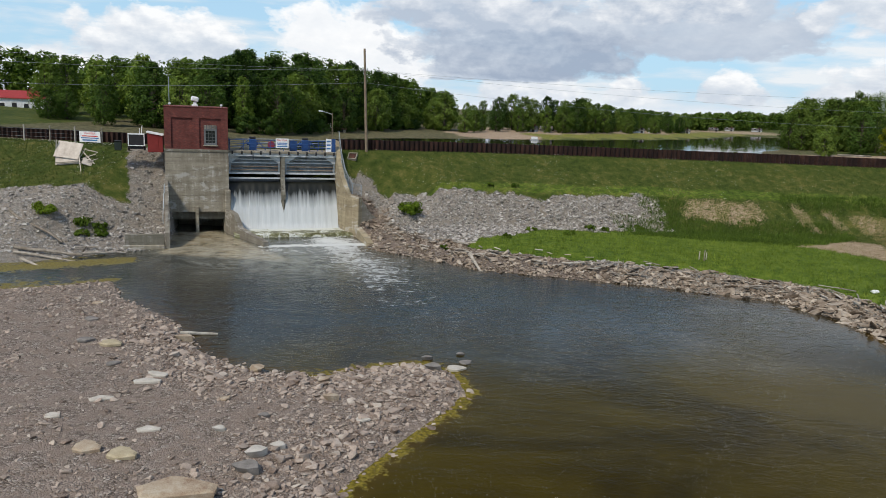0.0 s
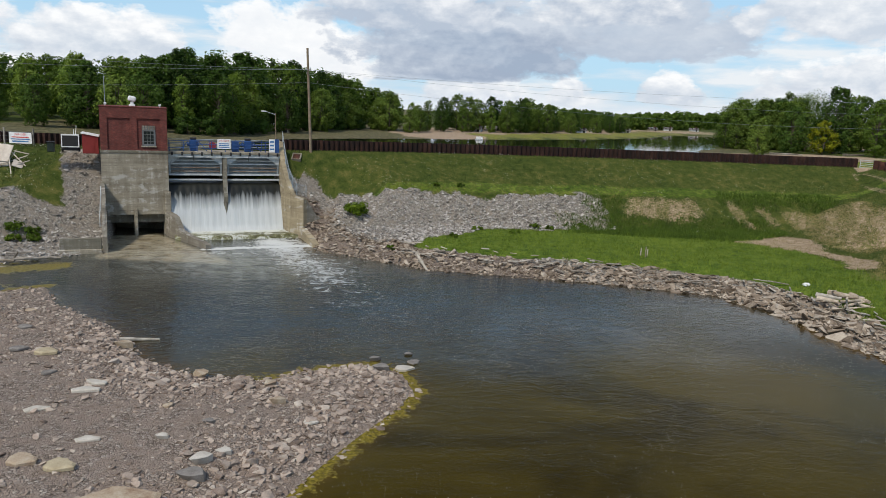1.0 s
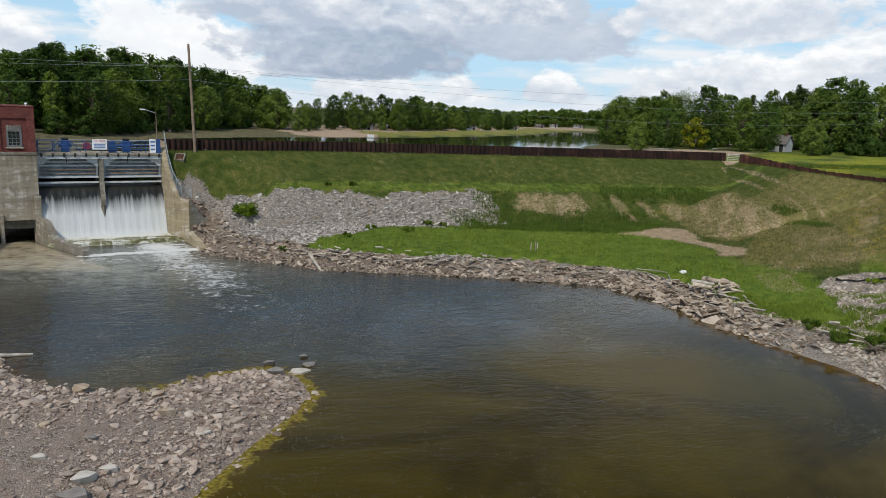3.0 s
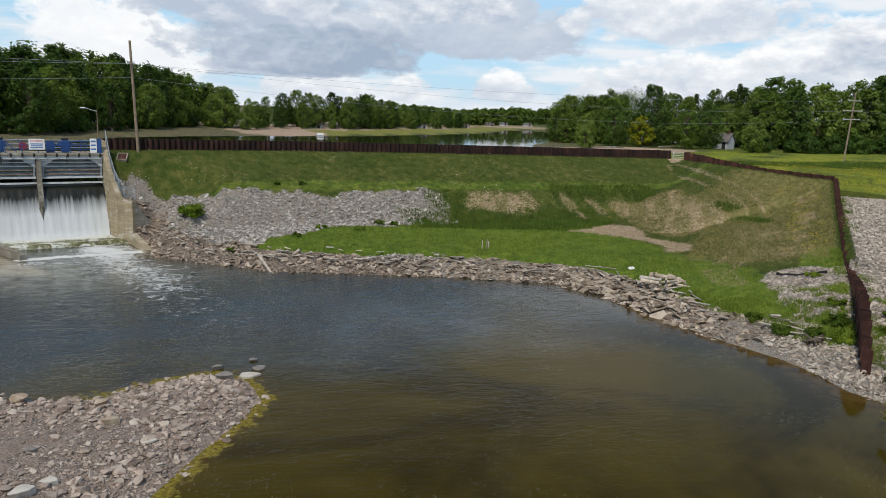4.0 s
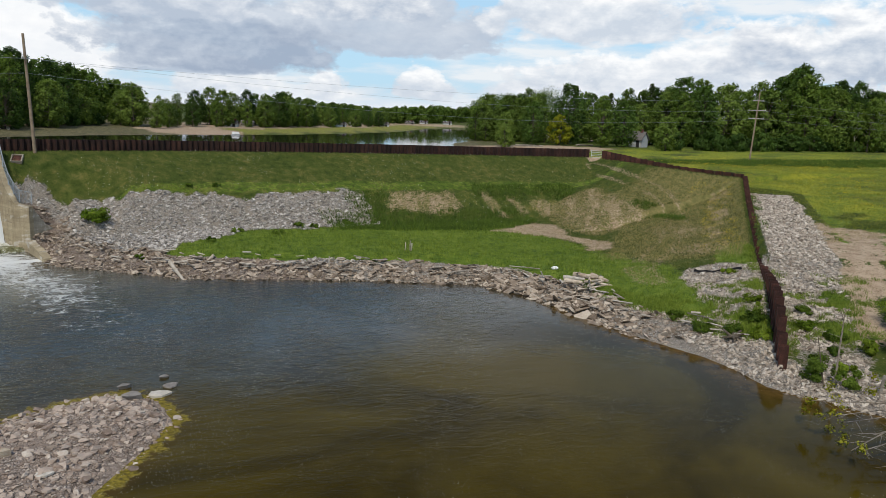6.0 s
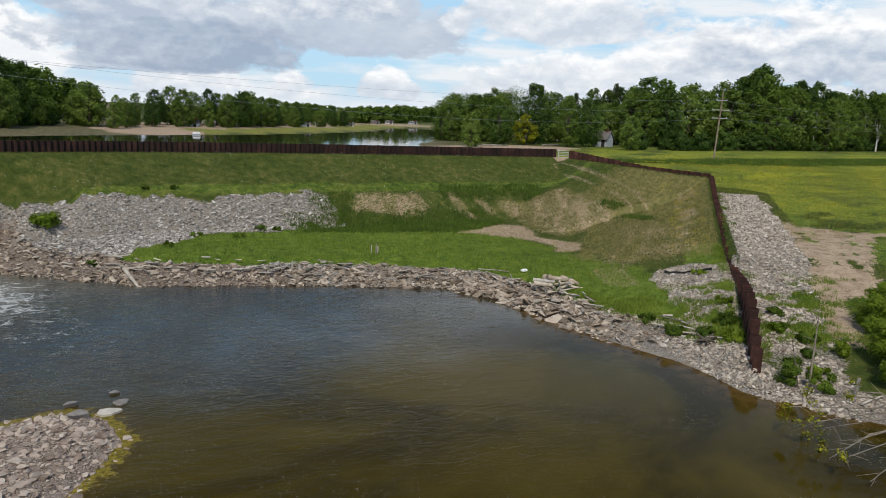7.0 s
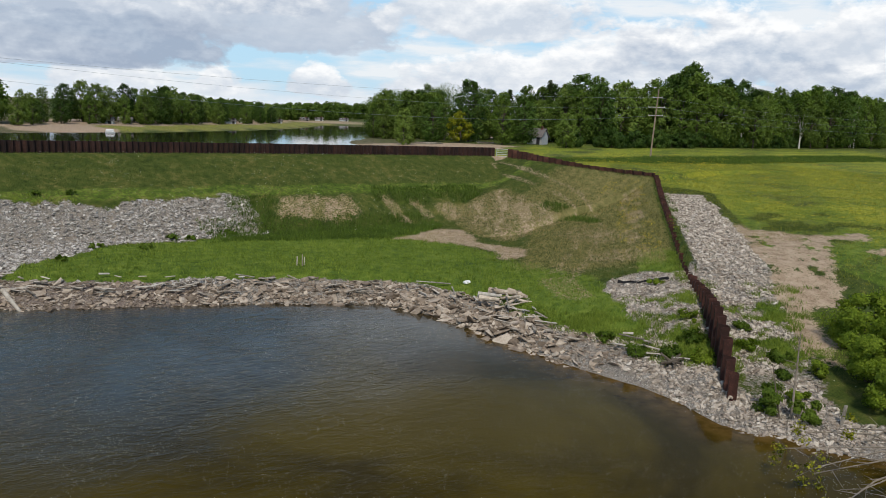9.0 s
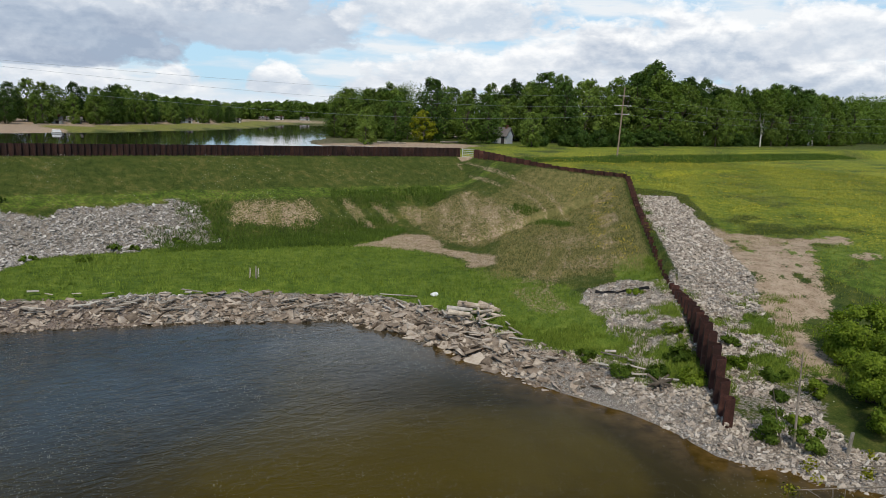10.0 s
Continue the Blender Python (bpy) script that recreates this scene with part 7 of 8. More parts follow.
# ---- driftwood, slabs and debris by the river ----
M_DRIFT = mottled("bleached_driftwood", [(0.33, (0.17, 0.145, 0.115)), (0.5, (0.33, 0.295, 0.25)), (0.68, (0.50, 0.46, 0.40))], 2.5, 35, 0.9, 0.5, 0.01, 0.2, 0.3)
M_SLAB = {
    "cream": mottled("cream_slab", [(0.35, (0.36, 0.33, 0.28)), (0.65, (0.55, 0.52, 0.47))], 3, 25, 0.9, 0.4, 0.01),
    "tan": mottled("tan_slab", [(0.33, (0.22, 0.14, 0.09)), (0.5, (0.36, 0.29, 0.21)), (0.66, (0.46, 0.41, 0.33))], 2, 22, 0.9, 0.4, 0.01),
    "yellow": mottled("yellow_slab", [(0.35, (0.30, 0.25, 0.16)), (0.65, (0.46, 0.40, 0.28))], 3, 25, 0.9, 0.4, 0.01),
    "grey": mottled("grey_slab", [(0.35, (0.13, 0.12, 0.11)), (0.65, (0.27, 0.25, 0.23))], 3, 25, 0.9, 0.4, 0.01),
}


def log(bm, a, b, r, rnd, sides=9):
    """A crooked tapered log in four lengths."""
    a, b = Vector(a), Vector(b)
    prev, n = a, 4
    L = (b - a).length
    for k in range(1, n + 1):
        q = a.lerp(b, k / n) + (Vector((rnd.uniform(-1, 1), rnd.uniform(-1, 1), rnd.uniform(-0.5, 0.5))) * 0.03 * L if k < n else Vector())
        bar(bm, prev, q, r * (1 - 0.1 * (k - 1)), r * (1 - 0.1 * k), sides)
        prev = q
    return bm


def on_ground(x, y, dz=0.0):
    return Vector((x, y, gz(x, y) + dz))


def build_river_debris():
    rnd = random.Random(41)
    spit = bpy.data.objects["river_spit"]
    meshes = {}
    for x, y, s, flat, rot, kind in ((-17.4, 34.1, 0.66, 1, 0.1, "yellow"), (-18.9, 34.4, 0.52, 1, 0.6, "grey"), (-13.4, 29.5, 0.62, 0, 0.2, "cream"), (-13.4, 30.5, 0.55, 0, 2.8, "cream"), (-14.3, 27.3, 0.5, 0, 0.4, "cream"),
                                      (-12.6, 23.0, 0.6, 1, 0.1, "tan"), (-11.2, 22.7, 0.62, 1, 0.05, "yellow"), (-6.8, 23.6, 0.45, 2, 0.8, "cream"), (-6.8, 22.5, 0.5, 2, 0.1, "grey"), (-8.4, 20.7, 1.3, 0, 0.2, "tan"),
                                      (-11.2, 24.8, 0.45, 0, 0.3, "cream"), (-8.7, 25.2, 0.26, 2, 0.2, "cream"), (-6.2, 24.3, 0.3, 2, 0.2, "cream"), (-6.0, 31.2, 0.42, 2, 1.2, "tan"), (-3.6, 27.3, 0.36, 1, 0.4, "cream"),
                                      (-16.0, 31.5, 0.4, 1, 0.9, "grey"), (-15.2, 25.3, 0.35, 1, 0.2, "cream"), (-9.5, 28.2, 0.3, 1, 1.4, "tan"), (-20.5, 38.0, 0.45, 1, 0.3, "grey"), (-22.0, 41.5, 0.4, 1, 0.3, "tan"), (-5.2, 28.9, 0.38, 2, 0.3, "tan"),
                                      (-7.4, 26.6, 0.25, 2, 0.3, "grey"), (-14.6, 36.4, 0.5, 2, 0.2, "tan"), (-9.4, 32.4, 0.5, 2, 2.0, "tan"), (-1.2, 34.2, 0.45, 2, 0.2, "grey"), (-0.1, 34.6, 0.6, 1, 0.4, "cream"), (0.4, 35.6, 0.45, 1, 1.1, "grey"), (0.1, 36.8, 0.25, 2, 0.3, "grey"), (-1.6, 35.8, 0.35, 2, 0.6, "grey")):
        co, fc = (SLAB[0], SLAB[2], FINE[2])[flat]
        s *= (1.15, 1.2, 1.0)[flat]
        if (flat, kind) not in meshes:
            meshes[flat, kind] = mesh_from("slab", co, fc, M_SLAB[kind])
        ob = new("slab", meshes[flat, kind])
        ob.parent = spit
        z = max(gz(x, y), -0.05)
        ob.matrix_local = Matrix.Translation((x, y, z + (0.1, 0.13, 0.2)[flat] * s)) @ Matrix.Rotation(rot, 4, "Z") @ Matrix.Rotation(rnd.uniform(-0.12, 0.12), 4, "X") @ Matrix.Diagonal((s, s, s, 1))
        tagged(ob, {"cream": "pale cream flat stone slab", "tan": "tan weathered stone slab", "yellow": "yellowish sandstone slab", "grey": "dark grey rough boulder"}[kind])

    def single(name, label, a, b, r, mat=M_DRIFT):
        bm = bmesh.new()
        log(bm, a, b, r, rnd)
        return tagged(part(name, bm, mat), label, "driftwood", "driftwood on the banks")

    single("driftwood_log", "short bleached log half in the water by the spit", on_ground(-15.2, 37.4, 0.1), (-13.3, 37.9, 0.03), 0.11, M_WOODGREY)
    single("driftwood_post", "leaning grey post sticking out of the rocks into the water", on_ground(0.2, 59.1, 0.95), (1.3, 57.5, -0.2), 0.15)
    for a, b, r in (((-39.5, 60.3), (-33.2, 57.2), 0.12), ((-35.6, 54.6), (-30.3, 55.0), 0.13), ((-30.6, 55.2), (-27.9, 57.2), 0.11), ((-35.0, 53.6), (-29.6, 53.9), 0.10), ((-33.6, 52.3), (-30.0, 50.9), 0.10), ((-31.8, 56.6), (-30.2, 57.6), 0.07)):
        single("driftwood_log", "long grey drift log lying on the west bank", on_ground(*a, r + 0.2), on_ground(*b, r + 0.2), r * 1.15)
    single("driftwood_branch", "dark forked branch standing up from the drift logs", on_ground(-30.6, 55.2, 0.1), on_ground(-30.2, 55.4, 0.9), 0.07, M_BARK)
    # planks along the rocky bank
    for k in range(120):
        al = rnd.uniform(4, 62) if k < 84 else rnd.uniform(8, 34)
        line = SHORE
        cum = np.concatenate([[0], np.cumsum(np.hypot(*np.diff(line, axis=0).T))])
        p = [np.interp(al, cum, line[:, i]) for i in (0, 1)]
        q = [np.interp(al + 0.5, cum, line[:, i]) - np.interp(al - 0.5, cum, line[:, i]) for i in (0, 1)]
        off = rnd.uniform(0.9, 3.9)
        x, y = p[0] - q[1] * off, p[1] + q[0] * off
        ang = math.atan2(q[1], q[0]) + rnd.uniform(-0.9, 0.9)
        L, w = rnd.uniform(0.4, 1.5), rnd.uniform(0.07, 0.2)
        bm = boxes((-L / 2, L / 2, -w / 2, w / 2, -0.025, 0.03), bev=0.008)
        ob = part("driftwood_plank", bm, M_DRIFT if k % 3 else M_WOODGREY)
        ob.matrix_world = Matrix.Translation((x, y, gz(x, y) + 0.30)) @ Matrix.Rotation(ang, 4, "Z") @ Matrix.Rotation(rnd.uniform(-0.12, 0.12), 4, "Y") @ Matrix.Rotation(rnd.uniform(-0.3, 0.3), 4, "X")
        tagged(ob, "bleached drift plank lying among the bank rocks", "driftwood", "driftwood on the banks")
    for x, y, h in ((19.2, 60.2, 0.75), (19.55, 60.0, 0.9), (19.8, 60.3, 0.65), (12.1, 57.6, 0.95), (12.6, 58.2, 0.6)):
        bm = bmesh.new()
        bar(bm, on_ground(x, y, -0.1), on_ground(x, y, h), 0.06, 0.04, 7)
        tagged(part("wooden_stake", bm, M_DRIFT), "bleached wooden stake standing at the bank's edge", "stake", "bank stakes")
    co, fc = FINE[0]
    ob = new("white_block", mesh_from("white_block", co * 0.32, fc, M_WHITE))
    ob.location = on_ground(28.9, 51.4, 0.15)
    tagged(ob, "white broken block lying in the grass", "debris")
    M_LOG = mottled("sun_bleached_log", [(0.33, (0.27, 0.215, 0.16)), (0.5, (0.46, 0.395, 0.315)), (0.68, (0.60, 0.54, 0.45))], 2.5, 30, 0.9, 0.5, 0.01, 0.2, 0.25)
    # heap of drift logs
    heap = thing("driftwood_heap", "heap of bleached logs and splintered boards above the rocks", "driftwood")
    cx, cy = 28.9, 46.6
    z0 = gz(cx, cy) + 0.22
    for k, (dx, dy, dz, L, r, ang, tilt) in enumerate(((0.1, 0.2, 0.62, 2.0, 0.17, -0.5, 0.06), (0.9, -0.1, 0.5, 1.5, 0.16, -0.62, -0.05), (0.5, 0.4, 0.45, 1.9, 0.13, -0.2, 0.04), (-0.7, 0.3, 0.45, 1.5, 0.13, -0.2, 0.0), (-0.9, 0.0, 0.3, 1.3, 0.14, -0.35, 0.02),
                                                       (0.2, -0.5, 0.42, 2.0, 0.1, -0.8, 0.2), (0.4, -0.7, 0.3, 1.8, 0.08, 0.4, 0.1), (-0.2, -0.8, 0.25, 1.6, 0.07, 1.0, 0.15), (0.8, -0.6, 0.22, 1.9, 0.09, -0.1, -0.1), (0.0, -0.4, 0.6, 1.5, 0.06, 0.9, -0.1),
                                                       (-0.3, 0.7, 0.7, 1.1, 0.05, -0.9, 0.25), (1.1, 0.3, 0.35, 1.2, 0.12, 0.7, 0.05), (0.3, -1.1, 0.15, 1.4, 0.05, 0.2, 0.1), (-0.5, -0.5, 0.2, 1.0, 0.05, -1.2, 0.1))):
        bm = bmesh.new()
        ang = ang * 1.5 - 0.35
        r *= 1.25
        d = Vector((math.cos(ang), math.sin(ang), tilt * 1.5)) * L * 0.52
        c = Vector((cx + dx * 1.15, cy + dy * 1.15, z0 + dz))
        log(bm, c - d, c + d, r, rnd)
        part("drift_log", bm, M_LOG if k % 4 != 3 else M_WOODGREY, heap)
    roots = bmesh.new()
    for k in range(26):
        a = on_ground(cx + rnd.uniform(-0.9, 1.0), cy - 0.6 + rnd.uniform(-0.6, 0.5), rnd.uniform(0.0, 0.2))
        log(roots, a, a + Vector((rnd.uniform(-0.6, 0.6), rnd.uniform(-0.6, 0.4), rnd.uniform(0.0, 0.5))), 0.03, rnd, 5)
    tagged(part("tangled_roots", roots, M_WOODGREY, heap), "tangle of thin grey roots", kind="stuff")
    stump = thing("root_stump", "weathered root stump at the edge of the grass", "driftwood")
    for k in range(9):
        bm = bmesh.new()
        a = on_ground(28.6 + 2.6, 33.6 + 0.3, 0.2)
        an = k * 0.7
        log(bm, a, a + Vector((math.cos(an) * 0.6, math.sin(an) * 0.6, rnd.uniform(-0.1, 0.35))), 0.09, rnd, 6)
        part("root", bm, M_BARK, stump)
    tarp = bmesh.new()
    pts = [(37.5, 45.5), (37.7, 45.0), (38.1, 44.8), (38.3, 44.3), (38.8, 44.1), (39.0, 43.6), (39.4, 43.4), (39.6, 42.9)]
    rows = [[tarp.verts.new(on_ground(x + o * 0.10 + rnd.uniform(-0.06, 0.06), y + o * 0.09 + rnd.uniform(-0.06, 0.06), 0.08 + rnd.uniform(0.0, 0.22) * (1 - abs(o)))) for o in (-1, -0.5, 0, 0.5, 1)] for x, y in pts]
    for a, b in zip(rows[:-1], rows[1:]):
        for i in range(4):
            tarp.faces.new((a[i], a[i + 1], b[i + 1], b[i]))
    bmesh.ops.solidify(tarp, geom=tarp.faces, thickness=0.02)
    tagged(part("crumpled_fabric", tarp, M_BLACK), "crumpled strip of black landscape fabric on the riprap", "debris")


build_river_debris()


# ---- bushes at the water ----
def bush(x, y, r, h, count, leaf, mat, label, seed, name="bush", stems=5, z=None):
    rng, rnd = np.random.default_rng(seed), random.Random(seed)
    t = thing(name, label, "bush", Matrix.Translation((x, y, gz(x, y) if z is None else z)))
    bm = bmesh.new()
    n = max(8, int(r * 15))
    ang, q = rng.random(n) * 6.283, rng.random(n)
    rad = r * 0.72 * np.sqrt(rng.random(n))
    cs = np.stack([np.cos(ang) * rad, np.sin(ang) * rad, h * (0.15 + 0.68 * q) * (1 - 0.35 * (rad / r) ** 2)], 1)
    for k in range(stems):
        c = cs[k % n]
        bar(bm, (0.1 * math.cos(k), 0.1 * math.sin(k), -0.15), Vector(c), 0.02 + 0.008 * h, 0.01, 5)
    part("stems", bm, M_BARK, t)
    v, f, nn = leaf_cloud(rng, cs, r * (0.18 + 0.2 * rng.random(n)), int(count * 1.25), leaf * 0.8, 0.85, 0.25, heart=(0, 0, h * 0.3))
    v[:, 2] = np.maximum(v[:, 2], -0.1)
    ob = new("foliage", mesh_from("foliage", v, f, mat, nn))
    ob.parent = t
    return t


M_BUSH = leaf_material("bush_leaves", (0.042, 0.082, 0.009), (0.145, 0.215, 0.028), 0.38)
M_BUSH_B = leaf_material("bright_bush_leaves", (0.075, 0.135, 0.009), (0.26, 0.34, 0.038), 0.42)
M_TIP = leaf_material("yellow_tip_leaves", (0.16, 0.17, 0.012), (0.34, 0.33, 0.03), 0.3)
bush(-5.8, 70.2, 1.6, 1.2, 1500, 0.10, M_BUSH_B, "bright green bush growing among the riprap", 51)
bush(-36.5, 60.4, 1.3, 1.1, 1100, 0.10, M_BUSH_B, "bright green bush on the west gravel bank", 52)
for k, (x, y, r) in enumerate(((-34.0, 61.8, 1.0), (-32.8, 62.4, 1.0), (-31.9, 61.2, 0.8), (-33.2, 60.4, 0.8))):
    bush(x, y, r, 0.6, 450, 0.10, M_BUSH, "low dark weeds sprawling on the west gravel bank", 53 + k)
bush(31.6, 28.4, 0.95, 1.6, 3600, 0.05, M_BUSH, "dense dark green shrub beside the dead sapling", 61)
bush(32.3, 27.0, 0.9, 1.3, 3000, 0.05, M_BUSH, "dense dark green shrub beside the dead sapling", 62)
bush(33.9, 28.4, 0.7, 0.8, 900, 0.06, M_BUSH_B, "small green shrub on the riverbank stones", 63)
bush(38.6, 28.0, 1.9, 3.6, 15000, 0.062, M_BUSH_B, "large leafy green bush overhanging the riverbank", 64, stems=9)
bush(41.4, 30.4, 2.0, 3.6, 11000, 0.07, M_BUSH_B, "large leafy green bush overhanging the riverbank", 65, stems=9)
bush(36.4, 25.6, 1.5, 3.0, 9000, 0.062, M_BUSH_B, "leafy green bush at the water's edge", 66, stems=7)
bush(39.8, 26.0, 2.5, 4.6, 11000, 0.07, M_BUSH_B, "large leafy green bush overhanging the riverbank", 67, stems=9)
bush(37.0, 29.6, 0.8, 1.0, 2200, 0.055, M_BUSH_B, "low leafy shrub at the foot of the large bush", 68)
bush(34.6, 23.6, 1.1, 2.0, 4200, 0.06, M_BUSH_B, "leafy green bush at the water's edge", 69, stems=6)
for k, (x, y, r, h) in enumerate(((32.4, 33.0, 0.9, 0.9), (31.9, 34.6, 0.8, 0.6), (33.6, 34.9, 0.9, 0.8), (35.0, 36.6, 0.8, 0.6), (30.6, 36.0, 0.8, 0.6), (30.2, 38.2, 0.7, 0.6), (35.9, 33.2, 0.8, 0.5), (37.6, 35.0, 0.7, 0.5), (36.6, 31.6, 0.8, 0.5), (38.6, 43.0, 0.7, 0.35), (35.2, 30.4, 0.7, 0.4))):
    bush(x, y, r, h, 1500, 0.05, M_BUSH if k % 3 else M_BUSH_B, "rank green weeds at the foot of the sheet piles", 70 + k, "weed_clump", 3)
for k, (x, y, r) in enumerate(((12.0, 72.6, 0.8), (13.4, 72.2, 0.6), (6.0, 70.6, 0.7), (9.5, 69.2, 0.6), (17.0, 73.6, 0.8), (2.0, 76.0, 0.5), (4.5, 76.6, 0.5), (-2.0, 62.5, 0.5), (3.5, 66.0, 0.6))):
    bush(x, y, r, 0.5, 800, 0.06, M_BUSH, "dark green weeds rooted in the riprap", 90 + k, "weed_clump", 3)


M_TWIG = mottled("dead_twigs", [(0.35, (0.11, 0.09, 0.07)), (0.65, (0.27, 0.235, 0.19))], 3, 30, 0.9, 0.4, 0.01)


def dead_sapling():
    rnd = random.Random(8)
    t = thing("dead_sapling", "bare grey dead sapling leaning over the bank", "tree", Matrix.Translation((31.9, 27.3, gz(31.9, 27.3))))
    top = Vector((0.8, 0.65, 3.9))
    bm = bmesh.new()
    bar(bm, (0, 0, -0.2), top * 0.55, 0.06, 0.045, 7)
    bar(bm, top * 0.55, top, 0.045, 0.015, 7)
    part("trunk", bm, M_TWIG, t)
    for k in range(9):
        f = 0.35 + 0.07 * k
        b = bmesh.new()
        a = top * f
        bar(b, a, a + Vector((rnd.uniform(-0.7, 0.5), rnd.uniform(-0.5, 0.5), rnd.uniform(0.1, 0.6))), 0.018, 0.006, 5)
        part("branch", b, M_TWIG, t)
    b = bmesh.new()
    bar(b, (-0.3, 0.3, -0.2), (-0.5, 0.9, 2.4), 0.05, 0.015, 6)
    part("branch", b, M_BARK, t)


dead_sapling()


def leaning_tree():
    rng, rnd = np.random.default_rng(9), random.Random(9)
    t = thing("leaning_tree", "half-bare tree fallen out over the water with yellow leaf tips", "tree")
    root = Vector((35.6, 20.6, 1.1))
    bm = bmesh.new()
    log(bm, root, (30.0, 21.6, 1.5), 0.15, rnd)
    part("trunk", bm, M_WOODGREY, t)
    tips = []
    for k, tip in enumerate(((26.8, 24.0, 1.3), (25.6, 20.6, 0.6), (26.4, 22.6, 1.2), (27.6, 23.2, 0.5), (26.0, 19.4, 0.3), (27.2, 21.2, 0.9), (28.4, 24.4, 1.5), (27.4, 19.0, 0.2), (28.8, 22.9, 2.2), (26.6, 21.6, 0.1), (28.2, 20.0, 0.8), (29.0, 18.6, 0.6))):
        b = bmesh.new()
        a = Vector((33.4 - 0.3 * k % 3, 21.0, 1.3))
        mid = a.lerp(Vector(tip), 0.5) + Vector((rnd.uniform(-0.3, 0.3), rnd.uniform(-0.4, 0.4), rnd.uniform(0.1, 0.5)))
        bar(b, a, mid, 0.06, 0.035, 6)
        bar(b, mid, tip, 0.035, 0.012, 5)
        for j in range(9):
            p = mid.lerp(Vector(tip), 0.11 * j)
            bar(b, p, p + Vector((rnd.uniform(-0.9, 0.1), rnd.uniform(-0.7, 0.7), rnd.uniform(-0.35, 0.4))), 0.014, 0.005, 4)
        part("branch", b, M_TWIG, t, "bare grey branch")
        if k in (0, 2, 1, 6, 8, 3):
            tips.append(tip)
    cs = np.array([np.array(q) + rng.normal(size=3) * 0.25 for q in tips for _ in range(3)])
    for k in range(0, len(cs), 3):
        v, f, nn = leaf_cloud(rng, cs[k:k + 3], np.full(3, 0.30), 130, 0.05, 0.8, 0.1)
        ob = new("leaf_tuft", mesh_from("leaf_tuft", v, f, M_TIP, nn))
        ob.parent = t
        tagged(ob, "tuft of yellow-green leaves", kind="stuff")


leaning_tree()
for a, b, r in (((32.6, 24.9), (34.4, 25.3), 0.06), ((32.8, 24.4), (34.3, 24.6), 0.05), ((33.2, 23.4), (35.0, 23.9), 0.08), ((55.5, 36.0), (57.2, 35.2), 0.06)):
    bm = bmesh.new()
    log(bm, on_ground(*a, r + 0.1), on_ground(*b, r + 0.1), r, random.Random(int(a[0] * 10)))
    tagged(part("driftwood_log", bm, M_DRIFT), "bleached drift log lying on the bank", "driftwood", "driftwood on the banks")
bm = boxes((-0.09, 0.09, -0.04, 0.04, -0.2, 0.95), bev=0.01)
ob = part("wooden_stake", bm, M_WOODGREY)
ob.matrix_world = Matrix.Translation(on_ground(33.5, 26.0)) @ Matrix.Rotation(0.15, 4, "Y")
tagged(ob, "grey plank stake standing upright on the bank", "stake", "bank stakes")


# ---- west bank: fence, sign, shed, message board, broken hut ----
def west_fence():
    f = thing("wire_fence", "wooden post and wire fence along the west crest", "fence")
    xs = (-56.0, -53.2, -50.4, -47.4, -44.6, -41.9, -39.0)
    for x in xs:
        bm = bmesh.new()
        p = on_ground(x, 75.4, -0.3)
        bar(bm, p, p + Vector((0, 0, 2.0)), 0.085, 0.075, 9)
        part("fence_post", bm, M_WOODGREY, f)
    for h in (0.5, 0.9, 1.3):
        bm = bmesh.new()
        for a, b in zip(xs[:-1], xs[1:]):
            bar(bm, on_ground(a, 75.4, h), on_ground(b, 75.4, h), 0.008, sides=4)
        part("fence_wire", bm, M_STEEL_G, f)


west_fence()
sign("danger_sign", "white danger board with red and blue lettering on the fence", Matrix.Translation((-40.2, 75.2, 7.75)), 2.25, 1.1,
     [("DANGER", 0.9, 0, 0.3, M_REDSIGN), ("bar", 0.58, 1.7, 0.1, M_REDSIGN), ("bar", 0.38, 1.9, 0.1, M_BLUESIGN), ("bar", 0.14, 1.6, 0.14, M_BLUESIGN)])


def low_shed():
    s = thing("low_shed", "small dark red shed with a white-edged sloping roof", "shed", DAM @ Matrix.Translation((-3.6, 1.9, 7.5)))
    bm = bmesh.new()
    prism(bm, [(-0.72, 0, 0), (0.62, 0, 0), (0.62, 0, 1.55), (-0.72, 0, 1.8)], (0, 1, 0), 2.0)
    part("shed_body", bm, M_SHED, s)
    bm = bmesh.new()
    prism(bm, [(-0.82, -0.1, 1.82), (0.70, -0.1, 1.55), (0.70, -0.1, 1.66), (-0.82, -0.1, 1.94)], (0, 1, 0), 2.2)
    part("roof", bm, M_WHITE, s, "white edged roof")
    part("door", boxes((-0.45, 0.25, -0.03, 0.0, 0.05, 1.35)), M_SHED, s)


low_shed()


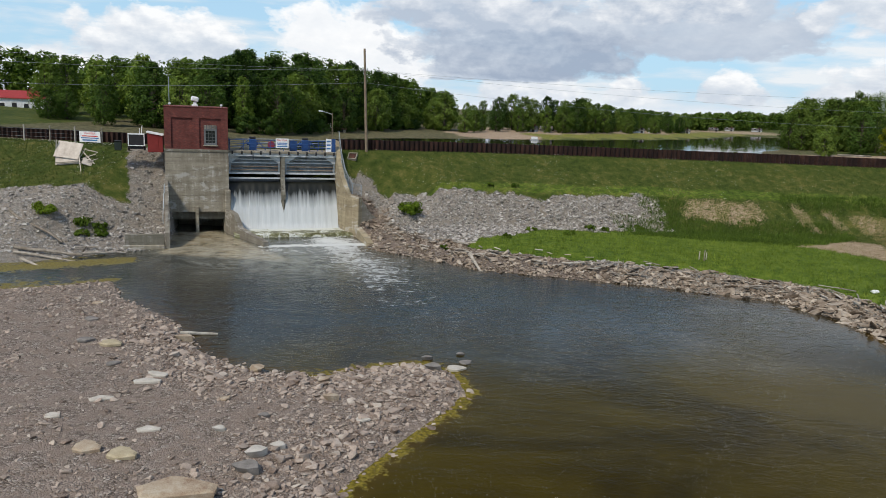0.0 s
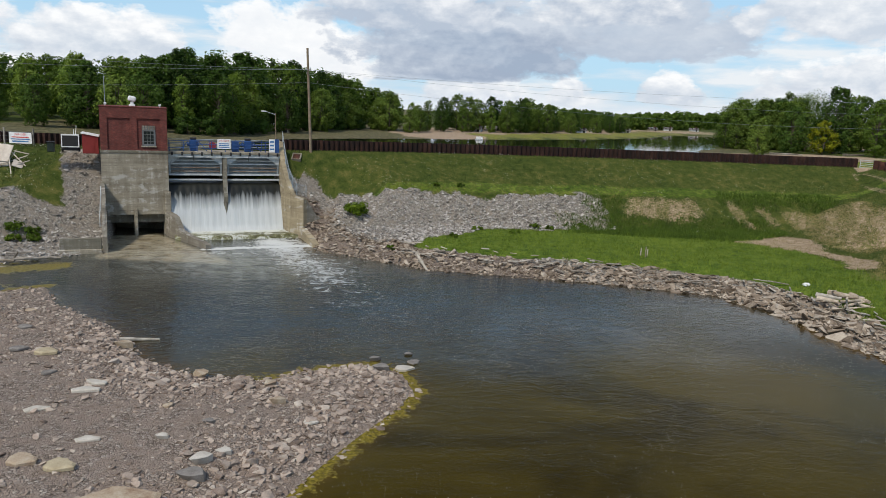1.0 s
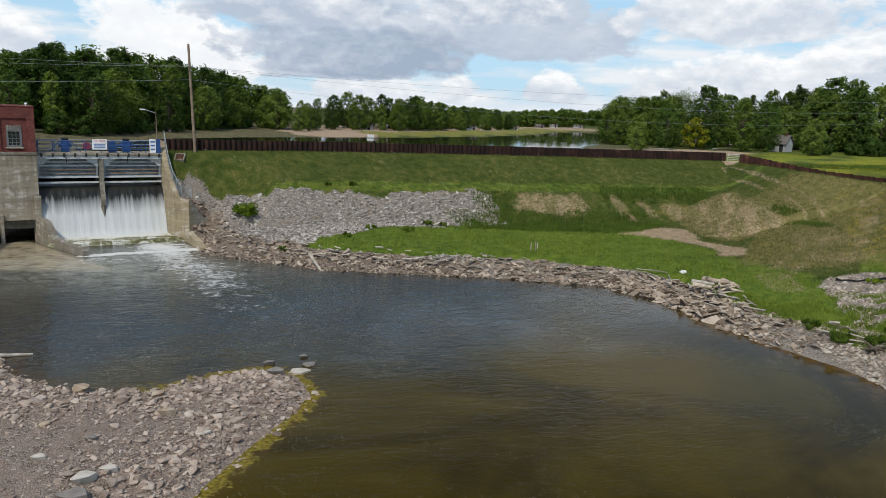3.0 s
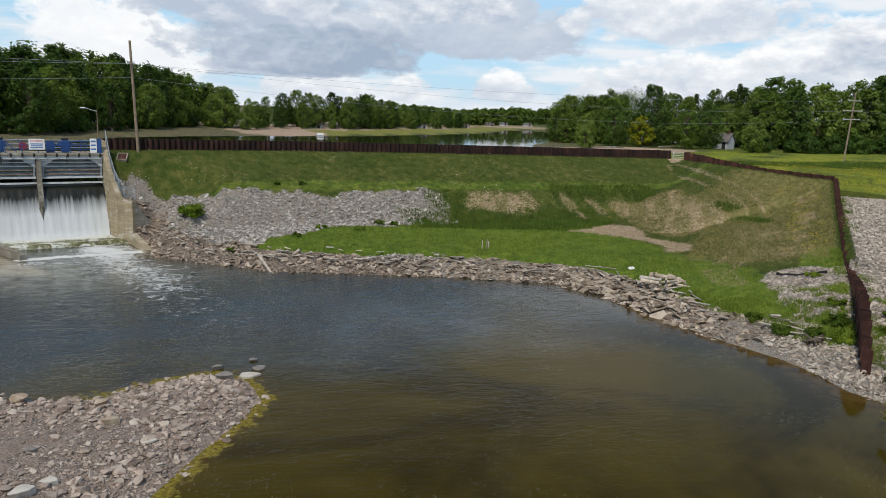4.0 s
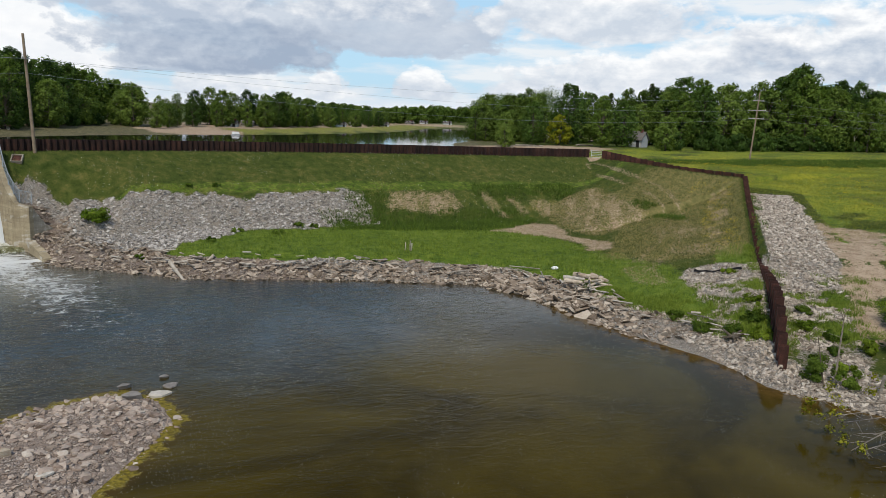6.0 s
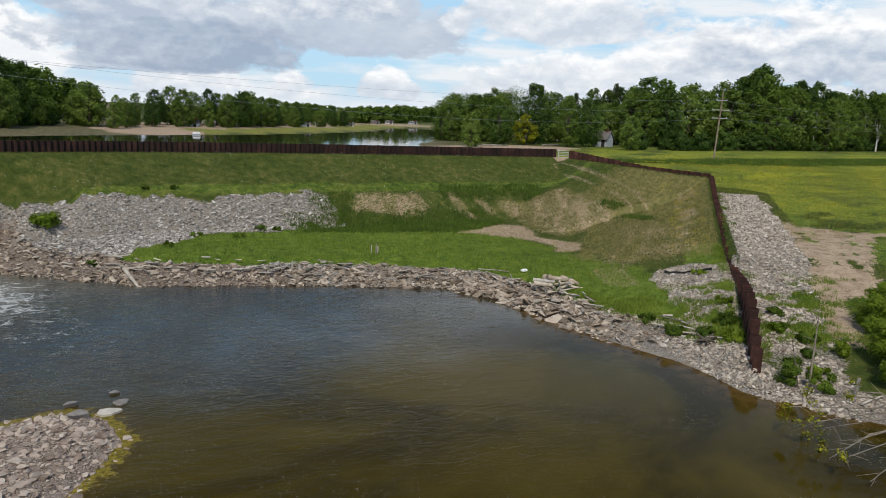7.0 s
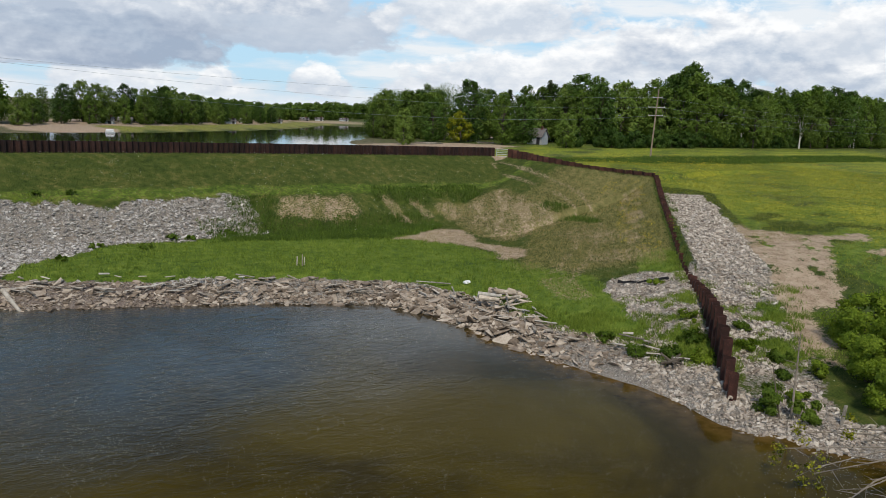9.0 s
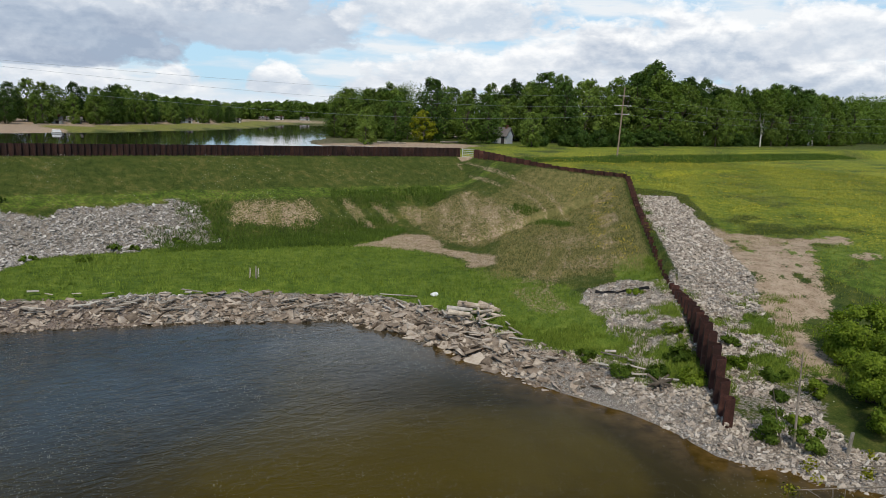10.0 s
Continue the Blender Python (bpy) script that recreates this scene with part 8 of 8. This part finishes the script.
def message_board():
    b = thing("message_board", "black solar message board in a white frame", "road sign", DAM @ Matrix.Translation((-5.35, 2.3, 7.6)))
    part("panel", boxes((-0.66, 0.66, 0.0, 0.12, 0.5, 1.5), bev=0.01), M_BLACK, b)
    part("frame", boxes((-0.74, -0.66, -0.03, 0.14, 0.42, 1.62), (0.66, 0.74, -0.03, 0.14, 0.42, 1.62), (-0.66, 0.66, -0.03, 0.14, 1.5, 1.62), (-0.66, 0.66, -0.03, 0.14, 0.42, 0.5)), M_WHITE, b)
    part("base_box", boxes((-0.6, 0.6, 0.1, 0.9, 0.12, 0.42), bev=0.03), M_BLACK, b)
    for x in (-0.7, 0.7):
        w = bmesh.new()
        bar(w, (x - 0.08, 0.5, 0.22), (x + 0.08, 0.5, 0.22), 0.22, sides=16)
        part("wheel", w, M_BLACK, b)
    m = bmesh.new()
    bar(m, (0.45, 0.2, 1.5), (0.55, 0.2, 2.4), 0.03)
    bar(m, (0.3, 0.2, 1.5), (0.3, 0.2, 2.1), 0.03)
    part("mast", m, M_WHITE, b)
    bin_ = thing("refuse_bin", "dark green lidded refuse bin", "bin", DAM @ Matrix.Translation((-6.95, 2.3, 7.58)))
    part("bin_body", boxes((-0.3, 0.3, -0.3, 0.3, 0.0, 0.85), bev=0.05), plain("dark_green_plastic", (0.012, 0.022, 0.016), 0.5), bin_)
    part("bin_lid", boxes((-0.33, 0.33, -0.34, 0.33, 0.86, 0.95), bev=0.02), M_BLACK, bin_)


message_board()


def broken_hut():
    h = thing("broken_hut", "collapsed wooden stand of grey boards on the grass slope", "debris", Matrix.Translation((-39.2, 69.2, gz(-39.2, 69.2))))
    M_PALE = mottled("pale_plywood", [(0.35, (0.38, 0.33, 0.28)), (0.65, (0.60, 0.55, 0.49))], 2, 20, 0.85, 0.3, 0.01)
    for (w, d, z), loc, rot in (((1.35, 0.85, 0.04), (-0.1, 0.3, 1.35), (62, 4, -8)), ((1.25, 0.6, 0.04), (-0.1, 0.05, 0.55), (70, -6, -5)), ((0.45, 0.4, 0.04), (2.2, -0.6, 0.35), (40, 20, 25))):
        bm = boxes((-w, w, -d, d, -z, z), bev=0.01)
        bm.transform(pose(*loc, *rot))
        part("board", bm, M_PALE, h)
    for a, b, r in (((-1.5, 0.4, 0.2), (-1.35, 0.5, 2.3), 0.07), ((-1.2, -0.2, 0.1), (2.6, -0.5, 0.5), 0.06), ((1.0, 0.6, 1.4), (2.9, -0.6, 0.2), 0.05), ((0.9, 0.5, 0.5), (2.6, 0.4, 1.1), 0.05), ((1.2, -0.2, 0.8), (2.4, -2.2, -0.4), 0.05), ((1.3, 0.5, 1.5), (2.5, 0.9, 1.2), 0.05), ((0.6, 0.4, 0.2), (1.5, 0.6, 1.6), 0.05), ((2.0, -0.8, 0.3), (3.1, -0.2, 0.7), 0.04)):
        bm = bmesh.new()
        beam(bm, a, b, r * 1.6, r * 1.6)
        part("timber", bm, M_PALE if r < 0.06 else M_WOODGREY, h)


broken_hut()
dr = thing("drain_box", "rusty grate in a low concrete drain box on the slope", "drain", Matrix.Translation(on_ground(-12.6, 76.0)) @ Matrix.Rotation(radians(28), 4, "X") @ Matrix.Scale(0.62, 4))
part("kerb", boxes((-0.75, -0.6, -1.0, 0.9, -0.2, 0.28), (0.6, 0.75, -1.0, 0.9, -0.2, 0.28), (-0.6, 0.6, -1.0, -0.85, -0.2, 0.25), (-0.6, 0.6, 0.75, 0.9, -0.2, 0.28)), M_CONC, dr)
part("grate", boxes((-0.6, 0.6, -0.85, 0.75, -0.05, 0.12)), M_RUST, dr)
for x in (-0.4, 0.3):
    bm = bmesh.new()
    bar(bm, (x, 1.0, 0), (x, 1.3, 1.2), 0.03)
    part("marker_rod", bm, M_RUST, dr)


# ---- far shore: houses, lamp, raft, docks ----
M_ROOF_R = plain("red_metal_roof", (0.30, 0.03, 0.025), 0.5)
M_ROOF_G = plain("grey_shingles", (0.12, 0.11, 0.105), 0.85)
M_ROOF_B = plain("brown_shingles", (0.13, 0.085, 0.06), 0.85)
M_SIDING = plain("white_siding", (0.62, 0.64, 0.66), 0.7)
M_SIDING_G = plain("grey_siding", (0.34, 0.36, 0.38), 0.7)
M_SIDING_D = plain("tan_siding", (0.30, 0.27, 0.22), 0.7)


def house(x, y, w, d, hgt, rot, wall, roof, label, z=None, pitch=0.35):
    h = thing("house", label, "house", Matrix.Translation((x, y, gz(x, y) - 0.1 if z is None else z)) @ Matrix.Rotation(radians(rot), 4, "Z"), "houses by the lake")
    top = hgt + d * pitch
    bm = bmesh.new()
    prism(bm, [(-w / 2, -d / 2, -0.5), (-w / 2, d / 2, -0.5), (-w / 2, d / 2, hgt), (-w / 2, 0, top), (-w / 2, -d / 2, hgt)], (1, 0, 0), w)
    part("house_body", bm, wall, h)
    for s in (-1, 1):
        bm = bmesh.new()
        prism(bm, [(-w / 2 - 0.3, s * (d / 2 + 0.35), hgt - 0.35 * pitch + 0.02), (-w / 2 - 0.3, 0, top + 0.02), (-w / 2 - 0.3, 0, top + 0.16), (-w / 2 - 0.3, s * (d / 2 + 0.35), hgt - 0.35 * pitch + 0.16)], (1, 0, 0), w + 0.6)
        part("roof", bm, roof, h)
    n = max(2, int(w / 2.2))
    for k in range(n):
        cx = -w / 2 + (k + 0.5) * w / n
        if k == n // 2:
            part("door", boxes((cx - 0.45, cx + 0.45, -d / 2 - 0.04, -d / 2 + 0.02, 0.0, 2.0)), M_BLACK, h)
        else:
            win = part("window", boxes((cx - 0.55, cx + 0.55, -d / 2 - 0.04, -d / 2 + 0.02, 0.9, 2.0)), M_WHITE, h)
            part("pane", boxes((cx - 0.45, cx + 0.45, -d / 2 - 0.05, -d / 2 - 0.03, 1.0, 1.9)), M_GLASS, win)
    win = part("window", boxes((-w / 2 - 0.04, -w / 2 + 0.02, -0.5, 0.5, 0.9, 2.0)), M_WHITE, h)
    part("pane", boxes((-w / 2 - 0.06, -w / 2 - 0.03, -0.4, 0.4, 1.0, 1.9)), M_GLASS, win)
    part("chimney", boxes((w * 0.2, w * 0.2 + 0.6, -0.3, 0.3, hgt, top + 0.7)), M_BRICK, h)
    return h


house(-95.5, 150.0, 11.0, 6.5, 2.9, 18, M_SIDING, M_ROOF_R, "white house with a red metal roof on the west hill", 8.3, 0.22)
house(110.3, 160.0, 4.0, 3.4, 2.0, -62, M_SIDING_G, M_ROOF_G, "small grey gabled house among the trees", None, 0.55)
house(-33.0, 172.0, 4.0, 3.2, 0.7, 10, M_SIDING_D, M_ROOF_B, "low brown lake hut below the wood", None, 0.25)
for k, (x, y, w) in enumerate(((17.0, 238.0, 3.2), (22.0, 243.0, 3.6), (62.0, 292.0, 4.0), (71.0, 306.0, 3.6), (91.0, 334.0, 4.6), (124.0, 400.0, 4.6), (139.0, 420.0, 4.6), (158.0, 431.0, 5.0))):
    house(x, y, w, 2.4, 1.0, -20 + 15 * (k % 3), M_SIDING_D if k % 4 == 1 else M_SIDING, M_ROOF_G, "small pale house on the far lake shore")


def street_lamp():
    s = thing("street_lamp", "grey street lamp with a long arm on the lake shore", "street lamp", Matrix.Translation(on_ground(-29.8, 150.5)))
    bm = bmesh.new()
    bar(bm, (0, 0, -0.3), (0, 0, 5.2), 0.11, 0.07, 10)
    part("pole_shaft", bm, M_POLE, s)
    bm = bmesh.new()
    bar(bm, (0, 0, 4.9), (-2.0, 0, 5.5), 0.05)
    part("arm", bm, M_STEEL_W, s)
    bm = boxes((-2.9, -1.95, -0.2, 0.2, 5.38, 5.62), bev=0.08)
    part("lamp_head", bm, M_WHITE, s)


street_lamp()
raft = thing("pontoon_raft", "small white pontoon boat floating on the lake", "boat", Matrix.Translation((14.8, 194.5, LAKE)) @ Matrix.Scale(0.62, 4))
for y in (-0.9, 0.9):
    bm = bmesh.new()
    bar(bm, (-1.6, y, 0.1), (1.6, y, 0.1), 0.28, sides=12)
    part("pontoon", bm, M_STEEL_W, raft)
part("deck", boxes((-1.6, 1.6, -1.2, 1.2, 0.36, 0.48)), M_WOODGREY, raft)
part("canopy", boxes((-1.3, 1.3, -1.1, 1.1, 0.9, 1.3), bev=0.1), M_WHITE, raft)
part("side_panel", boxes((-1.5, 1.5, -1.15, -1.05, 0.48, 0.9)), M_WHITE, raft)
for x, y, L, r in ((64.0, 152.0, 7.0, 20), (67.0, 148.0, 6.0, 10), (80.0, 160.0, 6.5, -15), (96.0, 161.0, 5.0, 5)):
    d = thing("dock_section", "pale wooden dock section hauled out on the shore", "dock", Matrix.Translation(on_ground(x, y, 0.3)) @ Matrix.Rotation(radians(r), 4, "Z"), "dock sections")
    for k in range(8):
        part("board", boxes((-L / 2 + k * L / 8, -L / 2 + (k + 0.92) * L / 8, -0.6, 0.6, 0.0, 0.08)), M_DRIFT, d)
    part("stringer", boxes((-L / 2, L / 2, -0.5, -0.4, -0.3, 0.0)), M_WOODGREY, d)
    part("stringer", boxes((-L / 2, L / 2, 0.4, 0.5, -0.3, 0.0)), M_WOODGREY, d)
gate = thing("field_gate", "grey tubular field gate across the gap in the wall", "gate", Matrix.Translation((53.75, 88.3, 7.85)) @ Matrix.Rotation(math.atan2(-1.0, 1.2), 4, "Z"))
for k in range(5):
    bm = bmesh.new()
    bar(bm, (0.05, 0, 0.2 + 0.22 * k), (1.5, 0, 0.2 + 0.22 * k), 0.025)
    part("gate_bar", bm, M_STEEL_W, gate)
for x in (0.05, 1.5):
    bm = bmesh.new()
    bar(bm, (x, 0, -0.3), (x, 0, 1.2), 0.04)
    part("gate_post", bm, M_STEEL_W, gate)
